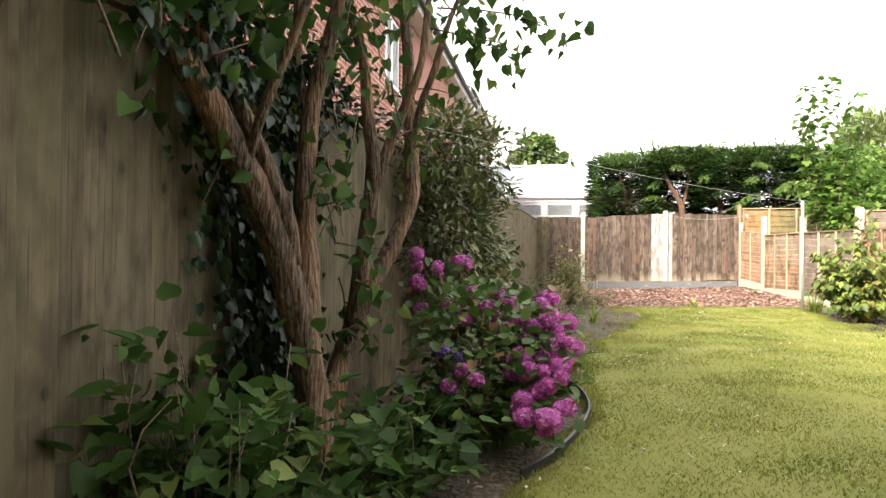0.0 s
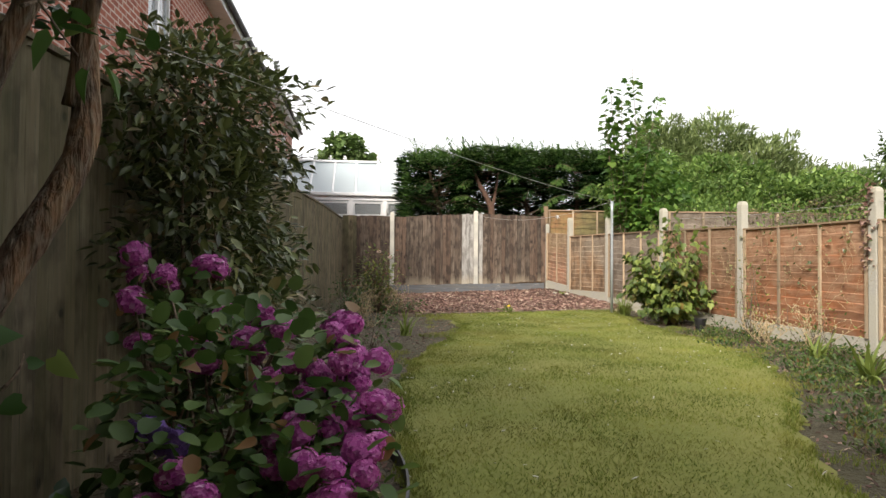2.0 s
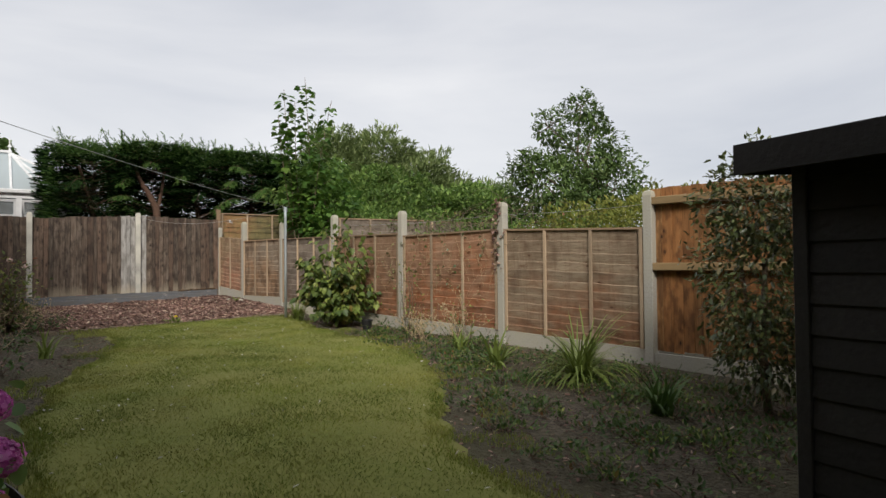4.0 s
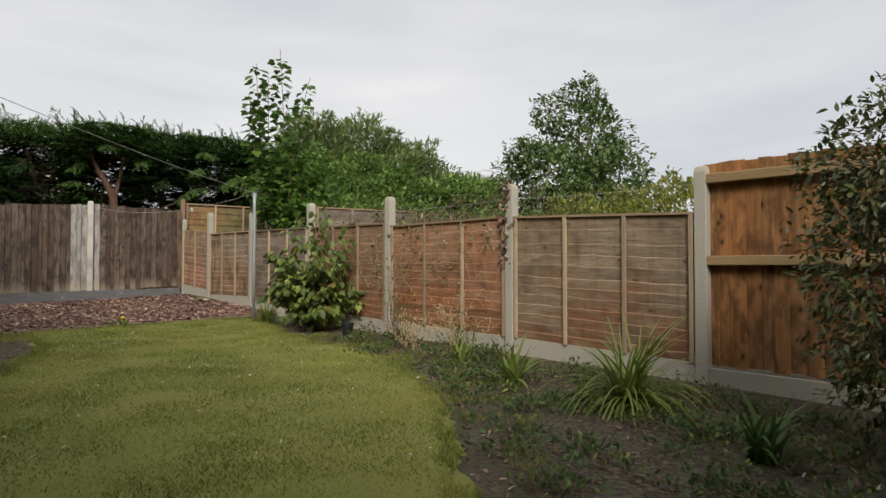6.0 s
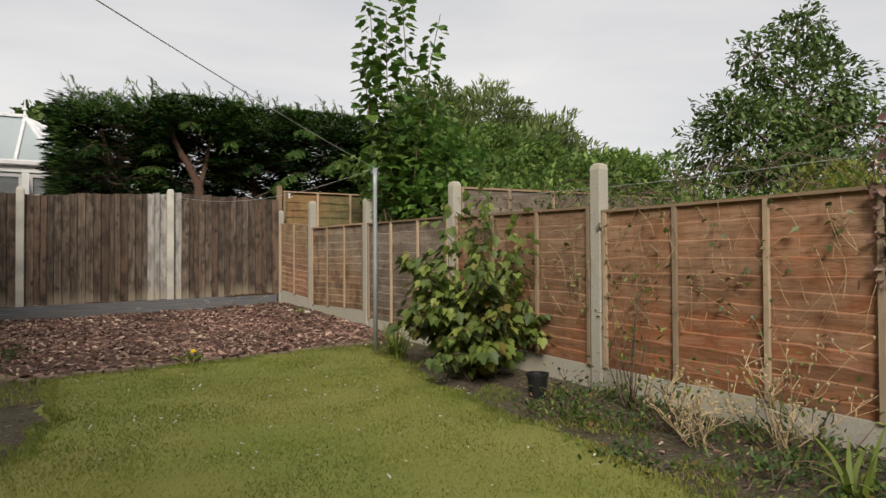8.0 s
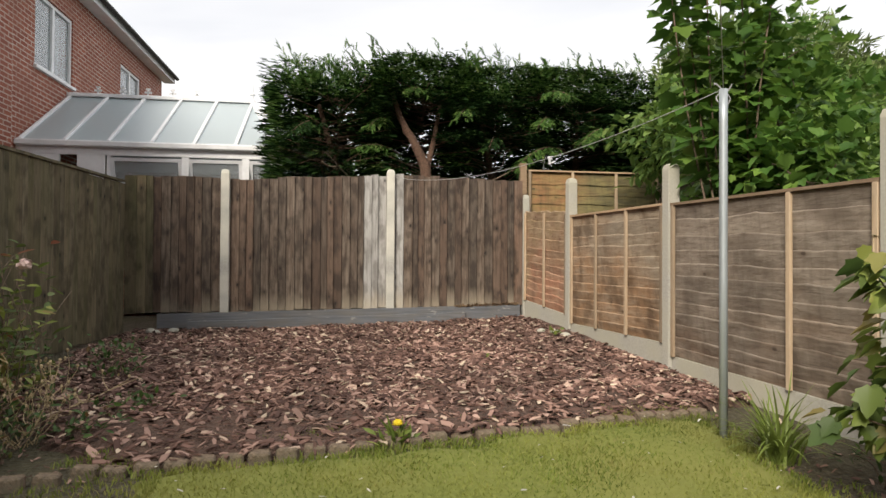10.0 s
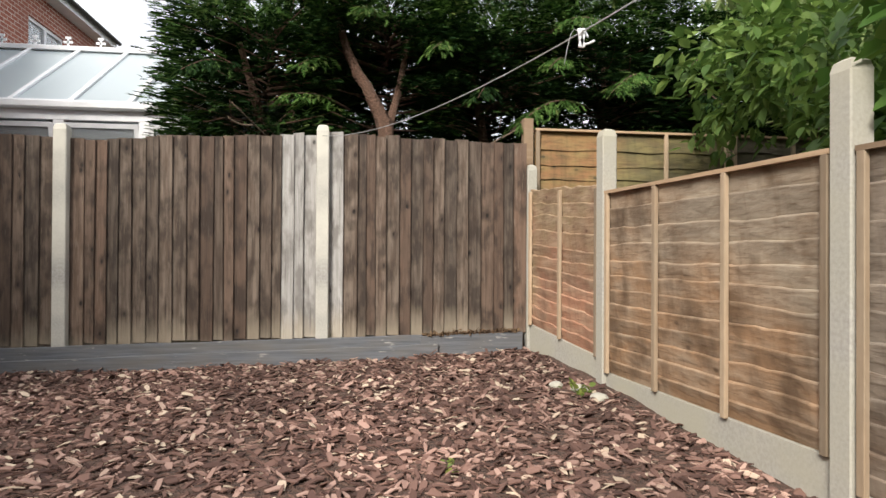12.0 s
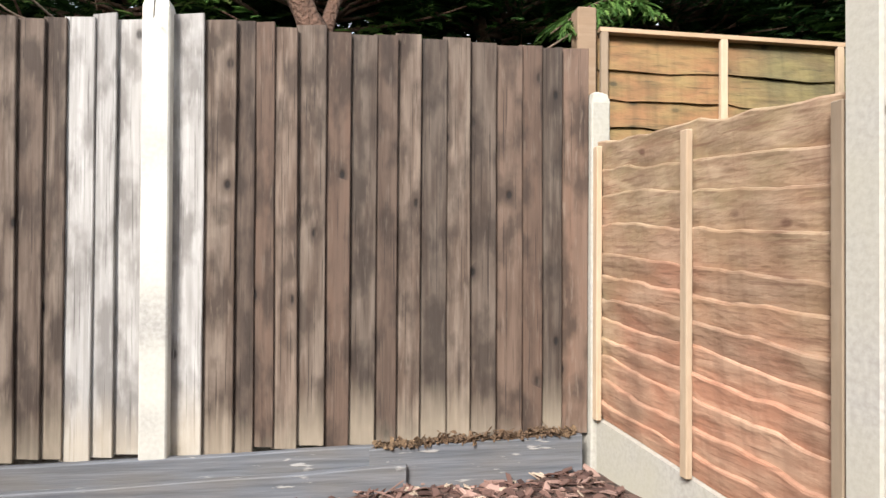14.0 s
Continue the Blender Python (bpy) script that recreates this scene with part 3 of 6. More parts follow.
def lap_panel(a, b, t0, t1, b0, b1, mats, label, rng, slats=12, battens=(1 / 3, 2 / 3), group="lap fence panels", gap=0.06, waney=1.0, capped=True, downward=False):
    """A waney lap panel from a to b; its top runs from t0 to t1 and its foot from b0 to b1. The battens face the garden."""
    length = math.dist(a, b) - 2 * gap
    m = along(a, b, 0) @ pose(gap, 0, 0)
    panel = empty("lap_panel", m, label, "fence panel", group)
    steps = 26
    share = np.cumsum([0] + [rng.uniform(0.85, 1.15) * (0.85 + 0.4 * k / slats) for k in range(slats)])
    share /= share[-1]
    for s in range(slats):
        V, F = [], []
        ph, thick = rng.uniform(0, 50), rng.uniform(0.85, 1.3)
        for i in range(steps + 1):
            x = length * i / steps
            lo0, hi0 = b0 + (b1 - b0) * i / steps, t0 + (t1 - t0) * i / steps - (0.02 if capped else 0.0)
            wave = waney * (0.013 * noise.noise((x * 2.6 + ph, s, 0)) + 0.008 * noise.noise((x * 8 + ph, s, 5)) + 0.004 * noise.noise((x * 26 + ph, s, 7)))
            zb = lo0 + (hi0 - lo0) * max(share[s] - 0.035, 0)
            zt = lo0 + (hi0 - lo0) * share[s + 1] + (wave if s < slats - 1 or not capped else 0)
            if s < slats - 1 or capped:
                zt = min(zt, hi0)
            bow = 0.005 * waney * noise.noise((x * 2, ph, 3))
            yb, yt = 0.001 + bow, 0.021 * thick + bow + 0.003 * waney * noise.noise((x * 9, ph, 1))
            if downward:      # the lower edge stands proud and throws its shade
                zl, zu = lo0 + (hi0 - lo0) * share[s] + (wave if s else 0), min(lo0 + (hi0 - lo0) * (share[s + 1] + 0.035), hi0)
                V += [(x, y, z) for y, z in ((yt, zl), (yt - 0.014, zl), (yb - 0.006, zu), (yb - 0.001, zu), (yb, zu - 0.005))]
                continue
            V += [(x, y, z) for y, z in ((yb, zb), (yb - 0.006, zb), (yt - 0.015, zt + 0.003), (yt - 0.002, zt), (yt, zt - 0.006))]
        for i in range(steps):
            k = 5 * i
            F += [(k + j, k + 5 + j, k + 5 + (j + 1) % 5, k + (j + 1) % 5) for j in range(5)]
        F += [(0, 1, 2, 3, 4), tuple(5 * steps + q for q in (4, 3, 2, 1, 0))]
        put("slat", mesh_of("slat", V, F, mats[0] if rng.random() > 0.4 else mats[1]), panel)
    for u in (0.012, *battens, 0.988):
        x = length * u
        lo, hi = b0 + (b1 - b0) * u, t0 + (t1 - t0) * u
        for side, y in (("front", 0.034), ("back", -0.02)):
            put("batten", bevelled("batten", -0.018, 0.018, -0.012, 0.012, lo, hi - 0.02, M_BATTEN, 0.003), panel, pose(x, y, 0))
    if not capped:
        return panel
    V, F = box(0, length, -0.035, 0.045, 0, 0.02)
    V = [(x, y, z + t0 + (t1 - t0) * x / length - 0.02) for x, y, z in V]
    put("capping", mesh_of("capping", V, F, M_CAP), panel)
    return panel


def gravel_board(a, b, z0, z1, h=0.16):
    length = math.dist(a, b) - 0.1
    V, F = box(0.0, length, -0.022, 0.022, -h, 0)
    V = [(x, y, z + z0 + (z1 - z0) * x / length) for x, y, z in V]
    return tagged(put("gravel_board", mesh_of("gravel_board", V, F, M_CONC), None, along(a, b) @ pose(0.05, 0, 0)),
                  "concrete gravel board under a lap fence panel", "gravel board", "gravel boards")


def feather_board(name, rng, mat):
    """A feather-edged board, one metre high and 0.12 m wide, thick at one edge; its length is scaled."""
    V, F = [], []
    steps, lean, ph = 10, rng.uniform(-0.002, 0.002), rng.uniform(0, 60)
    for i in range(steps + 1):
        z = i / steps
        d, e = 0.003 * noise.noise((ph, z * 3, 0)), 0.0035 * noise.noise((ph, z * 2.5, 9))
        tip = rng.uniform(-0.004, 0.004) if i == steps else 0
        V += [(-0.056 + d + lean * z, 0.004, z + tip), (0.060 + d, 0.002, z), (0.060 + d, 0.006 + e, z), (-0.053 + d + lean * z, 0.017 + e, z + tip), (-0.056 + d + lean * z, 0.015 + e, z + tip)]
    for i in range(steps):
        k = 5 * i
        F += [(k + j, k + (j + 1) % 5, k + 5 + (j + 1) % 5, k + 5 + j) for j in range(5)]
    F += [(4, 3, 2, 1, 0), tuple(5 * steps + q for q in range(5))]
    return mesh_of(name, V, F, mat)


rng = random.Random(7)
BOARDS = {m.name: [feather_board("board", rng, m) for _ in range(5)] for m in (M_BOARD, M_BOARD_PALE, M_BOARD_GREEN, M_BOARD_NEW)}


def board_run(a, b, top, foot, pick, label, pitch=0.095, group="close board fence bays", name="board_fence", pushed=0.0):
    """Feather-edged boards side by side from a to b, with their rails behind. top(u), foot(u): heights along the bay."""
    length = math.dist(a, b)
    bay = empty(name, along(a, b), label, "fence", group)
    count = max(1, round(length / pitch))
    widths = [rng.uniform(0.80, 1.20) for _ in range(count)]
    widths[0] = widths[-1] = 1.15
    total, run = sum(widths), 0.0
    for w in widths:
        share, u = w / total, run + w / total / 2
        run += share
        lo, hi = foot(u) + rng.uniform(-0.012, 0.012), top(u) + rng.uniform(-0.011, 0.009)
        me = rng.choice(BOARDS[pick(u).name])
        put("board", me, bay, pose(length * u, pushed + rng.uniform(0, 0.005), lo, rng.uniform(-0.15, 0.15), rng.uniform(-0.25, 0.25), -rng.uniform(4.0, 6.5)) @ Matrix.Diagonal((length * share * 1.13 / 0.116, 1, hi - lo, 1)))
    return bay


def rails(bay, length, heights, y0, y1, mat, thick=0.075):
    for h in heights:
        put("rail", bevelled("rail", 0, length, y0, y1, h - thick / 2, h + thick / 2, mat, 0.006), bay)


rng = random.Random(3)
for k, (x, y, z0, z1) in enumerate(POSTS):
    nx, ny = POSTS[min(k + 1, len(POSTS) - 1)][:2]
    px, py = POSTS[max(k - 1, 0)][:2]
    turn = math.degrees(math.atan2(ny - py, nx - px))
    concrete_post(x, y, z0, z1, turn, w=0.1 if k < 8 else 0.085)
looks = [((M_SLAT, M_SLAT), "weathered grey-brown waney lap fence panel between concrete posts"),
         ((M_SLAT_RED, M_SLAT_RED), "orange-stained waney lap fence panel with dead creeper on it"),
         ((M_SLAT_RED_OLD, M_SLAT_RED_OLD), "orange-brown waney lap fence panel behind a leafy bush"),
         ((M_SLAT_OLD, M_SLAT_OLD), "grey weathered waney lap fence panel behind the washing line post"),
         ((M_SLAT_MARKED, M_SLAT_MARKED), "brown water-marked waney lap fence panel beside the bark bed"),
         ((M_SLAT_CORNER, M_SLAT_CORNER), "narrow brown waney lap fence panel in the far corner")]
for k, (t0, t1, b0, b1) in enumerate(BAYS):
    a, b = POSTS[k + 2], POSTS[k + 3]
    lap_panel(a[:2], b[:2], t0, t1, b0 + 0.002, b1 + 0.002, *looks[k], rng, battens=(0.5,) if k == 5 else (1 / 3, 2 / 3), waney=1.5 if k == 5 else 1.0, capped=k < 5)
    gravel_board(a[:2], b[:2], b0, b1, 0.17 if k < 4 else 0.27)

# the newer fence on the near side, its rails towards the garden
for k in (0, 1):
    a, b = POSTS[k][:2], POSTS[k + 1][:2]
    top = 1.72 + 0.03 * k
    bay = board_run(b, a, lambda u: top, lambda u: 0.16, lambda u: M_BOARD_NEW, "newer orange-brown close board fence bay with pale rails", 0.1, pushed=0.02)
    rails(bay, math.dist(a, b) - 0.1, (0.98, 1.62), -0.05, 0.016, M_RAIL_NEW)
    for r in bay.children:
        if r.name.startswith("rail"):
            r.location.x = 0.05
    gravel_board(a, b, 0.13, 0.14)

# the board fence at the far end
NY = 15.6


def far_top(x):
    return between(x, [(-1.4, 2.05), (-0.25, 2.06), (-0.2, 2.03), (1.0, 2.10), (1.7, 2.125), (1.85, 2.14), (3.5, 2.10)])


def far_bay(x0, x1, pick, label):
    bay = board_run((x1, NY), (x0, NY), lambda u: far_top(x1 + (x0 - x1) * u), lambda u: between(x1 + (x0 - x1) * u, [(-1.4, 0.42), (3.5, 0.49)]), pick, label)
    rails(bay, x1 - x0, (0.62, 1.27, 1.92), -0.045, 0.0, M_CAP)
    return bay


far_bay(-1.33, -0.24, lambda u: M_BOARD_GREEN if u > 0.72 else M_BOARD, "dark weathered close board fence bay with a few greyer boards")
far_bay(-0.14, 1.75, lambda u: M_BOARD_PALE if u < 0.16 else M_BOARD, "dark brown close board fence bay with three pale boards")
far_bay(1.85, 3.50, lambda u: M_BOARD_PALE if u > 0.93 else M_BOARD, "dark brown close board fence bay with one pale board")
for x, z1 in ((-0.19, 2.15), (1.80, 2.20)):
    concrete_post(x, NY - 0.02, 0.26, z1, 0, M_CONC_PALE, 0.1, "pale concrete post between dark fence boards")
for x0, x1, z0, z1, h, y, lab in ((-0.95, 2.62, 0.415, 0.485, 0.17, -0.055, "grey painted timber board along the foot of the fence"), (2.6, 3.46, 0.475, 0.505, 0.19, -0.066, "dark grey board with flaking edges at the fence foot"),
                                  (-0.60, 2.74, 0.325, 0.415, 0.15, -0.095, "second grey board leaning against the foot of the fence")):
    steps, V, F = 24, [], []
    for i in range(steps + 1):
        u = i / steps
        z, w = z0 + (z1 - z0) * u + 0.006 * noise.noise((u * 9, x0, 0)), 0.004 * noise.noise((u * 5, x0, 3))
        V += [((x1 - x0) * u, w + a, z + b) for a, b in ((-0.018, -h), (0.018, -h), (0.018, -0.004), (0.014, 0), (-0.014, 0), (-0.018, -0.004))]
    for i in range(steps):
        k = 6 * i
        F += [(k + j, k + 6 + j, k + 6 + (j + 1) % 6, k + (j + 1) % 6) for j in range(6)]
    F += [(5, 4, 3, 2, 1, 0), tuple(6 * steps + q for q in range(6))]
    tagged(put("kick_board", mesh_of("kick_board", V, F, M_GREY), None, pose(x0, NY + y, 0)), lab, "board", "grey boards")
# the board fence on the house side
def side_x(y):
    return -2.1 + 0.056 * (y - 2.5)


ys = [-4.2, -2.2, -0.2, 1.8, 3.8, 5.8, 7.8, 9.8, 11.8, 13.7, 15.6]
for y0, y1 in zip(ys, ys[1:]):
    a, b = (side_x(y1), y1), (side_x(y0), y0)
    bay = board_run(a, b, lambda u: ground_z(-1.8, y1 + (y0 - y1) * u) + 1.78, lambda u: ground_z(-1.8, y1 + (y0 - y1) * u) + 0.02, lambda u: M_BOARD_GREEN,
                    "green-tinged old close board fence bay", 0.105, "house side fence bays")
    for h in (0.35, 1.0, 1.6):
        g = ground_z(-1.8, (y0 + y1) / 2)
        put("rail", bevelled("rail", 0, y1 - y0, -0.05, 0.0, g + h, g + h + 0.08, M_CAP, 0.006), bay)
    V, F = box(0, y1 - y0, -0.03, 0.035, 0, 0.025)
    g0, g1 = ground_z(-1.8, y1) + 1.785, ground_z(-1.8, y0) + 1.785
    put("capping", mesh_of("capping", [(x, y, z + g0 + (g1 - g0) * x / (y1 - y0)) for x, y, z in V], F, M_BOARD_GREEN), bay)

# the neighbours' fences beyond
for i in range(5):
    a, b = (3.63 + 1.9 * i, 15.85 + 0.02 * i), (3.63 + 1.9 * (i + 1), 15.87 + 0.02 * i)
    lap_panel(b, a, 2.28, 2.28, 0.5, 0.5, (M_SLAT_ALGAE_SHADED, M_SLAT_ALGAE_SHADED) if i == 0 else (M_SLAT_SHADE, M_SLAT_SHADE), "taller lap fence panel beyond the corner" if i else "taller orange lap fence panel with green algae and painted shade at the corner", rng, 14, (1 / 3, 2 / 3), "taller lap panels", 0.02, 1.3, True, True)
tagged(put("timber_post", bevelled("timber_post", -0.045, 0.045, -0.045, 0.045, 0.2, 2.36, M_CAP, 0.006), None, pose(3.58, 15.83, 0)), "rough sawn timber post at the fence corner", "post")
for i in range(2):
    a, b = (4.05 + 1.9 * i, 10.4), (5.95 + 1.9 * i, 10.45)
    lap_panel(b, a, 1.85, 1.83, 0.3, 0.3, (M_SLAT_OLD, M_SLAT_OLD), "grey lap fence panel in the next garden", rng, 9, (1 / 3, 2 / 3), "next garden lap panels", 0.02)

# ---- the shed ----
def shed():
    m = pose(1.72, 1.46, 0, 0, 0, -8)
    s = empty("shed", m, "low black-stained timber garden shed with a felt roof", "shed")
    for i in range(13):
        z = -0.05 + i * 0.115
        for name, x0, x1, y0, y1 in (("cladding", 0, 1.8, -0.012, 0.0), ("cladding", -0.012, 0.0, -1.6, 0.0)):
            V, F = box(x0, x1, y0 - 0.006, y1 + 0.006, z, z + 0.122)
            V = [(x * (1 if zz > z + 0.06 else 1), y + (0.010 if name and y1 == 0 and x1 > 0.5 and zz < z + 0.06 else 0), zz) if x1 > 0.5 else (x - (0.010 if zz < z + 0.06 else 0), y, zz) for x, y, zz in V]
            put(name, mesh_of(name, V, F, M_SHED), s)
    put("corner_post", bevelled("corner_post", -0.03, 0.03, -0.03, 0.03, -0.06, 1.44, M_SHED, 0.004), s)
    put("back_wall", bevelled("back_wall", 1.8, 1.84, -1.6, 0.0, -0.06, 1.6, M_SHED, 0.004), s)
    put("side_wall", bevelled("side_wall", 0.0, 1.8, -1.64, -1.6, -0.06, 1.44, M_SHED, 0.004), s)
    V, F = box(-0.17, 2.0, -1.8, 0.14, 0, 0.03)
    V = [(x, y, z + 1.44 + 0.06 * (x + 0.17)) for x, y, z in V]
    put("roof", mesh_of("roof", V, F, M_FELT), s)
    V, F = box(-0.18, 2.0, 0.14, 0.155, -0.08, 0.035)
    V = [(x, y, z + 1.44 + 0.06 * (x + 0.17)) for x, y, z in V]
    put("fascia", mesh_of("fascia", V, F, M_SHED), s)
    V, F = box(-0.19, -0.17, -1.8, 0.155, 1.36, 1.475)
    put("fascia", mesh_of("fascia", V, F, M_SHED), s)


shed()


# ---- the neighbours' house and conservatory ----
def wall_with_holes(name, x, y0, y1, z0, z1, thick, holes, mat, parent):
    """A wall in the plane x, facing +x, with openings (ya, yb, za, zb)."""
    ys_, zs_ = sorted({y0, y1, *[h[0] for h in holes], *[h[1] for h in holes]}), sorted({z0, z1, *[h[2] for h in holes], *[h[3] for h in holes]})
    kept = {}
    for a, b in zip(ys_, ys_[1:]):
        for c, d in zip(zs_, zs_[1:]):
            if not any(h[0] <= a and b <= h[1] and h[2] <= c and d <= h[3] for h in holes):
                V, F = box(x - thick, x, a, b, c, d)
                for f in F:      # a face between two neighbouring blocks lies inside the wall and goes
                    key = frozenset(V[q] for q in f)
                    if key in kept:
                        del kept[key]
                    else:
                        kept[key] = [V[q] for q in f]
    place = {}
    faces = [tuple(place.setdefault(v, len(place)) for v in f) for f in kept.values()]
    put(name, mesh_of(name, list(place), faces, mat), parent)


HX = -3.5
def house(name, y0, y1, holes, label, hx, EH=5.45):
    h = empty(name, pose(0, 0, 0), label, "house", "")
    wall_with_holes("wall", hx, y0, y1, -0.3, EH, 0.3, holes, M_BRICK, h)
    for a, b in ((y0, y0 + 0.3), (y1 - 0.3, y1)):
        V, F = box(hx - 7.5, hx - 0.3, a, b, -0.3, EH)
        put("end_wall", mesh_of("end_wall", V, F, M_BRICK), h)
        V = [(hx - 7.5, a, EH), (hx, a, EH), (hx - 3.75, a, EH + 2.15), (hx - 7.5, b, EH), (hx, b, EH), (hx - 3.75, b, EH + 2.15)]
        put("gable", mesh_of("gable", V, [(0, 1, 2), (5, 4, 3), (0, 3, 4, 1), (1, 4, 5, 2), (2, 5, 3, 0)], M_BRICK), h)
    V, F = box(hx - 7.5, hx - 7.2, y0 + 0.3, y1 - 0.3, -0.3, EH)
    put("back_wall", mesh_of("back_wall", V, F, M_BRICK), h)
    e0, e1 = y0 - 0.15, y1 + 0.25
    rows, parts = 26, []
    for i in range(rows):   # courses of tiles on the slope that faces the garden
        u0, u1 = i / rows, (i + 1.15) / rows
        xa, xb = hx + 0.32 - 4.07 * u0, hx + 0.32 - 4.07 * min(u1, 1)
        za, zb = EH - 0.03 + 2.33 * u0, EH - 0.03 + 2.33 * min(u1, 1)
        parts.append(([(xa, e0, za + 0.03), (xa, e1, za + 0.03), (xb, e1, zb), (xb, e0, zb), (xa, e0, za), (xa, e1, za), (xb, e1, zb - 0.03), (xb, e0, zb - 0.03)], BOXF))
    put("roof", mesh_of("roof", *joined(parts), M_TILE), h)
    V = [(hx - 7.8, e0, EH - 0.05), (hx - 7.8, e1, EH - 0.05), (hx - 3.75, e1, EH + 2.3), (hx - 3.75, e0, EH + 2.3), (hx - 7.8, e0, EH - 0.15), (hx - 7.8, e1, EH - 0.15), (hx - 3.75, e1, EH + 2.2), (hx - 3.75, e0, EH + 2.2)]
    put("back_roof", mesh_of("back_roof", V, BOXF, M_TILE), h)
    V, F = box(hx + 0.001, hx + 0.27, e0, e1, EH - 0.19, EH - 0.16)
    put("soffit", mesh_of("soffit", V, F, M_WHITE), h)
    V, F = box(hx + 0.25, hx + 0.275, e0, e1, EH - 0.16, EH - 0.02)
    put("fascia", mesh_of("fascia", V, F, M_WHITE), h)
    gut = []
    for i in range(7):
        t = math.pi + math.pi * i / 6
        gut.append((hx + 0.335 + 0.055 * math.cos(t), EH - 0.05 + 0.055 * math.sin(t)))
    V = [(x, y, z) for y in (e0, e1) for x, z in gut] + [(hx + 0.335 + (x - hx - 0.335) * 0.9, y, z + 0.006) for y in (e0, e1) for x, z in gut]
    F = [(i, i + 1, i + 8, i + 7) for i in range(6)] + [(i + 14, i + 21, i + 22, i + 15) for i in range(6)]
    put("gutter", mesh_of("gutter", V, F, M_PLASTIC), h)
    for ya, yb, za, zb in holes:
        w = put("window", None, h)
        f = 0.06
        for xx in (("frame", [box(hx - 0.1, hx - 0.03, ya, yb, za, za + f), box(hx - 0.1, hx - 0.03, ya, yb, zb - f, zb), box(hx - 0.1, hx - 0.03, ya, ya + f, za + f, zb - f),
                               box(hx - 0.1, hx - 0.03, yb - f, yb, za + f, zb - f), box(hx - 0.1, hx - 0.03, (ya + yb) / 2 - 0.04, (ya + yb) / 2 + 0.04, za + f, zb - f)], M_WHITE),
                   ("pane", [box(hx - 0.075, hx - 0.065, ya + f, yb - f, za + f, zb - f)], M_PANE), ("curtain", [box(hx - 0.26, hx - 0.25, ya, ya + (yb - ya) * 0.38, za, zb), box(hx - 0.26, hx - 0.25, yb - (yb - ya) * 0.3, yb, za, zb)], M_CURTAIN),
                   ("room", [box(hx - 0.32, hx - 0.31, ya - 0.1, yb + 0.1, za - 0.1, zb + 0.1)], M_DARK), ("sill", [box(hx - 0.03, hx + 0.05, ya - 0.04, yb + 0.04, za - 0.05, za)], M_WHITE)):
            ob = put(xx[0], mesh_of(xx[0], *joined(xx[1]), xx[2]), w)
    return h


house("terraced_house", -4.0, 17.55, [(3.2, 4.4, 3.9, 5.0), (8.6, 9.6, 3.75, 4.9)], "red brick house with white windows and a dark tiled roof", HX)
far = house("house", 17.6, 25.6, [(18.45, 19.9, 4.1, 5.3), (22.4, 23.8, 4.1, 5.3)], "farther red brick house with white casement windows", HX - 0.10, 5.95)
V, F = box(-0.04, 0.04, -0.04, 0.04, 2.6, 5.1)
put("downpipe", mesh_of("downpipe", V, F, M_PLASTIC), far, pose(HX - 0.05, 25.1, 0))


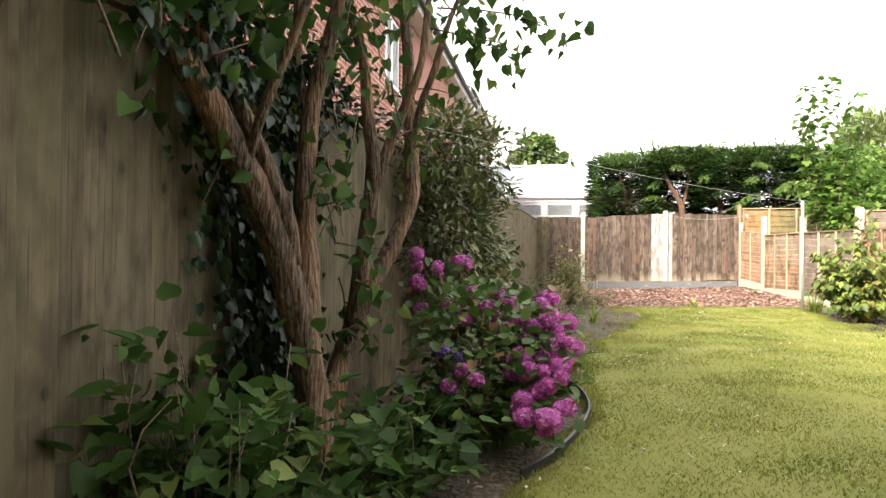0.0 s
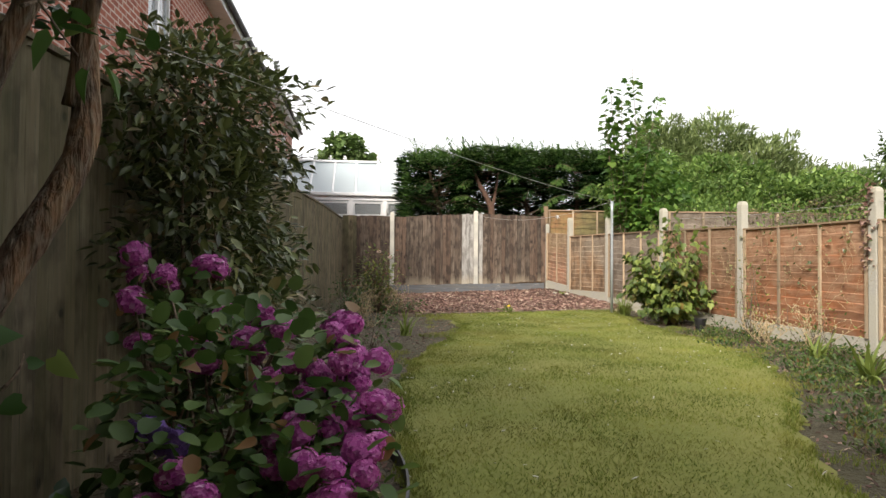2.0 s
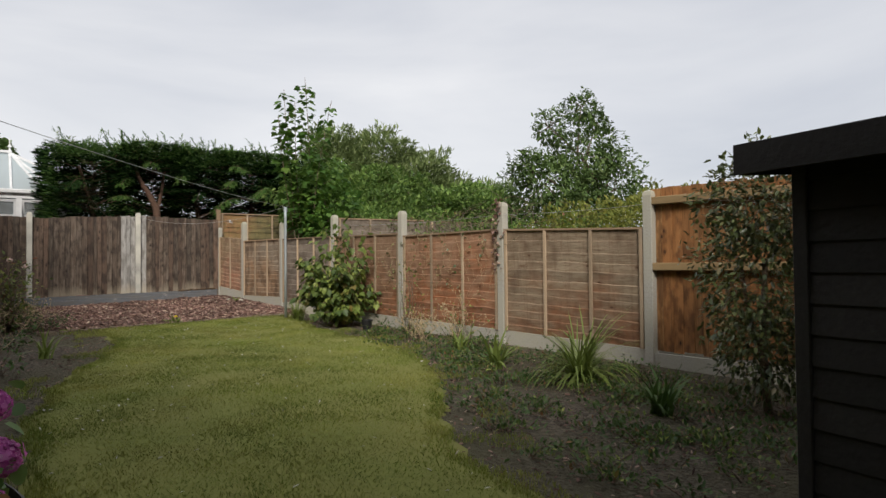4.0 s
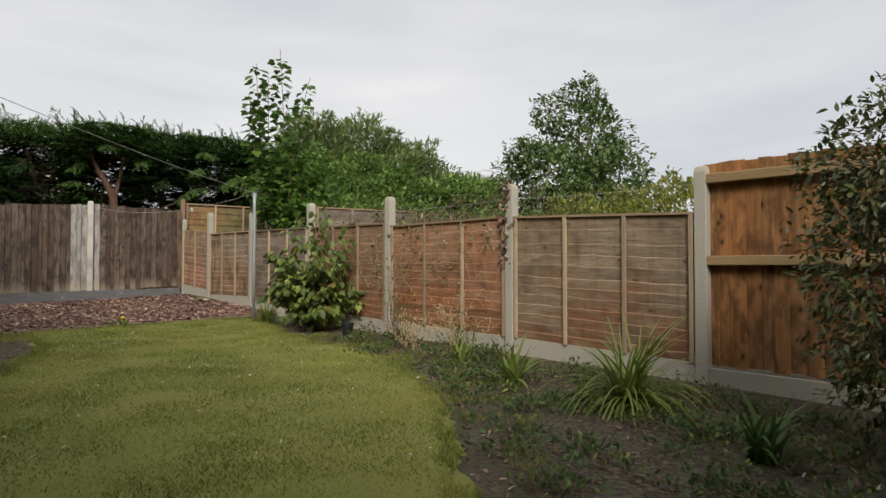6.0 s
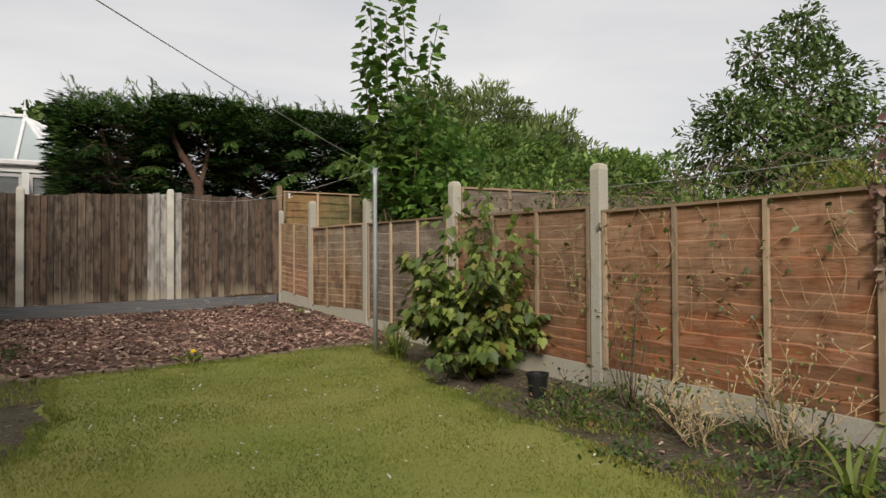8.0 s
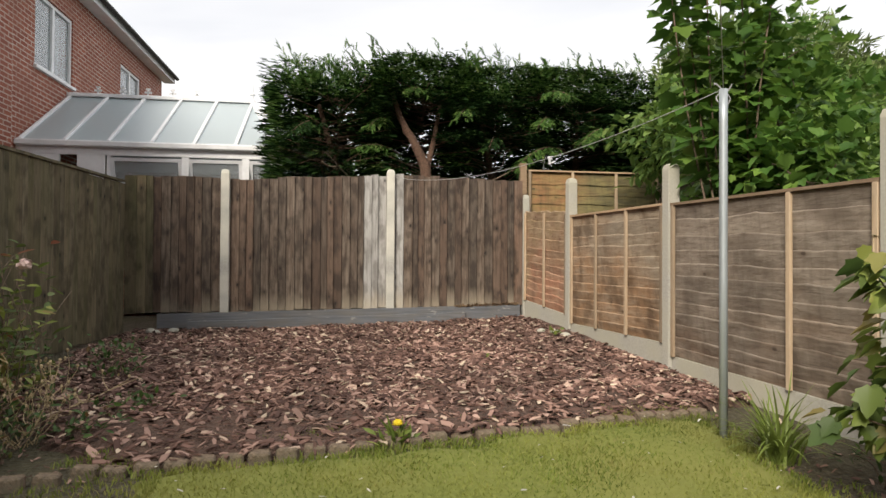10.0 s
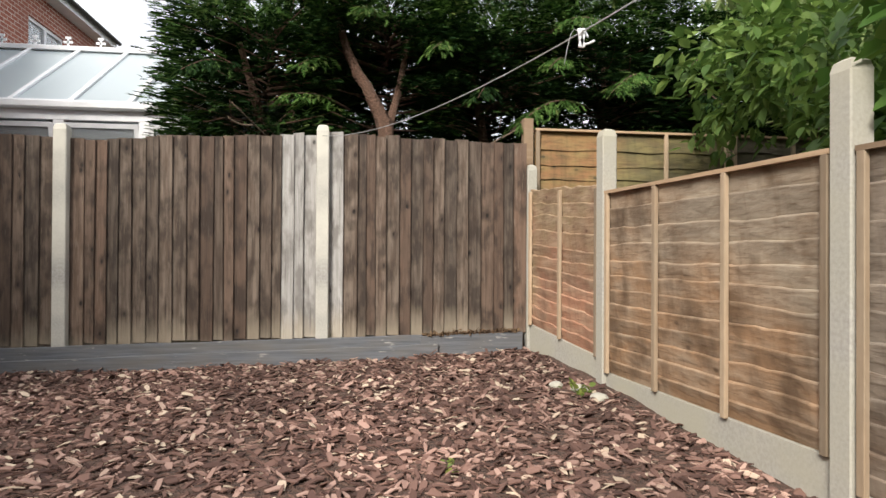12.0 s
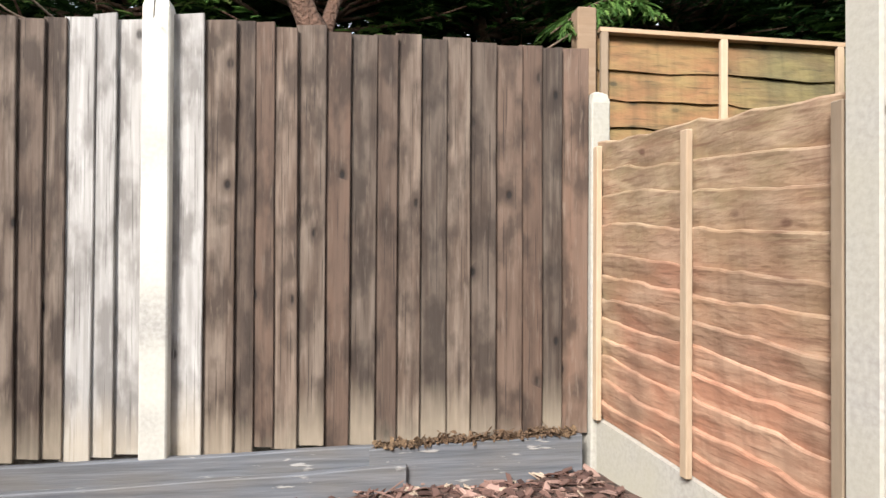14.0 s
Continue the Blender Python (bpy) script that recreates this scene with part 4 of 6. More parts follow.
def conservatory():
    c = empty("conservatory", pose(0, 0, 0), "white conservatory with a hipped translucent roof and top windows", "conservatory")
    X0, X1, XR, YF, YR, YB, ZE, ZR = HX - 0.1, 1.35, -0.45, 17.9, 19.7, 21.5, 2.82, 3.90
    V = [(X0, YF, ZE), (X1, YF, ZE), (XR, YR, ZR), (X0, YR, ZR), (X1, YB, ZE), (X0, YB, ZE)]
    V += [(x, y, z - 0.02) for x, y, z in V]
    for k, f in enumerate(((0, 1, 2, 3), (1, 4, 2), (3, 2, 4, 5))):
        put("roof_sheet", mesh_of("roof_sheet", [V[i] for i in f] + [V[i + 6] for i in f], [tuple(range(len(f))), tuple(reversed(range(len(f), 2 * len(f))))], M_POLY), c)

    def bar(a, b, w, name="glazing_bar"):
        a, b = Vector(a), Vector(b)
        d = b - a
        q = d.to_track_quat("X", "Z").to_matrix().to_4x4()
        put(name, bevelled(name, 0, d.length, -w / 2, w / 2, -0.03, 0.035, M_WHITE, 0.008), c, Matrix.Translation(a) @ q)
    for i in range(7):
        x = X0 + 0.05 + i * 0.62
        bar((x, YF, ZE), (min(x, XR), YR, ZR) if x < XR + 0.3 else (XR, YR, ZR), 0.055)
    bar((X1 - 0.9, YF, ZE), (XR, YR, ZR), 0.055)
    bar((X1, YF, ZE), (XR, YR, ZR), 0.07)
    bar((X1, YB, ZE), (XR, YR, ZR), 0.07)
    bar((X1, 19.1, ZE), (XR, YR, ZR), 0.055)
    bar((X1, 20.3, ZE), (XR, YR, ZR), 0.055)
    bar((X0, YR, ZR + 0.03), (XR + 0.05, YR, ZR + 0.03), 0.12, "ridge")
    # cresting and finial
    for i in range(5):
        x = X0 + 0.5 + i * 0.42
        parts = [box(x - 0.012, x + 0.012, YR - 0.01, YR + 0.01, ZR + 0.06, ZR + 0.2), box(x - 0.06, x + 0.06, YR - 0.01, YR + 0.01, ZR + 0.11, ZR + 0.14), box(x - 0.035, x + 0.035, YR - 0.012, YR + 0.012, ZR + 0.17, ZR + 0.2)]
        put("cresting", mesh_of("cresting", *joined(parts), M_WHITE), c)
    bm = bmesh.new()
    for r, z, h in ((0.03, ZR + 0.06, 0.12), (0.055, ZR + 0.16, 0.05), (0.02, ZR + 0.2, 0.2)):
        bmesh.ops.create_cone(bm, segments=10, cap_ends=True, radius1=r, radius2=r * 0.5, depth=h, matrix=pose(XR, YR, z + h / 2))
    me = bpy.data.meshes.new("finial")
    bm.to_mesh(me)
    bm.free()
    me.materials.append(M_WHITE)
    put("finial", me, c)
    put("gutter", bevelled("gutter", X0, X1 + 0.06, YF - 0.09, YF - 0.005, ZE - 0.09, ZE + 0.01, M_WHITE, 0.02), c)
    put("fascia", bevelled("fascia", X0, X1, YF - 0.004, YF + 0.05, ZE - 0.2, ZE - 0.025, M_WHITE, 0.005), c)
    put("side_fascia", bevelled("side_fascia", X1 - 0.05, X1 + 0.02, YF + 0.05, YB, ZE - 0.2, ZE - 0.02, M_WHITE, 0.005), c)
    put("back_wall", bevelled("back_wall", X0, X1, YB - 0.1, YB, 0.2, ZE - 0.02, M_WHITE, 0.005), c)
    put("floor", bevelled("floor", X0, X1, YF, YB, 0.2, 0.3, M_CONC, 0.005), c)
    put("wall", bevelled("wall", X0, X1, YF, YF + 0.12, 0.2, 1.0, M_BRICK, 0.004), c)
    # the front: a door with a dark light on one side, then four frames, each with a top window
    for i, (xa, xb) in enumerate(((X0, -2.35), (-2.33, -1.2), (-1.2, -0.3), (-0.3, 0.55), (0.55, X1))):
        w = put("window", None, c)
        f = 0.055
        lo = 1.0
        parts = [box(xa, xa + f, YF, YF + 0.06, lo, ZE - 0.2), box(xb - f, xb, YF, YF + 0.06, lo, ZE - 0.2), box(xa + f, xb - f, YF, YF + 0.06, 2.0, 2.07), box(xa + f, xb - f, YF, YF + 0.06, lo, lo + f)]
        put("frame", mesh_of("frame", *joined(parts), M_WHITE), w)
        put("pane", mesh_of("pane", *box(xa + f, xb - f, YF + 0.025, YF + 0.035, lo + f, 2.0), M_PANE), w)
        if i:
            put("top_light", mesh_of("top_light", *joined([box(0, xb - xa - 2 * f, -0.02, 0.015, -0.05, 0), box(0, xb - xa - 2 * f, -0.02, 0.015, -0.40, -0.35), box(0, 0.05, -0.02, 0.015, -0.35, -0.05), box(xb - xa - 2 * f - 0.05, xb - xa - 2 * f, -0.02, 0.015, -0.35, -0.05)]), M_WHITE), w, pose(xa + f, YF, ZE - 0.23, 16, 0, 0))
            put("top_pane", mesh_of("top_pane", *box(0.05, xb - xa - 2 * f - 0.05, -0.003, 0.003, -0.35, -0.05), M_PANE), w, pose(xa + f, YF, ZE - 0.23, 16, 0, 0))
        else:
            put("panel", mesh_of("panel", *joined([box(xa, -3.0, YF - 0.002, YF + 0.05, 2.0, ZE - 0.2), box(-2.75, xb, YF - 0.002, YF + 0.05, 2.0, ZE - 0.2)]), M_WHITE), w)


conservatory()

# an unseen house block behind the first steps, added to shade the near lawn
own = empty("unseen_house", pose(0, 0, 0), "unseen plain house block added to shade the near lawn", "house")
V, F = box(-2.6, 8.0, -9.0, -2.6, -0.3, 5.4)
put("wall", mesh_of("wall", V, F, M_EDGE_BRICK), own)
V = [(-2.9, -9.3, 5.4), (8.3, -9.3, 5.4), (8.3, -2.3, 5.4), (-2.9, -2.3, 5.4), (-2.9, -5.8, 7.6), (8.3, -5.8, 7.6)]
put("roof", mesh_of("roof", V, [(0, 3, 2, 1), (0, 1, 5, 4), (3, 4, 5, 2), (0, 4, 3), (1, 2, 5)], M_TILE), own)


# ---- plants ----
def outline(kind):
    if kind == "heart":
        p = [(0, 0.0), (0.30, -0.10), (0.46, 0.15), (0.36, 0.5), (0, 1.0)]
    elif kind == "oval":
        p = [(0, 0.0), (0.2, 0.25), (0.22, 0.6), (0, 1.0)]
    elif kind == "round":
        p = [(0, 0.0), (0.36, 0.2), (0.42, 0.6), (0.22, 0.92), (0, 1.0)]
    elif kind == "lobed":
        p = [(0, 0.08), (0.20, -0.06), (0.30, 0.10), (0.47, 0.24), (0.42, 0.38), (0.50, 0.62), (0.27, 0.64), (0.17, 0.84), (0, 1.0)]
    elif kind == "long":
        p = [(0, 0.0), (0.10, 0.3), (0.11, 0.6), (0, 1.0)]
    elif kind == "spray":
        p = [(0, 0.0), (0.03, 0.10), (0.22, 0.36), (0.05, 0.24), (0.05, 0.36), (0.24, 0.66), (0.05, 0.50), (0.05, 0.62), (0.16, 0.88), (0.03, 0.76), (0, 1.0)]
    else:
        p = [(0, 0.0), (0.45, 0.5), (0, 1.0)]
    return p


def scatter(name, kind, pts, dirs, sizes, mat, parent, rs, fold=0.25, droop=0.15, roll=1.0, label=""):
    """Leaves in one mesh: at each point one leaf, pointing along its direction, folded along its midrib."""
    n = len(pts)
    p = np.array(outline(kind))
    k = len(p)
    local = np.concatenate([np.c_[p[:, 0], p[:, 1], fold * p[:, 0] - droop * p[:, 1] ** 2], np.c_[-p[1:-1, 0], p[1:-1, 1], fold * p[1:-1, 0] - droop * p[1:-1, 1] ** 2]])
    d = np.array(dirs, float)
    d /= np.linalg.norm(d, axis=1)[:, None] + 1e-9
    up = np.tile([0.0, 0, 1], (n, 1)) + rs.normal(0, 0.35 * roll, (n, 3))
    side = np.cross(d, up)
    side /= np.linalg.norm(side, axis=1)[:, None] + 1e-9
    up = np.cross(side, d)
    s = np.array(sizes).reshape(-1, 1, 1)
    V = np.array(pts)[:, None, :] + s * (local[None, :, 0:1] * side[:, None] + local[None, :, 1:2] * d[:, None] + local[None, :, 2:3] * up[:, None])
    V = V.reshape(-1, 3)
    m = len(local)
    right, left = list(range(k)), [0] + list(range(k, m)) + [k - 1]
    me = bpy.data.meshes.new(name)
    base = (np.arange(n) * m)[:, None]
    loops = np.concatenate([base + np.array(right)[None], base + np.array(left[::-1])[None]], axis=1).ravel()
    me.vertices.add(len(V))
    me.vertices.foreach_set("co", V.astype(np.float32).ravel())
    me.loops.add(len(loops))
    me.loops.foreach_set("vertex_index", loops.astype(np.int32))
    me.polygons.add(2 * n)
    starts = (np.arange(2 * n) * k).astype(np.int32)
    me.polygons.foreach_set("loop_start", starts)
    me.polygons.foreach_set("loop_total", np.full(2 * n, k, np.int32))
    me.update(calc_edges=True)
    me.validate()
    me.materials.append(mat)
    ob = put(name, me, parent, None, label)
    tagged(ob, kind="stuff")
    return ob


def blob(n, centre, radii, rs, shell=0.45, rough=0.25, freq=1.6, droop=0.0, gap=0.0, low=-1.0):
    """Points and outward directions in the outer part of an uneven ellipsoid."""
    v = rs.normal(0, 1, (int(n * 1.6) + 10, 3))
    v /= np.linalg.norm(v, axis=1)[:, None]
    c, r = np.array(centre), np.array(radii)
    bump = np.array([noise.noise(Vector(a * freq) + Vector(centre)) for a in v])
    v, bump = v[(bump > -0.5 + gap) & (v[:, 2] > low)][:n], bump[(bump > -0.5 + gap) & (v[:, 2] > low)][:n]
    depth = 1 - shell * rs.random(len(v)) ** 1.6
    P = c + v * r * ((1 + rough * 2 * bump) * depth)[:, None]
    D = v / r + rs.normal(0, 0.7, (len(v), 3)) / r.mean() + np.array([0, 0, -droop]) / r.mean()
    return P, D


def tube(path, radii, seg=8, wob=0.0, rs=None):
    """A round limb through the points of path."""
    V, F = [], []
    path = [Vector(p) for p in path]
    for i, p in enumerate(path):
        d = (path[min(i + 1, len(path) - 1)] - path[max(i - 1, 0)]).normalized()
        a = d.orthogonal().normalized() if i == 0 else (a - d * a.dot(d)).normalized()
        b = d.cross(a)
        for s in range(seg):
            t = 2 * math.pi * s / seg
            r = radii[i] * (1 + (wob * noise.noise((p.x * 9 + s, p.y * 9, p.z * 9)) if wob else 0))
            V.append(p + a * (r * math.cos(t)) + b * (r * math.sin(t)))
    for i in range(len(path) - 1):
        for s in range(seg):
            F.append((i * seg + s, i * seg + (s + 1) % seg, (i + 1) * seg + (s + 1) % seg, (i + 1) * seg + s))
    F.append(tuple(range(seg))[::-1])
    F.append(tuple((len(path) - 1) * seg + s for s in range(seg)))
    return V, F


def curve(a, b, rs, bend=0.08, n=7):
    a, b = np.array(a, float), np.array(b, float)
    off = rs.normal(0, bend, 3) * np.linalg.norm(b - a)
    return [a + (b - a) * t + off * math.sin(math.pi * t) for t in np.linspace(0, 1, n)]


def limb(name, path, r0, r1, mat, parent, seg=8, wob=0.3):
    rad = np.linspace(r0, r1, len(path))
    return put(name, mesh_of(name, *tube(path, rad, seg, wob), mat, True), parent)


def crown_tree(name, base, height, blobs, leaf, kind, size, n, label, rs, trunk_r=0.09, category="tree", group="", shell=0.5, stems=5, bark=None, low=-1.0, up=0.0):
    """A tree: a tapered trunk, limbs into each clump of the crown, twigs and many leaves. blobs: centre and radii, from the base."""
    t = empty(name, pose(*base), label, category, group)
    top = (0, 0, height * 0.55)
    bark = bark or M_TWIG
    limb("trunk", curve((0, 0, -0.1), top, rs, 0.04), trunk_r, trunk_r * 0.6, bark, t)
    total = sum(r[0] * r[1] + r[1] * r[2] + r[0] * r[2] for _, r in blobs)
    limbs, Ps, Ds = [], [], []
    for c, r in blobs:
        limbs.append(tube(curve((0, 0, height * 0.3 * rs.random() + height * 0.1), c, rs, 0.08), np.linspace(trunk_r * 0.5, trunk_r * 0.12, 7), 6, 0.2))
        for _ in range(stems):
            q = np.array(c) + np.clip(rs.normal(0, 0.5, 3), -0.85, 0.85) * np.array(r)
            limbs.append(tube(curve(c, q, rs, 0.1, 5), np.linspace(trunk_r * 0.15, 0.004, 5), 4))
        share = (r[0] * r[1] + r[1] * r[2] + r[0] * r[2]) / total
        P, D = blob(int(n * share), c, r, rs, shell, 0.28, 2.2, 0.3, 0.12, low)
        D[:, 2] += up
        Ps.append(P)
        Ds.append(D)
    tagged(put("limb", mesh_of("limb", *joined(limbs), bark, True), t), kind="stuff")
    P, D = np.concatenate(Ps), np.concatenate(Ds)
    scatter("crown", kind, P, D, size * rs.uniform(0.6, 1.25, len(P)), leaf, t, rs, droop=0.2)
    return t


rs = np.random.RandomState(11)


def fine(path, n=4):
    """More points along a path, smoothly."""
    P = np.array(path, float)
    out = []
    for i in range(len(P) - 1):
        a, b, c, d = P[max(i - 1, 0)], P[i], P[i + 1], P[min(i + 2, len(P) - 1)]
        for t in np.linspace(0, 1, n, endpoint=False):
            out.append(0.5 * (2 * b + (c - a) * t + (2 * a - 5 * b + 4 * c - d) * t * t + (3 * b - a - 3 * c + d) * t ** 3))
    return out + [P[-1]]


def conifer_hedge():
    """A row of clipped conifers: layered sprays, dark and hollow inside, with bright feathery tops."""
    xs_ = [(1.13, 17.3), (2.4, 17.2), (3.6, 17.5), (4.9, 17.6), (6.3, 17.8), (7.8, 18.0), (9.4, 18.2)]
    for i, (x, y) in enumerate(xs_):
        t = empty("conifer", pose(x, y, 0.28), "dark conifer in a tall hedge, hollow and brown inside" if i else "dark conifer at the hedge's end with bright feathery sides", "conifer", "hedge of conifers")
        top = 3.56 + rs.uniform(-0.08, 0.10)
        if i == 1:
            limb("trunk", fine([(0.02, -0.75, -0.2), (0.0, -0.75, 1.2), (-0.04, -0.74, 1.95), (-0.14, -0.7, 2.3), (-0.36, -0.66, 2.7), (-0.47, -0.58, 3.0), (-0.55, -0.35, 3.4)], 4), 0.105, 0.02, M_HEDGE_BARK, t, 12, 0.5)
            limb("trunk", fine([(-0.06, -0.74, 1.9), (0.08, -0.6, 2.5), (0.2, -0.45, 3.1)], 4), 0.05, 0.02, M_HEDGE_BARK, t, 8)
        else:
            limb("trunk", curve((0, 0, -0.2), (rs.uniform(-0.3, 0.3), 0, 3.1), rs, 0.04, 9), 0.10, 0.03, M_HEDGE_BARK, t)
        limbs, P, D, P2, D2 = [], [], [], [], []
        for k in range(95):
            z = 0.9 + (top - 1.2) * rs.random() ** 0.75
            ang = rs.uniform(0, 2 * math.pi)
            reach = rs.uniform(0.5, 1.12)
            e = np.array([reach * math.cos(ang) * 0.95, reach * math.sin(ang), z + rs.uniform(0.0, 0.3)])
            if i == 0:
                e[0] = max(e[0], -0.9)
            if i == 1 and e[1] < -0.3 and abs(e[0] + 0.2) < 0.3 and e[2] < 3.0:
                continue
            limbs.append(tube(curve((0, 0, z), e, rs, 0.08, 5), np.linspace(0.016, 0.004, 5), 4))
            bright = rs.random() < 0.22
            for q in range(60):
                u = rs.uniform(0.5, 1.12)
                p = np.array([0, 0, z]) * (1 - u) + e * u + rs.normal(0, 1, 3) * np.array([0.12, 0.12, 0.035])
                dd = np.array([math.cos(ang), math.sin(ang), 0.05]) + rs.normal(0, 0.45, 3) * np.array([1, 1, 0.4])
                (P2 if bright and u > 0.85 else P).append(p)
                (D2 if bright and u > 0.85 else D).append(dd)
        for q in range(7600 if i < 4 else 3200):      # the dense top and outer faces, in layers
            side = rs.random()
            px_, py_ = rs.uniform(-0.75, 0.75), rs.uniform(-0.9, 0.9)
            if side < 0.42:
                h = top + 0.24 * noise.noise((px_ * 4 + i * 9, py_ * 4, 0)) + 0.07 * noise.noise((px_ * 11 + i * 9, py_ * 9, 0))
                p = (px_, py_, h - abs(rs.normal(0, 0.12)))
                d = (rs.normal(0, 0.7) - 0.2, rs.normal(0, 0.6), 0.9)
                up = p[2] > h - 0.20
            elif i == 0 and side < 0.78:
                z = rs.uniform(0.7, top)
                p = (-0.95 + 0.22 * noise.noise((py_ * 3, z * 4, 1)) + rs.uniform(0, 0.2), py_, z)
                d = (-1, rs.normal(0, 0.5), 0.3)
                up = rs.random() < 0.5
            else:
                z = top - 1.15 * rs.random() ** 1.3
                layer = noise.noise((px_ * 1.2 + i * 5, z * 7, 1))
                if layer < -0.12 and z < top - 0.35:
                    continue
                p = (px_, -0.92 + 0.25 * noise.noise((px_ * 3 + i * 5, z * 3, 1)) - 0.15 * layer + rs.uniform(0, 0.25), z)
                d = (rs.normal(0, 0.6), -1, 0.15 - 0.25 * rs.random())
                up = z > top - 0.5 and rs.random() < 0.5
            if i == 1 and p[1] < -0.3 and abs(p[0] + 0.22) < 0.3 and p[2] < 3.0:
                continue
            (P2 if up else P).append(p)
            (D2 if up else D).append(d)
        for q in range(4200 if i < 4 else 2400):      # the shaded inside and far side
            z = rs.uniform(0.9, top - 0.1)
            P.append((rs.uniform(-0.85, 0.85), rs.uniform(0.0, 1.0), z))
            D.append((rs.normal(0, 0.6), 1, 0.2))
        put("branch", mesh_of("branch", *joined(limbs), M_HEDGE_BARK, True), t)
        for _ in range(18):      # wisps above the top
            a, b_ = rs.uniform(-0.75, 0.75), rs.uniform(-0.9, 0.6)
            lean, L = rs.normal(-0.2, 0.3, 2), rs.uniform(0.12, 0.42)
            for q in range(16):
                u = q / 16 * L
                P2.append((a + lean[0] * u - 0.3 * u, b_ + lean[1] * u, top - 0.04 + u))
                D2.append((lean[0] - 0.5 + rs.normal(0, 0.4), lean[1] + rs.normal(0, 0.4), 1.0))
        P, P2 = np.array(P), np.array(P2)
        if i == 0:
            for Q in (P, P2):
                Q[:, 0] = np.maximum(Q[:, 0], -1.08 + 0.14 * rs.random(len(Q)))
        # Inner sprays take the shaded green, tops and outer tips the lit one.
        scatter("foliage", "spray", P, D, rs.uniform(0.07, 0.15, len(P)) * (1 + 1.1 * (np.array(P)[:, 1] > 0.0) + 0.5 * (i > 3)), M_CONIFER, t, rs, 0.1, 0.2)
        scatter("lit_foliage", "spray", P2, D2, rs.uniform(0.06, 0.13, len(P2)), M_CONIFER_TIP, t, rs, 0.1, 0.2)


conifer_hedge()

# trees and shrubs in the gardens beyond the lap fence
def whips(name, base, tops, leaf, size, label, rs, step=0.13, group=""):
    """Upright young stems with leaves in pairs up their length."""
    t = empty(name, pose(*base), label, "tree", group)
    stems, P, D = [], [], []
    for top in tops:
        path = curve((0, 0, 0), top, rs, 0.02, 12)
        stems.append(tube(path, np.linspace(0.011, 0.005, 12), 5))
        L = np.linalg.norm(np.array(top))
        for k in range(int((L - 1.6) / step)):
            u = (1.6 + k * step) / L * 11
            p = path[int(u)] * (1 - u % 1) + path[min(int(u) + 1, 11)] * (u % 1)
            ang = rs.uniform(0, 6.3)
            for q in range(4):
                a = ang + q * math.pi / 2 * (1 if q % 2 else 1.1)
                d = np.array([math.cos(a), math.sin(a), 0.15])
                P.append(p + d * rs.uniform(0.02, 0.13))
                D.append(d + np.array([0, 0, -0.35]) + rs.normal(0, 0.2, 3))
    put("stem", mesh_of("stem", *joined(stems), M_TWIG, True), t)
    scatter("leaves", "lobed", P, D, size * rs.uniform(0.6, 1.2, len(P)), leaf, t, rs)
    return t


whips("sycamore_sapling", (4.25, 11.9, 0.15), [(-0.55, 0.3, 3.75), (-0.40, 0.4, 4.3), (-0.3, 0.1, 4.0), (-0.05, 0.2, 4.55), (0.42, 0.0, 4.1)], M_SYC, 0.165, "tall thin sycamore shoots with paired lobed leaves", rs)
crown_tree("sycamore", (4.65, 12.1, 0.15), 3.0, [((-0.1, 0.2, 2.55), (0.55, 0.6, 0.45)), ((0.1, 0.2, 2.05), (0.65, 0.7, 0.5)), ((0.4, 0.6, 1.5), (0.6, 0.7, 0.5)), ((-0.2, -0.4, 1.55), (0.4, 0.5, 0.4))], M_SYC, "lobed", 0.10, 2600,
           "young sycamore with lobed leaves behind the lap fence", rs, 0.05)
crown_tree("elder", (6.6, 14.4, 0.2), 4.0, [((-0.9, 0.2, 2.35), (1.1, 1.0, 0.75)), ((0.5, 0.3, 2.35), (1.2, 1.1, 0.8)), ((1.9, -0.4, 2.0), (1.3, 1.1, 0.75)), ((0.2, -0.8, 1.6), (1.6, 1.0, 0.8)), ((3.0, -1.0, 1.9), (1.3, 1.1, 0.8)), ((3.9, 0.3, 2.1), (1.0, 1.0, 0.7)), ((-0.6, 0.1, 3.05), (0.35, 0.35, 0.25)), ((0.7, 0.2, 3.1), (0.40, 0.3, 0.22)), ((1.6, -0.1, 2.85), (0.3, 0.3, 0.3)), ((2.6, -0.6, 2.6), (0.35, 0.35, 0.3)), ((3.4, -0.2, 2.75), (0.4, 0.3, 0.25)), ((4.4, 0.2, 2.75), (0.35, 0.3, 0.2)), ((-1.0, -0.9, 1.5), (0.9, 0.7, 0.8))], M_TREE, "oval", 0.13, 24000,
           "spreading fresh green elder bush behind the fence", rs, 0.08, low=-0.6)
crown_tree("willow", (8.7, 17.6, 0.3), 5.0, [((-1.4, 0, 4.05), (0.8, 1.0, 0.6)), ((-1.0, 0, 3.5), (1.3, 1.1, 0.75)), ((0.3, 0, 4.1), (1.0, 1.0, 0.7)), ((1.6, 0, 3.6), (1.2, 1.2, 0.7)), ((0.8, -0.6, 2.6), (2.6, 1.3, 1.2)), ((4.0, 0, 2.6), (1.4, 1.2, 0.8))], M_TREE_LIGHT, "long", 0.19, 26000,
           "pale green feathery tree farther off", rs, 0.10, up=0.9)
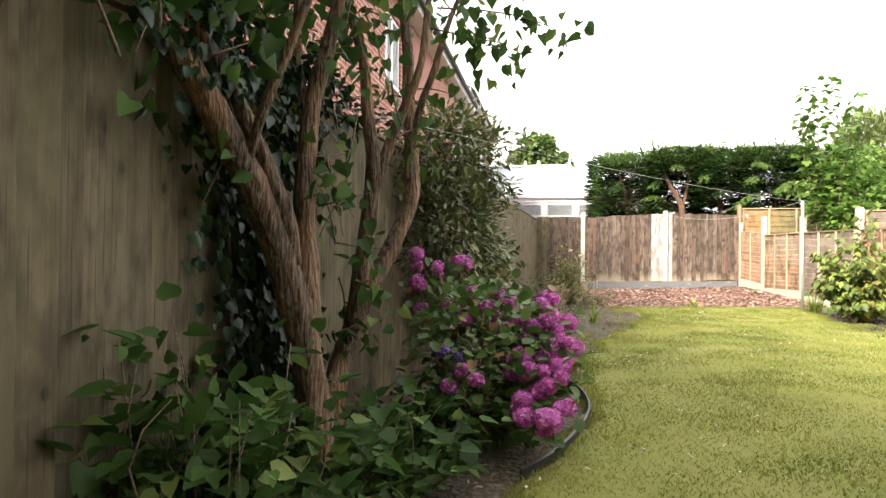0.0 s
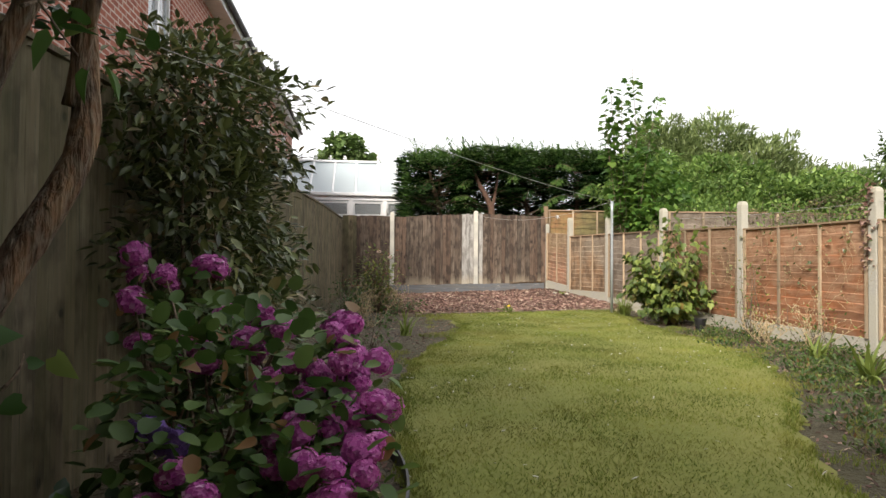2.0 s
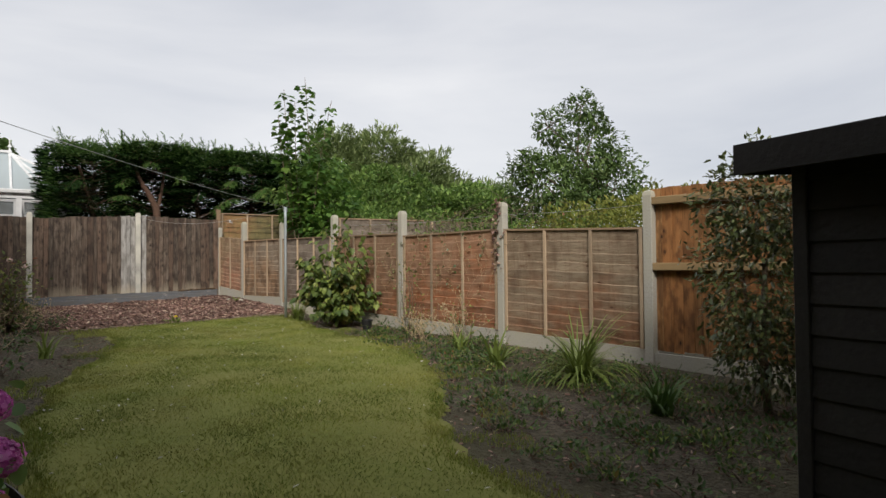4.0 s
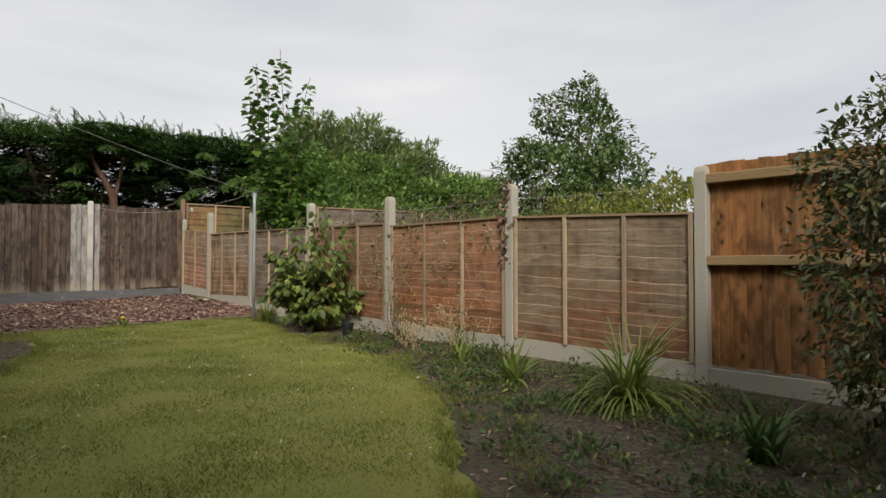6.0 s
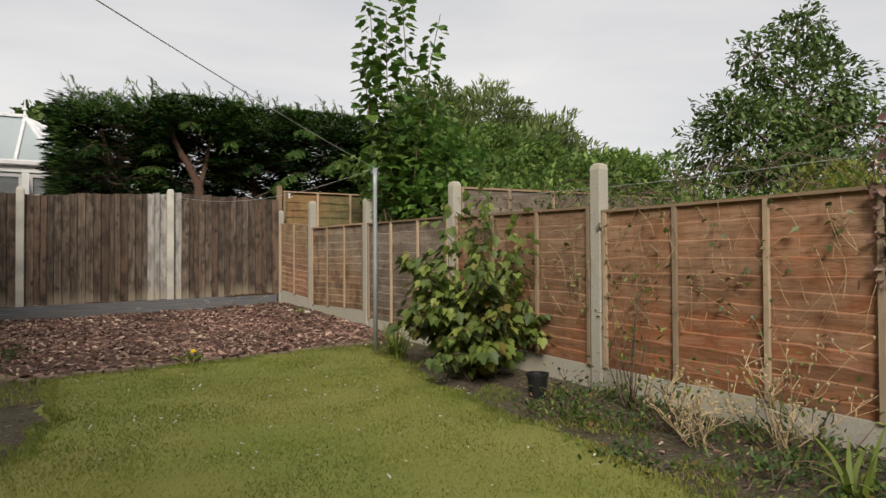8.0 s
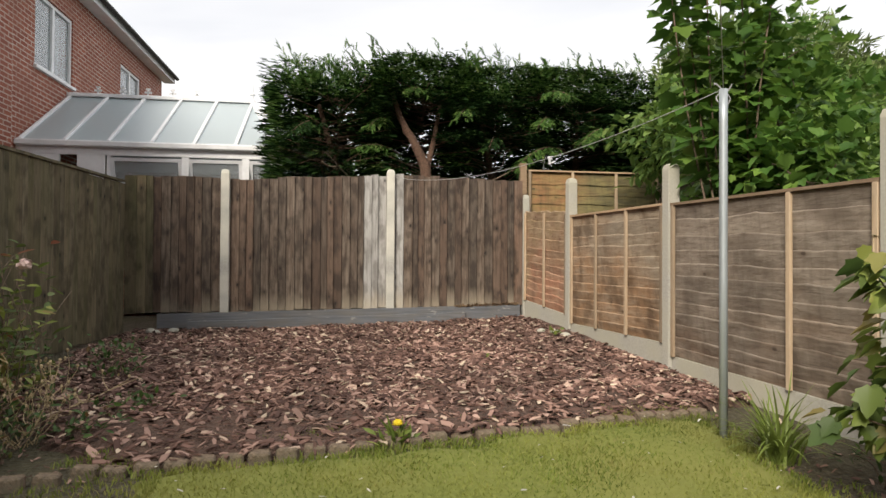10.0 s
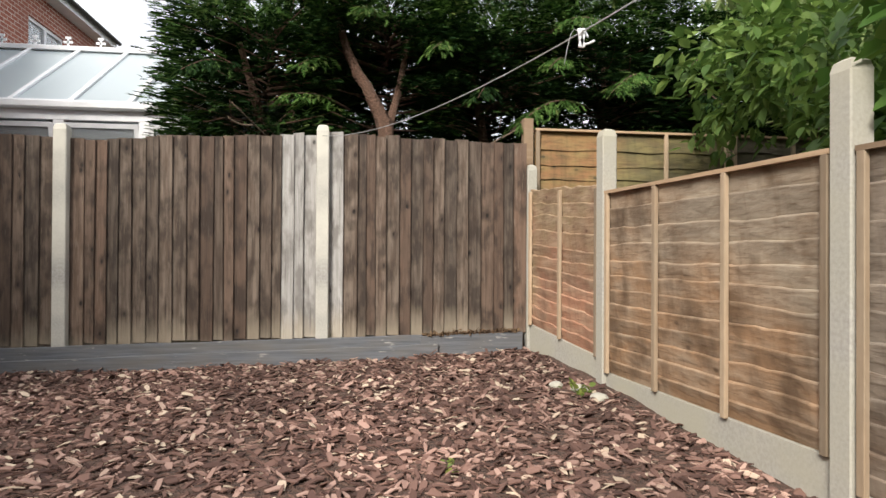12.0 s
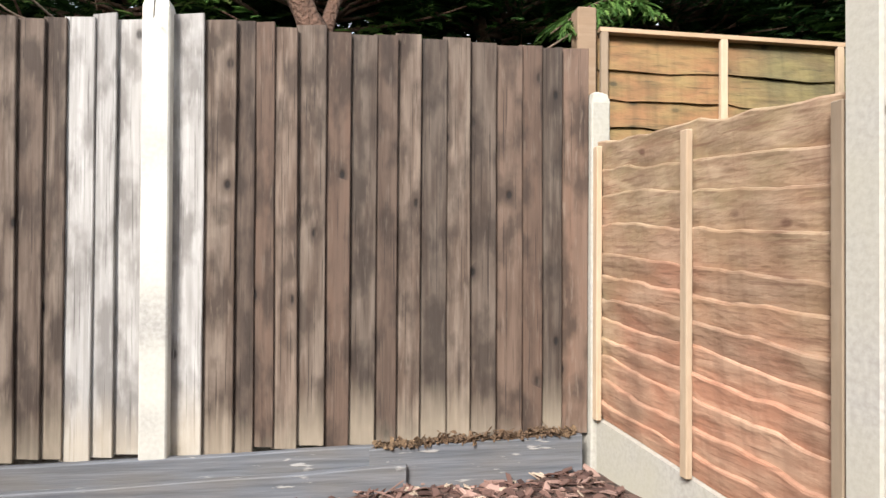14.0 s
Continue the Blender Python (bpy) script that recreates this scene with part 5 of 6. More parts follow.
crown_tree("apple_tree", (10.4, 10.6, 0.2), 4.9, [((0, 0, 3.3), (0.85, 0.85, 0.75)), ((-1.0, 0.3, 2.6), (0.9, 0.9, 0.8)), ((0.5, -0.4, 2.5), (0.7, 0.8, 0.8)), ((-0.3, 0, 1.8), (1.25, 1.1, 0.9)), ((0.75, 0, 3.3), (0.3, 0.3, 0.3)), ((-1.5, 0.2, 2.9), (0.4, 0.4, 0.35)), ((0.1, 0.2, 4.45), (0.45, 0.4, 0.35)), ((-0.85, 0.3, 3.9), (0.3, 0.4, 0.4)), ((0.5, 0.1, 4.1), (0.3, 0.3, 0.25))], M_TREE_DK, "oval", 0.105, 15500,
           "gnarled old apple tree with thin sprays at its top", rs, 0.11)
crown_tree("low_shrub", (5.6, 10.6, 0.15), 2.0, [((0.2, 0.2, 1.3), (1.0, 0.9, 0.6)), ((1.5, -0.6, 1.25), (1.0, 0.9, 0.55)), ((-0.3, 1.2, 1.5), (0.8, 0.8, 0.6)), ((2.6, -1.4, 1.2), (1.0, 0.9, 0.6))], M_TREE, "oval", 0.085, 9000,
           "tangled green shrub just over the fence", rs, 0.04, "shrub")
crown_tree("yellow_shrub", (7.6, 6.6, 0.1), 2.2, [((0, 0, 1.5), (0.9, 0.9, 0.5)), ((1.4, 0.6, 1.6), (1.0, 0.9, 0.6)), ((0.5, 1.9, 1.4), (1.1, 1.0, 0.6)), ((2.6, -0.6, 1.7), (0.7, 0.7, 0.8))], M_YELLOW, "oval", 0.085, 9000,
           "yellow-leaved shrub beyond the lap fence", rs, 0.04, "shrub", up=0.8)
crown_tree("distant_tree", (-3.0, 75, 0), 17, [((0, 0, 13.3), (2.2, 2.2, 1.9)), ((-1.8, 0, 11.8), (1.8, 1.8, 1.5)), ((2.0, 0, 11.6), (1.9, 1.9, 1.5))], M_TREE_DK, "round", 0.55, 3500,
           "distant round-headed tree over the roofs", rs, 0.3)

# shrubs inside the garden
crown_tree("laurel", (-1.74, 3.9, 0.0), 2.2, [((0.02, -0.25, 1.72), (0.36, 0.5, 0.38)), ((0.08, 0.35, 1.78), (0.42, 0.65, 0.45)), ((0.06, 0.2, 1.2), (0.42, 0.9, 0.5)), ((0.1, 0.5, 0.75), (0.4, 0.8, 0.5))], M_HOLLY, "oval", 0.066, 9800,
           "dense evergreen laurel with small glossy leaves against the fence", rs, 0.035, "shrub", up=0.4)
def cane_bush():
    """Many upright and leaning canes from one foot, with stalked lobed leaves facing up and out."""
    t = empty("flowering_currant", pose(3.5, 9.12, 0.12), "leafy green bush with lobed leaves at the lawn's edge", "shrub")
    canes, P, D = [], [], []
    tops = [(0.05, 0.05, 1.52), (0.22, 0.1, 1.60), (-0.18, 0.15, 1.42), (0.42, -0.05, 1.35), (-0.34, 0.05, 1.24), (0.58, 0.1, 1.10), (0.3, 0.35, 1.45), (-0.1, -0.2, 1.25), (0.3, -0.3, 1.12), (-0.5, 0.2, 0.95)]
    for _ in range(46):
        ang, out = rs.uniform(0, 6.28), rs.uniform(0.25, 0.66)
        tops.append((out * math.cos(ang), out * math.sin(ang), rs.uniform(0.18, 1.12) * (1.15 - 0.55 * out)))
    for top in tops:
        path = curve((rs.normal(0, 0.06), rs.normal(0, 0.06), -0.03), top, rs, 0.07, 12)
        for k, p in enumerate(path):      # the canes start upright and arch over
            p[2] += 0.16 * math.sin(math.pi * k / 11) * (1.1 if top[2] < 0.8 else 0.3)
        canes.append(tube(path, np.linspace(0.007, 0.0025, 12), 5))
        for k in range(2, 12):
            for _ in range(4 if top[2] < 1.2 else 3):
                ang = rs.uniform(0, 6.28)
                d = np.array([math.cos(ang), math.sin(ang), 0])
                P.append(path[k] + d * rs.uniform(0.02, 0.08) + np.array([0, 0, rs.normal(0.01, 0.02)]))
                D.append(d * 0.8 + np.array([path[k][0], path[k][1], -rs.uniform(0.1, 0.9)]))
    P, D = np.array(P), np.array(D)
    P[:, 2] = np.maximum(P[:, 2], 0.03)
    put("cane", mesh_of("cane", *joined(canes), M_TWIG, True), t)
    scatter("leaves", "lobed", P, D, rs.uniform(0.045, 0.11, len(P)), M_BUSH, t, rs, 0.2, 0.4, 1.0)


cane_bush()
crown_tree("variegated_shrub", (3.6, 2.65, 0.0), 1.9, [((0, 0, 1.45), (0.36, 0.42, 0.42)), ((0, 0.05, 0.9), (0.38, 0.42, 0.55)), ((-0.05, 0, 0.4), (0.28, 0.32, 0.3))], M_HOLLY, "oval", 0.05, 6500,
           "variegated evergreen shrub beside the shed", rs, 0.03, "shrub", up=0.3)
tagged(put("metal_post", mesh_of("metal_post", *tube([(0, 0, -0.1), (0, 0, 0.8), (0, 0, 1.6), (0, 0, 1.78)], [0.022] * 4, 12), M_METAL, True), None, pose(3.21, 10.6, 0.22)), "galvanised steel washing line post", "post")


# ---- the lilac by the fence ----
STEMS = {
    "left_stem": (0.062, 0.03, [(-1.80, 1.3, -0.1), (-1.80, 1.3, 0.29), (-1.82, 1.3, 0.45), (-1.85, 1.22, 0.72), (-1.91, 1.1, 1.07), (-1.99, 0.9, 1.39), (-2.08, 0.8, 1.60), (-2.2, 0.7, 1.79), (-2.27, 0.6, 1.98), (-2.33, 0.5, 2.3)]),
    "middle_stem": (0.058, 0.018, [(-1.84, 1.35, -0.1), (-1.84, 1.34, 0.35), (-1.86, 1.34, 0.64), (-1.88, 1.38, 0.94), (-1.91, 1.42, 1.27), (-1.9, 1.45, 1.59), (-1.86, 1.5, 1.84), (-1.82, 1.55, 2.1), (-1.76, 1.6, 2.5)]),
    "fork": (0.026, 0.012, [(-1.9, 1.42, 1.28), (-1.94, 1.45, 1.64), (-1.99, 1.5, 1.9), (-1.97, 1.5, 2.3)]),
    "upper_fork": (0.032, 0.014, [(-1.86, 1.18, 0.95), (-1.87, 1.1, 1.16), (-1.96, 1.0, 1.45), (-2.05, 0.95, 1.66), (-2.12, 0.85, 1.83), (-2.2, 0.8, 2.2)]),
    "crossing_branch": (0.018, 0.012, [(-1.95, 0.97, 1.26), (-1.93, 0.95, 1.33), (-1.85, 0.9, 1.49), (-1.77, 0.9, 1.67), (-1.66, 0.9, 1.95)]),
    "right_stem": (0.055, 0.022, [(-1.93, 1.8, -0.1), (-1.93, 1.85, 0.25), (-1.91, 1.9, 0.44), (-1.83, 2.0, 0.74), (-1.72, 2.12, 1.02), (-1.63, 2.22, 1.31), (-1.67, 2.3, 1.77), (-1.7, 2.35, 2.22), (-1.78, 2.4, 2.7)]),
    "inner_stem": (0.040, 0.018, [(-1.86, 1.93, 0.62), (-1.80, 1.95, 1.08), (-1.76, 1.92, 1.41), (-1.79, 1.92, 1.69), (-1.83, 1.95, 1.98), (-1.96, 1.95, 2.4)]),
    "side_branch": (0.022, 0.009, [(-1.66, 2.22, 1.40), (-1.59, 2.2, 1.75), (-1.52, 2.2, 1.95), (-1.44, 2.3, 2.29), (-1.34, 2.3, 2.5)]),
    "slanting_branch": (0.028, 0.012, [(-1.77, 1.93, 1.28), (-1.67, 2.0, 1.62), (-1.54, 2.0, 1.95), (-1.52, 2.1, 2.4)]),
}


def lilac():
    t = empty("lilac_tree", pose(0, 0, 0), "old many-stemmed lilac with peeling reddish-brown bark beside the fence", "tree")
    for name, (r0, r1, path) in STEMS.items():
        path = fine(path, 6)
        limb(name, path, r0 * 1.15, r1 * 1.15, M_STEM, t, 14, 0.26)
    twigs, P, D = [], [], []

    def spray(a, b, count, size=1.0, spread=0.12, drop=0.7):
        path = curve(a, b, rs, 0.08, 8)
        twigs.append(tube(path, np.linspace(0.006, 0.002, 8), 4))
        for _ in range(count):
            p = path[rs.randint(2, 8)] + rs.normal(0, spread, 3)
            P.append(p)
            D.append(rs.normal(0, 0.6, 3) + np.array([0, 0, -drop]))
    # over the lawn
    spray((-1.55, 2.2, 2.2), (-1.05, 2.2, 2.08), 46, 1, 0.09)
    spray((-1.5, 2.2, 2.3), (-0.82, 2.2, 2.12), 34, 1, 0.06)
    spray((-1.5, 2.3, 2.4), (-1.2, 2.3, 2.12), 30, 1, 0.10)
    spray((-1.3, 1.6, 2.35), (-0.25, 1.0, 2.00), 26, 1, 0.07)
    spray((-1.3, 1.6, 2.3), (-0.45, 1.0, 1.99), 20, 1, 0.07)
    # among the stems
    for _ in range(15):
        a = np.array([rs.uniform(-2.05, -1.6), rs.uniform(1.3, 2.3), rs.uniform(1.2, 2.3)])
        spray(a, a + rs.normal(0, 0.16, 3) + np.array([0.05, -0.05, -0.1]), 7, 1, 0.06)
    for _ in range(12):
        a = np.array([rs.uniform(-1.95, -1.75), rs.uniform(1.5, 2.1), rs.uniform(0.6, 1.3)])
        spray(a, a + rs.normal(0, 0.12, 3), 5, 1, 0.05)
    # the dark canopy over the fence
    for _ in range(60):
        a = np.array([rs.uniform(-2.7, -2.1), rs.uniform(-0.1, 2.6), rs.uniform(1.75, 2.5)])
        spray(a, a + rs.normal(0, 0.22, 3), 16, 1, 0.10)
    for _ in range(12):      # lower leaves along the fence top
        a = np.array([rs.uniform(-2.2, -1.9), rs.uniform(-0.3, 1.0), rs.uniform(1.42, 1.75)])
        spray(a, a + rs.normal(0, 0.16, 3), 9, 1, 0.08)
    for _ in range(70):      # unseen crown above and behind, added to shade the fence
        a = np.array([rs.uniform(-2.9, -1.7), rs.uniform(-2.6, 1.2), rs.uniform(2.35, 3.3)])
        spray(a, a + rs.normal(0, 0.3, 3), 22, 1, 0.16)
    for _ in range(150):      # unseen top of the crown, added high up to darken stems and fence
        a = np.array([rs.uniform(-3.2, -1.35), rs.uniform(-0.6, 2.8), rs.uniform(2.8, 4.1)])
        spray(a, a + rs.normal(0, 0.35, 3), 26, 1, 0.2)
    for _ in range(46):      # the crown overhead, added to cast shade
        a = np.array([rs.uniform(-2.5, -1.5), rs.uniform(0.3, 1.9), rs.uniform(2.0, 2.6)])
        spray(a, a + rs.normal(0, 0.25, 3), 18, 1, 0.12)
    spray((-2.1, 0.9, 1.75), (-1.95, 0.35, 1.5), 6, 1, 0.06)
    tagged(put("twig", mesh_of("twig", *joined(twigs), M_TWIG, True), t), kind="stuff")
    scatter("leaves", "heart", P, D, rs.uniform(0.045, 0.085, len(P)), M_LILAC, t, rs, 0.3, 0.25, 1.5)


lilac()


def ivy():
    t = empty("ivy", pose(0, 0, 0), "dark green ivy hanging over the fence behind the lilac", "climbing plant")
    P, D = [], []
    for _ in range(2600):
        z = rs.uniform(0.1, 1.85)
        w = 0.34 if z < 1.35 else 0.34 + (z - 1.35) * 1.6
        y = 1.35 + (0.25 - 0.25 * z) + rs.normal(0, 0.5) * w
        y = min(max(y, 0.45), 2.7)
        P.append((side_x(y) + 0.04 + rs.uniform(0, 0.12) + (0.08 if z > 1.5 else 0), y, z))
        D.append((0.4 + rs.normal(0, 0.3), rs.normal(0, 0.4), -1.0))
    for _ in range(900):
        y = rs.uniform(-0.6, 3.0)
        P.append((side_x(y) + rs.normal(0, 0.14), y, 1.74 + abs(rs.normal(0, 0.10))))
        D.append((rs.normal(0, 0.6), rs.normal(0, 0.6), 0.1))
    scatter("leaves", "heart", P, D, rs.uniform(0.03, 0.06, len(P)), M_IVY, t, rs)
    twigs = [tube(curve((side_x(1.3) + 0.03, 1.25 + 0.08 * k, 0), (side_x(1.3) + 0.03, 1.1 + 0.16 * k, 1.75), rs, 0.05, 9), np.linspace(0.012, 0.006, 9), 5) for k in range(5)]
    put("stem", mesh_of("stem", *joined(twigs), M_TWIG, True), t)


ivy()


def leafy_plant(name, x, y, rx, ry, h, n, kind, size, mat, label, category="plant", up=0.5, group="", tall=()):
    """A low plant: stems from one foot, leaves facing the light."""
    z = ground_z(x, y)
    t = empty(name, pose(x, y, z), label, category, group)
    stems, P, D = [], [], []
    for _ in range(max(5, n // 12)):
        e = np.array([rs.normal(0, 0.45) * rx, rs.normal(0, 0.45) * ry, h * rs.uniform(0.35, 1.0)])
        path = curve((rs.normal(0, 0.03), rs.normal(0, 0.03), -0.02), e, rs, 0.12, 6)
        stems.append(tube(path, np.linspace(0.005, 0.002, 6), 4))
        for _ in range(12):
            p = path[rs.randint(2, 6)] + rs.normal(0, 0.25, 3) * np.array([rx, ry, h * 0.3])
            p[2] = max(p[2], 0.02)
            P.append(p)
            D.append(np.array([p[0] / rx, p[1] / ry, up]) + rs.normal(0, 0.5, 3))
    tagged(put("stem", mesh_of("stem", *joined(stems), M_TWIG, True), t), kind="stuff")
    scatter("leaves", kind, P, D, size * rs.uniform(0.6, 1.25, len(P)), mat, t, rs)
    return t


# broad heart-leaved growth at the lilac's foot
for x, y, h, n in ((-2.0, 0.62, 0.85, 130), (-1.85, 0.6, 0.72, 130), (-1.75, 0.75, 0.62, 150), (-1.62, 1.05, 0.5, 150), (-1.5, 1.45, 0.42, 130), (-1.45, 1.8, 0.36, 110), (-1.62, 0.6, 0.36, 110), (-1.95, 0.75, 0.75, 100), (-1.4, 2.1, 0.3, 80)):
    leafy_plant("lilac_sucker", x, y, 0.26, 0.28, h, int(n * 1.5), "heart", 0.078, M_LILAC, "leafy lilac suckers with heart-shaped leaves in the bed", up=0.2, group="lilac suckers")
for x, y, h, n in ((-1.72, 1.9, 0.3, 120), (-1.75, 2.3, 0.25, 90), (-2.0, 0.9, 0.5, 120)):
    leafy_plant("ground_ivy", x, y, 0.3, 0.3, h, n, "heart", 0.055, M_IVY, "dark ivy spreading over the bed", up=0.4, group="ground ivy")


def petals_ball(mat):
    """One mophead: a ball of small four-petalled florets."""
    V, F = [], []
    g = math.pi * (3 - math.sqrt(5))
    count = 74
    for i in range(count):
        z = 1 - 2 * (i + 0.5) / count
        if z < -0.75:
            continue
        r = math.sqrt(1 - z * z)
        d = Vector((r * math.cos(g * i), r * math.sin(g * i), z))
        d = (d + Vector(rs.normal(0, 0.08, 3))).normalized()
        a = d.orthogonal().normalized()
        a.rotate(Matrix.Rotation(rs.uniform(0, 6.28), 3, d))
        b = d.cross(a)
        c = d * (0.043 * (rs.uniform(0.80, 1.15) + 0.35 * noise.noise(d * 2.2)))
        for q in range(4):
            u = a if q == 0 else b if q == 1 else -a if q == 2 else -b
            v = d.cross(u)
            k = len(V)
            s = 0.0135 * rs.uniform(0.8, 1.25)
            V += [c, c + u * s * 0.8 + v * s * 0.65 + d * 0.003, c + u * s * 1.45 + d * rs.uniform(-0.003, 0.004), c + u * s * 0.8 - v * s * 0.65 + d * 0.001]
            F.append((k, k + 1, k + 2, k + 3))
    return mesh_of("flower_head", V, F, mat)


def hydrangea():
    t = empty("hydrangea", pose(0, 0, 0), "mophead hydrangea bush with bright pink flower heads and one mauve cluster", "shrub")
    heads = [(-1.82, 3.22, 1.0), (-1.76, 3.03, 0.81), (-1.64, 3.1, 0.88), (-1.47, 3.16, 0.94), (-1.38, 2.97, 0.76), (-1.51, 2.85, 0.66), (-1.42, 2.83, 0.65), (-1.23, 2.84, 0.76),
             (-1.14, 2.79, 0.72), (-0.92, 2.8, 0.74), (-1.09, 2.63, 0.61), (-0.9, 2.65, 0.62), (-0.86, 2.54, 0.55), (-1.03, 2.5, 0.53), (-0.91, 2.49, 0.52), (-1.09, 2.3, 0.42), (-0.93, 2.35, 0.45),
             (-1.01, 2.09, 0.41), (-0.8, 2.46, 0.51), (-0.85, 2.28, 0.42), (-1.34, 2.1, 0.41), (-1.25, 2.01, 0.38), (-1.02, 1.97, 0.3), (-0.92, 2.03, 0.35), (-0.84, 2.08, 0.4), (-1.01, 1.87, 0.24),
             (-0.9, 1.92, 0.2), (-0.91, 2.72, 0.66), (-0.99, 2.57, 0.57)]
    mauve = [(-1.49, 2.36, 0.46), (-1.41, 2.32, 0.43)]
    pinks, mv = [petals_ball(M_PINK) for _ in range(4)], petals_ball(M_MAUVE)
    fill = np.random.RandomState(77)
    heads += [tuple(np.array(h) + fill.normal(0, 0.055, 3) + (0, -0.03, -0.05)) for h in heads if h[2] > 0.38]
    heads += [tuple(np.array(h) + fill.normal(0, 0.06, 3) + (0.02, -0.02, -0.02)) for h in heads[:29] if h[0] > -1.16]
    stems, P, D = [], [], []
    for i, h in enumerate(heads + mauve):
        me = mv if i >= len(heads) else pinks[i % 4]
        s = rs.uniform(0.78, 1.22)
        put("flower_head", me, t, pose(*h, rs.uniform(-35, 35), rs.uniform(-35, 35), rs.uniform(0, 360)) @ Matrix.Diagonal((s * rs.uniform(0.85, 1.2), s * rs.uniform(0.85, 1.15), s * rs.uniform(0.7, 0.95), 1)), "mauve flower head" if i >= len(heads) else "")
        foot = (-1.3 + rs.normal(0, 0.12), 2.65 + rs.normal(0, 0.15), -0.02)
        path = curve(foot, h, rs, 0.06, 8)
        stems.append(tube(path, np.linspace(0.008, 0.004, 8), 5))
        for k in range(20):
            p = path[rs.randint(3, 8)] + rs.normal(0, 0.05, 3) - np.array([0, 0, 0.03])
            P.append(p)
            D.append(rs.normal(0, 1, 3) + np.array([0.3, -0.3, 0.0]))
    q, d = blob(900, (-1.28, 2.62, 0.42), (0.42, 0.62, 0.46), rs, 0.5, 0.15, 2.0)
    keep = q[:, 2] > 0.05
    P, D = np.concatenate([np.array(P), q[keep]]), np.concatenate([np.array(D), d[keep]])
    tagged(put("stem", mesh_of("stem", *joined(stems), M_TWIG, True), t), kind="stuff")
    scatter("leaves", "round", P, D, rs.uniform(0.04, 0.08, len(P)), M_HYD, t, rs, 0.2, 0.2)


hydrangea()

# black edging round the hydrangea's bed
rim = fine([(-1.02, 1.75, 0), (-0.86, 2.1, 0), (-0.70, 2.7, 0), (-0.66, 3.2, 0), (-0.74, 3.7, 0), (-0.95, 4.1, 0)], 5)
V, F = [], []
for p in rim:
    z = ground_z(p[0], p[1])
    V += [(p[0], p[1], z - 0.03), (p[0] + 0.012, p[1], z - 0.03), (p[0] + 0.012, p[1], z + 0.07), (p[0], p[1], z + 0.075)]
for i in range(len(rim) - 1):
    F += [(4 * i + k, 4 * i + 4 + k, 4 * i + 4 + (k + 1) % 4, 4 * i + (k + 1) % 4) for k in range(4)]
tagged(put("lawn_edging", mesh_of("lawn_edging", V, F, M_PLASTIC)), "strip of black edging between lawn and flower bed", "edging")


def strap_plant(name, x, y, count, length, mat, label, width=0.014, arch=0.8, group="strap-leaved plants"):
    """A clump of long arching leaves from one foot."""
    t = empty(name, pose(x, y, ground_z(x, y) - 0.01), label, "plant", group)
    for _ in range(count):
        V, F = [], []
        a, L, lean = rs.uniform(0, 6.28), length * rs.uniform(0.55, 1.15), rs.uniform(0.15, 0.7)
        d, s = np.array([math.cos(a), math.sin(a), 0]), np.array([-math.sin(a), math.cos(a), 0])
        k, p, ang = 0, np.array([rs.normal(0, 0.03), rs.normal(0, 0.03), 0]), math.pi / 2 - lean * 0.5
        for i in range(9):
            u = i / 8
            w = width * (1 - u) ** 0.6 * rs.uniform(0.9, 1.1) + 0.0008
            V += [p - s * w, p + s * w]
            ang -= arch * lean * 0.42
            p = p + (d * math.cos(ang) + np.array([0, 0, math.sin(ang)])) * L / 8
            p[2] = max(p[2], 0.015)
        F += [(k + 2 * i, k + 2 * i + 1, k + 2 * i + 3, k + 2 * i + 2) for i in range(8)]
        put("leaf", mesh_of("leaf", V, F, mat, True), t)
    return t


strap_plant("day_lily", 3.3, 4.1, 210, 0.72, M_BLADE, "large clump of arching yellow-green day lily leaves", 0.010, 1.5)
strap_plant("iris", 3.12, 5.02, 26, 0.42, M_BLADE, "small clump of broad strap leaves, some folded over", 0.022)
strap_plant("iris", 2.95, 3.05, 34, 0.42, M_HYD, "dark clump of strap leaves near the shed", 0.018)
strap_plant("iris", -0.35, 8.2, 18, 0.38, M_BLADE, "thin clump of strap leaves in bare soil", 0.014)
strap_plant("montbretia", 3.28, 10.25, 120, 0.42, M_BLADE, "grassy clump at the foot of the metal post", 0.007)
strap_plant("iris", 3.5, 6.1, 16, 0.3, M_BLADE, "few drooping strap leaves by the fence", 0.016)

leafy_plant("rose_bush", -0.62, 11.05, 0.30, 0.32, 1.02, 900, "oval", 0.074, M_ROSE, "leggy rose bush with a pale pink bloom", "shrub", 0.2)
for dx, dy, dz in ((0.02, -0.1, 1.07), (0.20, 0.05, 0.98)):
    ob = put("rose", petals_ball(M_PALE_PETAL), bpy.data.objects["rose_bush"], pose(dx, dy, dz - 0.08) @ Matrix.Diagonal((0.75, 0.75, 0.6, 1)), "pale pink rose bloom")
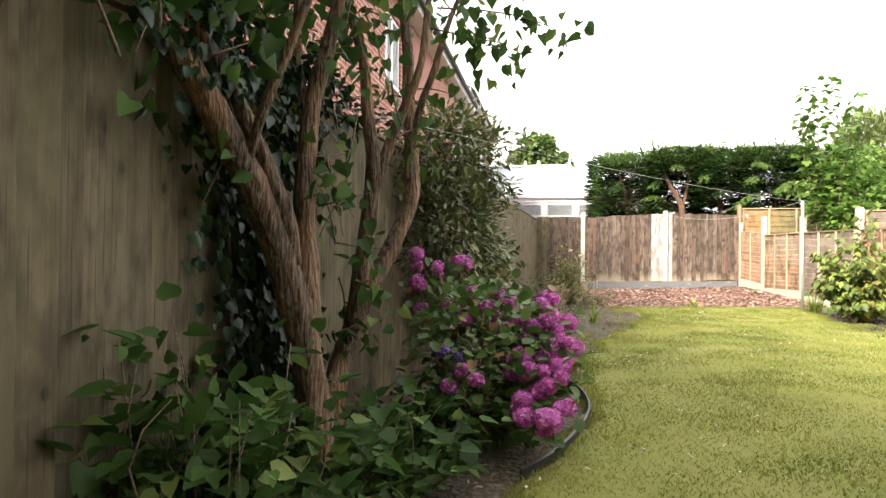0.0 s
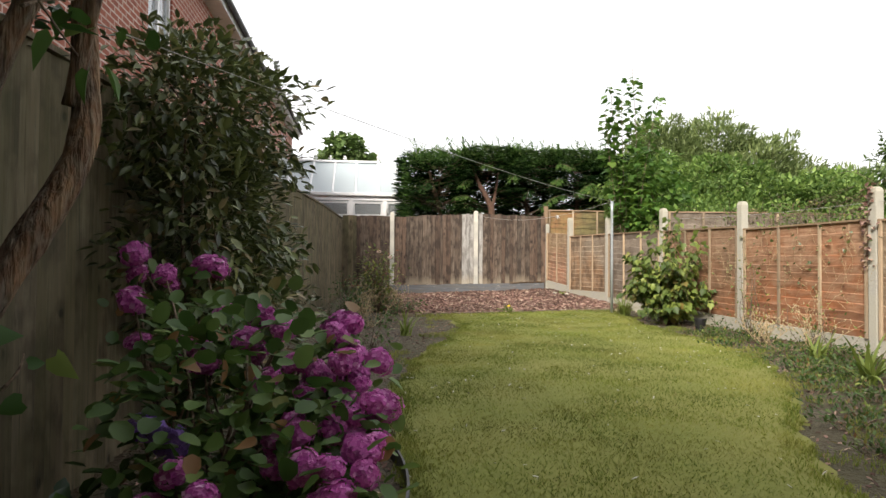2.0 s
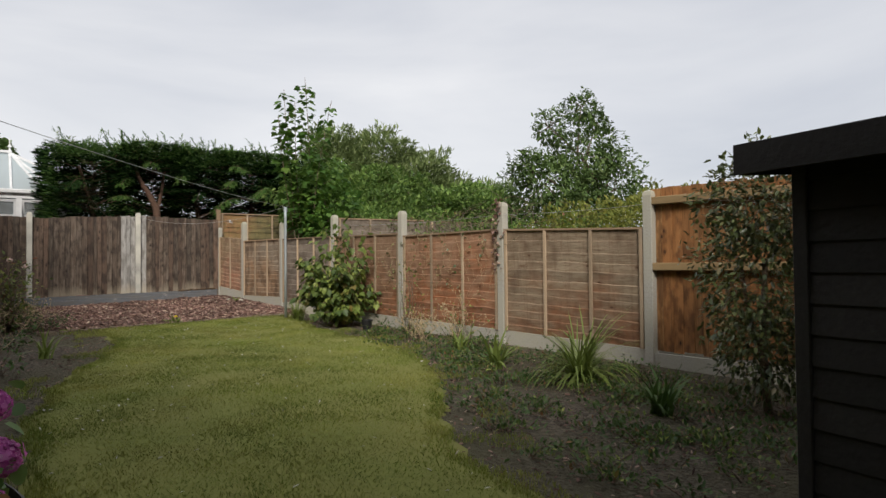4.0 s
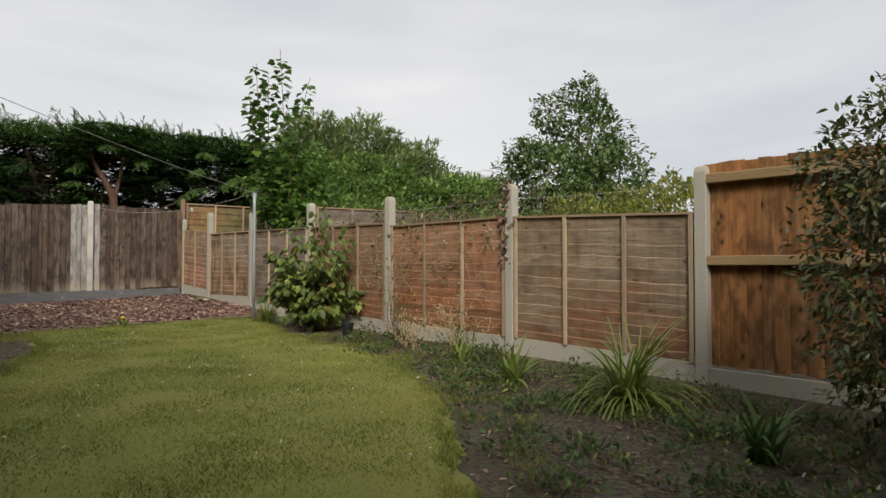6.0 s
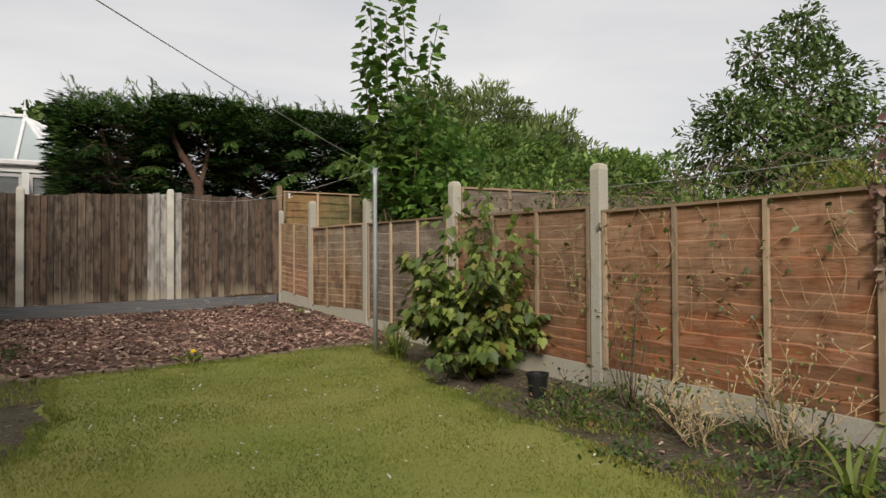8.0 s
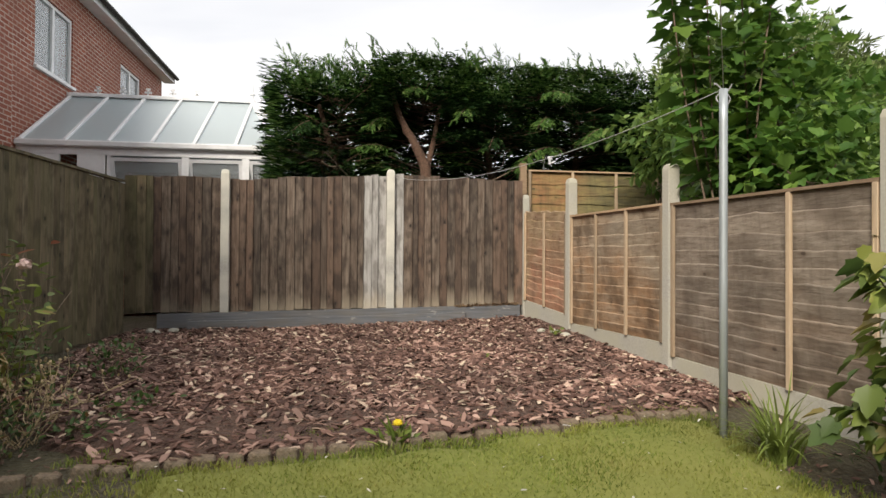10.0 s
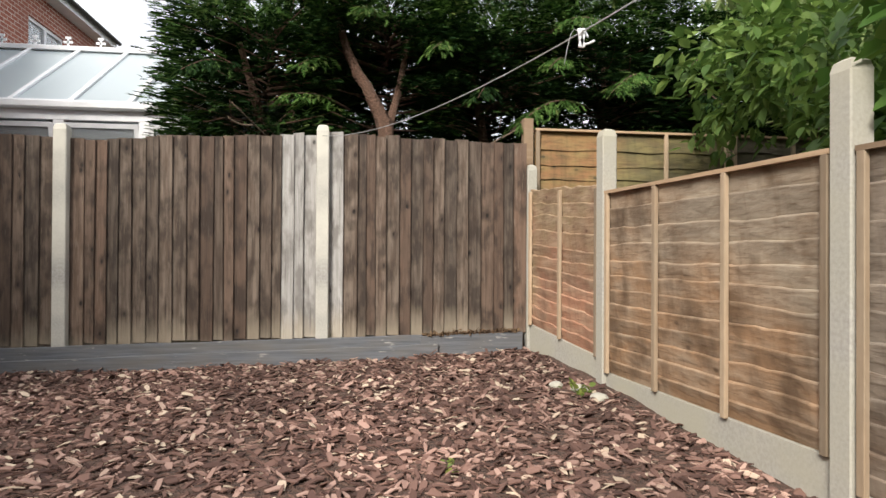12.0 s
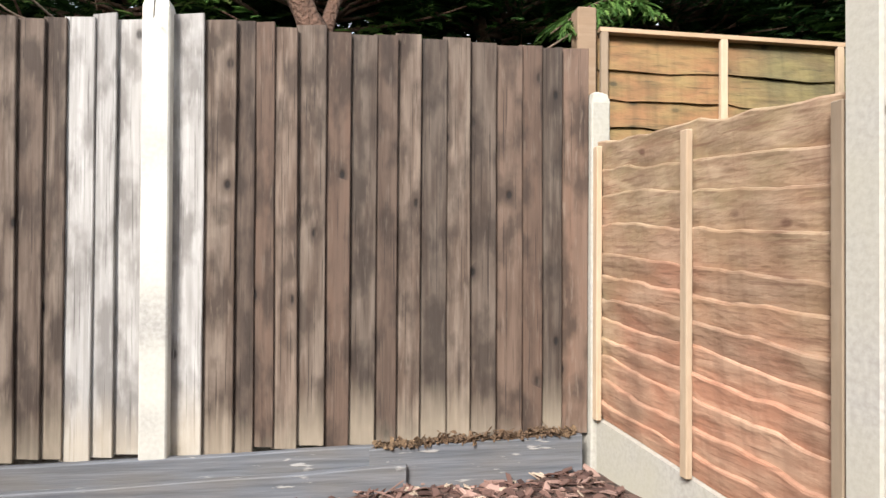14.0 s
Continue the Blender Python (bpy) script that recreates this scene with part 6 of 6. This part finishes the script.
for x, y, h, n, lab in ((-0.95, 9.9, 0.5, 220, "a"), (-0.95, 10.8, 0.6, 260, "a"), (-0.42, 12.5, 0.32, 160, "a"), (-0.85, 12.1, 0.45, 200, "a"), (-0.35, 10.7, 0.35, 160, "a"), (0.0, 11.55, 0.12, 110, "a"), (-1.15, 11.7, 0.6, 200, "a"), (-0.6, 9.2, 0.25, 90, "a"), (-0.15, 11.1, 0.25, 110, "a"), (-0.9, 11.2, 0.4, 120, "a"), (-1.1, 8.2, 0.5, 130, "a"), (-0.75, 7.2, 0.35, 110, "a")):
    leafy_plant("weed", x, y, 0.28, 0.28, h, n, "oval", 0.05, M_HYD, "straggly leafy weed in the border by the fence", up=0.2, group="border weeds")
for x, y, h, n in ((3.75, 5.9, 0.2, 90), (3.35, 6.4, 0.12, 80), (3.65, 7.25, 0.5, 130), (4.0, 6.55, 0.45, 90), (3.3, 7.7, 0.2, 90), (2.7, 4.4, 0.1, 90), (2.95, 5.6, 0.1, 70), (3.7, 4.9, 0.15, 100), (3.0, 6.9, 0.1, 90),
                   (2.3, 3.6, 0.1, 80), (3.85, 3.9, 0.2, 110), (3.2, 3.4, 0.15, 100), (3.6, 8.0, 0.25, 90), (3.86, 7.75, 0.95, 150), (3.9, 6.75, 0.5, 110), (2.6, 2.4, 0.12, 90), (3.55, 9.9, 0.25, 80)):
    leafy_plant("bed_weed", x, y, 0.26, 0.3, h, n, "oval", 0.042, M_BUSH if h > 0.3 else M_HYD, "low green weed in the fence border", up=0.6, group="fence border weeds")


for _ in range(230):
    x, y = rs.uniform(1.6, 4.1), rs.uniform(2.0, 8.3)
    if rim_distance(x, y, LAWN) < -0.12 and x < 4.45 - 0.11 * (y - 4):
        leafy_plant("ground_weed", x, y, 0.22, 0.22, rs.uniform(0.04, 0.10), 60, "oval", 0.036, M_HYD if rs.random() < 0.6 else M_BUSH, "low patch of weeds in the bare soil", up=0.8, group="ground weeds")


def dry_plant(x, y, h, label, rise=9):
    t = empty("dry_plant", pose(x, y, ground_z(x, y)), label, "plant", "dead plants")
    parts = []
    for _ in range(rise):
        e = np.array([rs.normal(0, 0.22), rs.normal(0, 0.22), h * rs.uniform(0.5, 1.0)])
        path = curve((rs.normal(0, 0.03), rs.normal(0, 0.03), 0), e, rs, 0.1, 8)
        parts.append(tube(path, np.linspace(0.0034, 0.0015, 8), 4))
        for k in range(6):
            p = path[rs.randint(3, 8)]
            q = p + np.array([rs.normal(0, 0.06), rs.normal(0, 0.06), rs.uniform(0.02, 0.10)])
            parts.append(tube(curve(p, q, rs, 0.1, 4), np.linspace(0.003, 0.0012, 4), 3))
            parts.append(tube([q, q + np.array([0, 0, 0.012]), q + np.array([0, 0, 0.02])], [0.003, 0.008, 0.004], 5))
    tagged(put("stalk", mesh_of("stalk", *joined(parts), M_DRY), t), kind="stuff")


dry_plant(3.82, 6.65, 0.62, "dead straw-coloured stalks with seed heads by the fence", 12)
dry_plant(3.55, 6.95, 0.35, "low tangle of dead straw-coloured stalks", 14)
dry_plant(-0.75, 9.0, 0.4, "dead brown stalks in the border")
dry_plant(-0.8, 10.4, 0.5, "dead brown stalks beside the rose")
dry_plant(-0.35, 10.95, 0.45, "dead brown stalks in front of the rose", 14)


def creeper(a, b, z0, z1, n, label):
    t = empty("creeper", pose(0, 0, 0), label, "climbing plant", "dying creepers")
    parts, P, D = [], [], []
    for _ in range(n):
        u, v = rs.random(), rs.random()
        x, y = a[0] + (b[0] - a[0]) * u - 0.055, a[1] + (b[1] - a[1]) * u
        z = z0 + (z1 - z0) * v
        e = (x + rs.uniform(-0.02, 0.0), y + rs.normal(0, 0.2), z + rs.uniform(0.05, 0.4))
        if e[2] > z1 + 0.05:
            continue
        path = curve((x, y, z), e, rs, 0.15, 6)
        parts.append(tube(path, [0.0013] * 6, 3))
        if rs.random() < 0.5:
            P += [path[k] for k in (2, 4, 5)]
            D += list(rs.normal(0, 1, (3, 3)) + np.array([-1, 0, -0.3]))
    tagged(put("stem", mesh_of("stem", *joined(parts), M_DRY), t), kind="stuff")
    scatter("leaves", "heart", P, D, rs.uniform(0.02, 0.045, len(P)), M_HOLLY, t, rs)


creeper(POSTS[4][:2], POSTS[3][:2], 0.5, 1.42, 120, "thin dying creeper with curled leaves over the orange panel")
creeper(POSTS[5][:2], POSTS[4][:2], 0.5, 1.45, 90, "dying creeper with pale curled leaves over the panel")
t = empty("ivy_spray", pose(0, 0, 0), "brown curled ivy trailing down a concrete post", "climbing plant")
zz = rs.uniform(0.95, 1.8, 90)
scatter("leaves", "heart", np.c_[4.245 + rs.normal(0, 0.02, 90), 6.35 + rs.normal(0, 0.05, 90), zz], rs.normal(0, 1, (90, 3)) + np.array([-0.5, 0, -0.6]), rs.uniform(0.03, 0.055, 90), M_CHIP, t, rs)

def bramble():
    """Bare arching twigs tangled along the top of the fence, with a few leaves left on."""
    t = empty("bramble", pose(0, 0, 0), "tangle of bare brown bramble twigs over the top of the fence", "shrub")
    parts, P, D = [], [], []
    for _ in range(150):
        y = rs.uniform(6.5, 9.9)
        x = 4.95 - 0.105 * (y - 4.32) + rs.uniform(-0.05, 0.6)
        a = np.array([x, y, rs.uniform(1.35, 1.66)])
        e = a + np.array([rs.normal(0, 0.2), rs.normal(0, 0.45), rs.uniform(0.02, 0.28)])
        path = curve(a, e, rs, 0.22, 8)
        parts.append(tube(path, np.linspace(0.004, 0.0015, 8), 4))
        if rs.random() < 0.6:
            P += [path[k] for k in (3, 5, 7)]
            D += list(rs.normal(0, 1, (3, 3)))
    tagged(put("twig", mesh_of("twig", *joined(parts), M_TWIG, True), t), kind="stuff")
    scatter("leaves", "oval", P, D, rs.uniform(0.025, 0.06, len(P)), M_ROSE, t, rs)
    put("root_stem", mesh_of("root_stem", *tube(curve((4.9, 8.0, 0.0), (4.8, 8.0, 1.6), rs, 0.05, 8), np.linspace(0.015, 0.006, 8), 6), M_TWIG, True), t)


bramble()

# a plant pot by the bush
bm = bmesh.new()
prof = [(0.055, 0.0), (0.075, 0.15), (0.082, 0.15), (0.082, 0.17), (0.070, 0.17), (0.066, 0.13)]
rings = []
for r, z in prof:
    rings.append([bm.verts.new((r * math.cos(2 * math.pi * i / 20), r * math.sin(2 * math.pi * i / 20), z)) for i in range(20)])
for a, b in zip(rings, rings[1:]):
    for i in range(20):
        bm.faces.new((a[i], a[(i + 1) % 20], b[(i + 1) % 20], b[i]))
bm.faces.new(rings[0][::-1])
bm.faces.new(rings[-1])
me = bpy.data.meshes.new("plant_pot")
bm.to_mesh(me)
bm.free()
me.materials.append(M_PLASTIC)
tagged(put("plant_pot", me, None, pose(3.5, 8.3, ground_z(3.5, 8.3))), "black plastic plant pot on the soil by the fence", "plant pot")

# washing lines, a peg, a wire
def cable(name, a, b, r, sag, mat, label, category="washing line"):
    path = [np.array(a) + (np.array(b) - np.array(a)) * u - np.array([0, 0, sag * 4 * u * (1 - u)]) for u in np.linspace(0, 1, 25)]
    return tagged(put(name, mesh_of(name, *tube(path, [r] * 25, 6), mat, True)), label, category)


cable("washing_line", (3.21, 10.6, 2.0), (1.80, 15.50, 2.10), 0.0024, 0.20, M_LINE, "thin washing line from the metal post to the far fence post")
cable("washing_line", (3.21, 10.6, 2.0), (-3.5, 0.0, 1.86), 0.0022, 0.12, M_LINE, "thin washing line from the metal post to the house")
cable("wire", (4.30, 6.31, 1.62), (4.52, 4.32, 1.60), 0.002, 0.02, M_LINE, "thin wire between two fence posts", "wire")
cable("wire", (4.30, 6.31, 1.62), (3.96, 10.3, 1.70), 0.002, 0.04, M_LINE, "thin wire between two fence posts", "wire")
pu = (12.16 - 10.6) / 4.9
peg = empty("clothes_peg", pose(3.21 - 1.41 * pu, 12.16, 2.0 + 0.1 * pu - 0.8 * pu * (1 - pu)), "white knotted loop and clothes peg hanging on the washing line", "clothes peg")
for s in (-1, 1):
    put("leg", bevelled("leg", -0.007, 0.007, -0.005, 0.005, -0.05, 0.012, M_WHITE, 0.002), peg, pose(0.006 * s, 0, 0, 0, 12 * s, 0))
loop = [(0.02 * math.cos(a) + 0.004 * a, 0.012 * math.sin(2 * a), 0.022 * math.sin(a) - 0.014) for a in np.linspace(0, 5.6, 16)]
put("loop", mesh_of("loop", *tube(loop, [0.004] * 16, 6), M_WHITE, True), peg)
put("tail", mesh_of("tail", *tube(curve((0, 0, -0.02), (-0.05, 0.02, -0.10), rs, 0.3, 6), [0.0015] * 6, 4), M_LINE, True), peg)
knot = [tube(curve((3.21, 10.6, 1.99), (3.21 + dx, 10.6 + dy, 1.99 + dz), rs, 0.3, 5), [0.004] * 5, 4) for dx, dy, dz in ((0.05, 0, 0.04), (-0.05, 0, 0.03), (0.02, 0.02, -0.08), (-0.03, 0, -0.06))]
tagged(put("line_knot", mesh_of("line_knot", *joined(knot), M_LINE)), "knotted loose end of washing line on the metal post", "rope")

# broken branch, dead brush and a stone heap near the bark bed's corner
for i, (x, y, z, s) in enumerate(((3.45, 14.1, 0.0, 0.06), (3.35, 14.25, 0, 0.045), (3.5, 13.9, 0, 0.05), (-0.9, 15.2, 0, 0.08), (-0.7, 15.3, 0, 0.06))):
    bm = bmesh.new()
    bmesh.ops.create_icosphere(bm, subdivisions=2, radius=s)
    for v in bm.verts:
        v.co *= 1 + 0.5 * noise.noise(v.co * 12 + Vector((i * 7, 0, 0)))
        v.co.z *= 0.6
    me = bpy.data.meshes.new("stone")
    bm.to_mesh(me)
    bm.free()
    me.materials.append(M_CONC)
    tagged(put("stone", me, None, pose(x, y, ground_z(x, y) + 0.05)), "rough grey stone on the bark bed", "stone", "stones")
leafy_plant("bark_weed", 3.42, 14.05, 0.09, 0.09, 0.10, 26, "round", 0.04, M_BLADE, "small green weed at the foot of a concrete post", group="bark bed weeds")
leafy_plant("bark_weed", 2.45, 12.95, 0.07, 0.07, 0.05, 18, "round", 0.035, M_BLADE, "small green weed growing through the bark", group="bark bed weeds")
leafy_plant("dandelion", 1.50, 10.68, 0.1, 0.1, 0.08, 30, "long", 0.09, M_BLADE, "dandelion with one yellow flower at the lawn's end")
put("flower", petals_ball(M_YEL_PETAL), bpy.data.objects["dandelion"], pose(0, 0, 0.13) @ Matrix.Diagonal((0.5, 0.5, 0.35, 1)), "yellow flower")


def bough(a, e, bright):
    """A conifer bough: a drooping limb with flat fans of twigs to both sides."""
    t = empty("conifer_bough", pose(*a), "feathery low bough of the conifer hedge over the fence" if bright else "dark drooping bough of the conifer hedge", "conifer", "conifer boughs")
    a, e = np.array(a), np.array(e)
    way = e - a
    L = np.linalg.norm(way)
    side = np.cross(way / L, (0, 0, 1))
    path = [way * u + np.array([0, 0, 0.10 * L * math.sin(math.pi * u)]) for u in np.linspace(0, 1, 12)]
    put("branch", mesh_of("branch", *tube(path, np.linspace(0.015, 0.003, 12), 6, 0.3), M_HEDGE_BARK, True), t)
    P, D = [], []
    for k in range(int(34 * L)):
        u = rs.uniform(0.25, 1.0)
        root = path[min(int(u * 11), 10)]
        d = side * rs.choice([-1, 1]) * rs.uniform(0.5, 1.1) + way / L * rs.uniform(0.5, 1.2) + np.array([0, 0, -rs.uniform(0.0, 0.35)])
        d /= np.linalg.norm(d)
        reach = rs.uniform(0.10, 0.30) * (1.25 - 0.7 * u)
        for q in range(7):
            v = q / 6
            P.append(root + d * reach * v + rs.normal(0, 0.008, 3) - np.array([0, 0, 0.05 * v * v]))
            D.append(d + rs.normal(0, 0.35, 3) * np.array([1, 1, 0.35]) - np.array([0, 0, 0.2 * v]))
    scatter("foliage", "spray", P, D, rs.uniform(0.05, 0.10, len(P)), M_CONIFER_TIP if bright else M_CONIFER, t, rs, 0.1, 0.3, 0.5)


for a, e, bright in (((4.6, 17.0, 2.75), (3.42, 15.82, 2.24), 1), ((5.4, 17.0, 3.0), (4.35, 15.8, 2.62), 1), ((4.5, 17.2, 3.2), (3.86, 16.1, 2.90), 1), ((1.9, 17.0, 3.1), (1.55, 16.2, 2.86), 1), ((3.2, 17.1, 3.3), (2.75, 16.0, 3.0), 1),
                     ((6.3, 17.2, 3.2), (5.2, 15.95, 2.95), 1), ((2.0, 16.8, 2.6), (1.35, 16.15, 2.55), 1), ((5.9, 17.3, 2.9), (5.6, 16.0, 2.55), 0), ((3.6, 17.3, 2.9), (3.2, 16.2, 2.62), 0), ((0.9, 17.0, 3.0), (0.55, 16.1, 2.75), 0),
                     ((4.1, 17.0, 3.5), (4.3, 15.9, 3.3), 1), ((2.4, 17.0, 3.4), (2.1, 15.9, 3.3), 1), ((6.6, 17.0, 2.9), (6.4, 15.9, 2.6), 0), ((5.0, 17.1, 2.9), (4.8, 16.1, 2.75), 0)):
    bough(a, e, bright)
for a, b in (((1.35, 16.6, 2.15), (0.98, 16.1, 2.48)), ((1.15, 16.35, 2.33), (0.93, 16.2, 2.37)), ((3.3, 16.5, 2.2), (3.75, 16.2, 2.45))):
    tagged(put("dead_twig", mesh_of("dead_twig", *tube(curve(a, b, rs, 0.05, 6), np.linspace(0.011, 0.004, 6), 6), M_TWIG, True)), "bare grey dead twig sticking out of the hedge", "twig", "dead twigs")


# ---- pieces of the ground: brick edging, bark, turf, litter ----
edging = empty("brick_edging", pose(0, 0, 0), "row of small worn bricks between lawn and bark bed", "edging")
brick_mesh = bevelled("brick", -0.05, 0.05, -0.035, 0.035, -0.06, 0.045, M_EDGE_BRICK, 0.008)
x = -0.25
while x < 3.4:
    y = 10.40 + 0.2 * x + rng.uniform(-0.02, 0.02)
    put("brick", brick_mesh, edging, pose(x, y, ground_z(x, y) + rng.uniform(-0.01, 0.012), rng.uniform(-8, 8), rng.uniform(-6, 6), rng.uniform(-10, 10)))
    x += rng.uniform(0.11, 0.14)


def chips(name, n, spots, mat, size, label, flat=0.25, parent=None):
    """Many thin uneven flakes lying at all angles, in one mesh."""
    P = np.array(spots[:n])
    n = len(P)
    corner = np.array([(-1, -0.45, 0), (-0.3, -0.55, 0.1), (1, -0.3, 0), (0.8, 0.4, 0), (-0.2, 0.55, 0.15), (-0.9, 0.4, 0)])
    a, tilt = rs.uniform(0, 6.28, n), rs.normal(0, flat, (n, 2))
    s = size * rs.uniform(0.4, 1.3, n)
    c = corner[None] * np.c_[s, s * rs.uniform(0.4, 0.9, n), s][:, None, :] * (1 + rs.normal(0, 0.12, (n, 6, 3)))
    xy = np.stack([c[..., 0] * np.cos(a)[:, None] - c[..., 1] * np.sin(a)[:, None], c[..., 0] * np.sin(a)[:, None] + c[..., 1] * np.cos(a)[:, None]], -1)
    z = c[..., 2] + xy[..., 0] * tilt[:, :1] + xy[..., 1] * tilt[:, 1:]
    top = np.concatenate([xy, z[..., None]], -1) + P[:, None]
    V = np.concatenate([top, top - np.array([0, 0, size * 0.16])], 1).reshape(-1, 3)
    base = (np.arange(n) * 12)[:, None]
    hexa = base + np.arange(6)[None]
    sides = np.concatenate([base + np.array([[i, i + 6, (i + 1) % 6 + 6, (i + 1) % 6]]) for i in range(6)], 0)
    me = bpy.data.meshes.new(name)
    me.from_pydata(V.tolist(), [], hexa.tolist() + sides.tolist())
    me.materials.append(mat)
    return tagged(put(name, me, parent), label, "", "", "stuff")


spots = []
while len(spots) < 19000:
    x, y = rs.uniform(-1.2, 3.95), rs.uniform(10.35, 15.6)
    if rim_distance(x, y, BARK) > -0.08 * rs.random() and x < 3.96 - 0.09 * (y - 10.3) and rs.random() < 0.45 + 0.55 * (y > 11.3):
        spots.append((x, y, ground_z(x, y) + 0.035 + rs.uniform(0, 0.022) + 0.02 * noise.noise((x * 3, y * 3, 0.315))))
tagged(chips("bark_chippings", 19000, spots, M_CHIP, 0.034, "reddish-brown bark chippings", 0.3), category="bark chippings")

spots = [(rs.uniform(2.62, 3.43), NY - 0.062 + rs.normal(0, 0.012), 0.0) for _ in range(420)]
spots = [(x, y, 0.482 + 0.03 * (x - 2.6) + abs(rs.normal(0, 0.010)) * (0.4 + abs(noise.noise((x * 5, 0, 0))) * 3)) for x, y, _ in spots]
tagged(chips("filler_crumbs", 420, spots, M_FILLER, 0.018, "crumbling brown filler along the top of the grey board", 0.6), category="rubble")
spots = []
while len(spots) < 5200:
    x, y = rs.uniform(-1.9, 4.3), rs.uniform(0.0, 11.6)
    if rim_distance(x, y, LAWN) < 0.02 and side_x(y) + 0.05 < x < 4.6 - 0.09 * (y - 4):
        spots.append((x, y, ground_z(x, y) + 0.006))
tagged(chips("soil_litter", 5200, spots, M_CHIP, 0.016, "small stones and dead leaves on the soil", 0.3), category="leaf litter")
spots = []
while len(spots) < 420:
    x, y = rs.uniform(-1.3, 3.2), rs.uniform(-1.0, 11.5)
    if inside(x, y, LAWN):
        spots.append((x, y, ground_z(x, y) + 0.062))
tagged(chips("fallen_petals", 420, spots, M_CONC_PALE, 0.011, "small pale fallen leaves on the lawn", 0.3), category="leaf litter")


def turf(name, n, x0, x1, y0, y1, height, label, margin=0.0, patchy=0.0):
    """Grass blades, each one bent triangle strip."""
    X, Y = rs.uniform(x0, x1, n), rs.uniform(y0, y1, n)
    R = rim_distances(X, Y, LAWN)
    ok = np.array([q > margin + (0.10 * noise.noise((x * 4, y * 4, 1)) if q < 0.3 else 0) for x, y, q in zip(X, Y, R)])
    if patchy:
        ok |= np.array([-0.45 < q < 0.1 and noise.noise((x * 2.2, y * 2.2, 8)) > patchy and rs.random() < 0.35 for x, y, q in zip(X, Y, R)])
    X, Y = X[ok], Y[ok]
    n = len(X)
    Z = np.array([ground_z(x, y) for x, y in zip(X, Y)]) + 0.018
    tone = np.array([noise.noise((x * 1.3, y * 1.3, 4)) for x, y in zip(X, Y)])
    a, h, w = rs.uniform(0, 6.28, n), height * rs.uniform(0.5, 1.2, n) * (1 + 0.15 * tone), rs.uniform(0.0018, 0.0035, n)
    lx, ly = rs.normal(0, 0.5, n) * h, rs.normal(0, 0.5, n) * h
    B = np.c_[X, Y, Z]
    s = np.c_[np.cos(a) * w, np.sin(a) * w, np.zeros(n)]
    mid = B + np.c_[lx * 0.35, ly * 0.35, h * 0.6]
    tip = B + np.c_[lx, ly, h]
    V = np.stack([B - s, B + s, mid + s * 0.8, mid - s * 0.8, tip], 1).reshape(-1, 3)
    me = bpy.data.meshes.new(name)
    k = np.arange(n) * 5
    me.vertices.add(5 * n)
    me.vertices.foreach_set("co", V.astype(np.float32).ravel())
    loops = np.stack([k, k + 1, k + 2, k + 3, k + 3, k + 2, k + 4], 1).ravel()
    me.loops.add(len(loops))
    me.loops.foreach_set("vertex_index", loops.astype(np.int32))
    me.polygons.add(2 * n)
    me.polygons.foreach_set("loop_start", (np.repeat(np.arange(n) * 7, 2) + np.tile([0, 4], n)).astype(np.int32))
    me.polygons.foreach_set("loop_total", np.tile([4, 3], n).astype(np.int32))
    me.update(calc_edges=True)
    me.materials.append(M_GRASS)
    return tagged(put(name, me), label, "grass", "", "stuff")


turf("grass", 430000, -1.5, 3.4, 0.6, 11.75, 0.03, "short mown green grass with dry yellow patches", -0.02, 0.1)
turf("grass", 26000, -1.5, 1.3, -2.0, 0.6, 0.04, "short mown green grass near the house", 0.0)
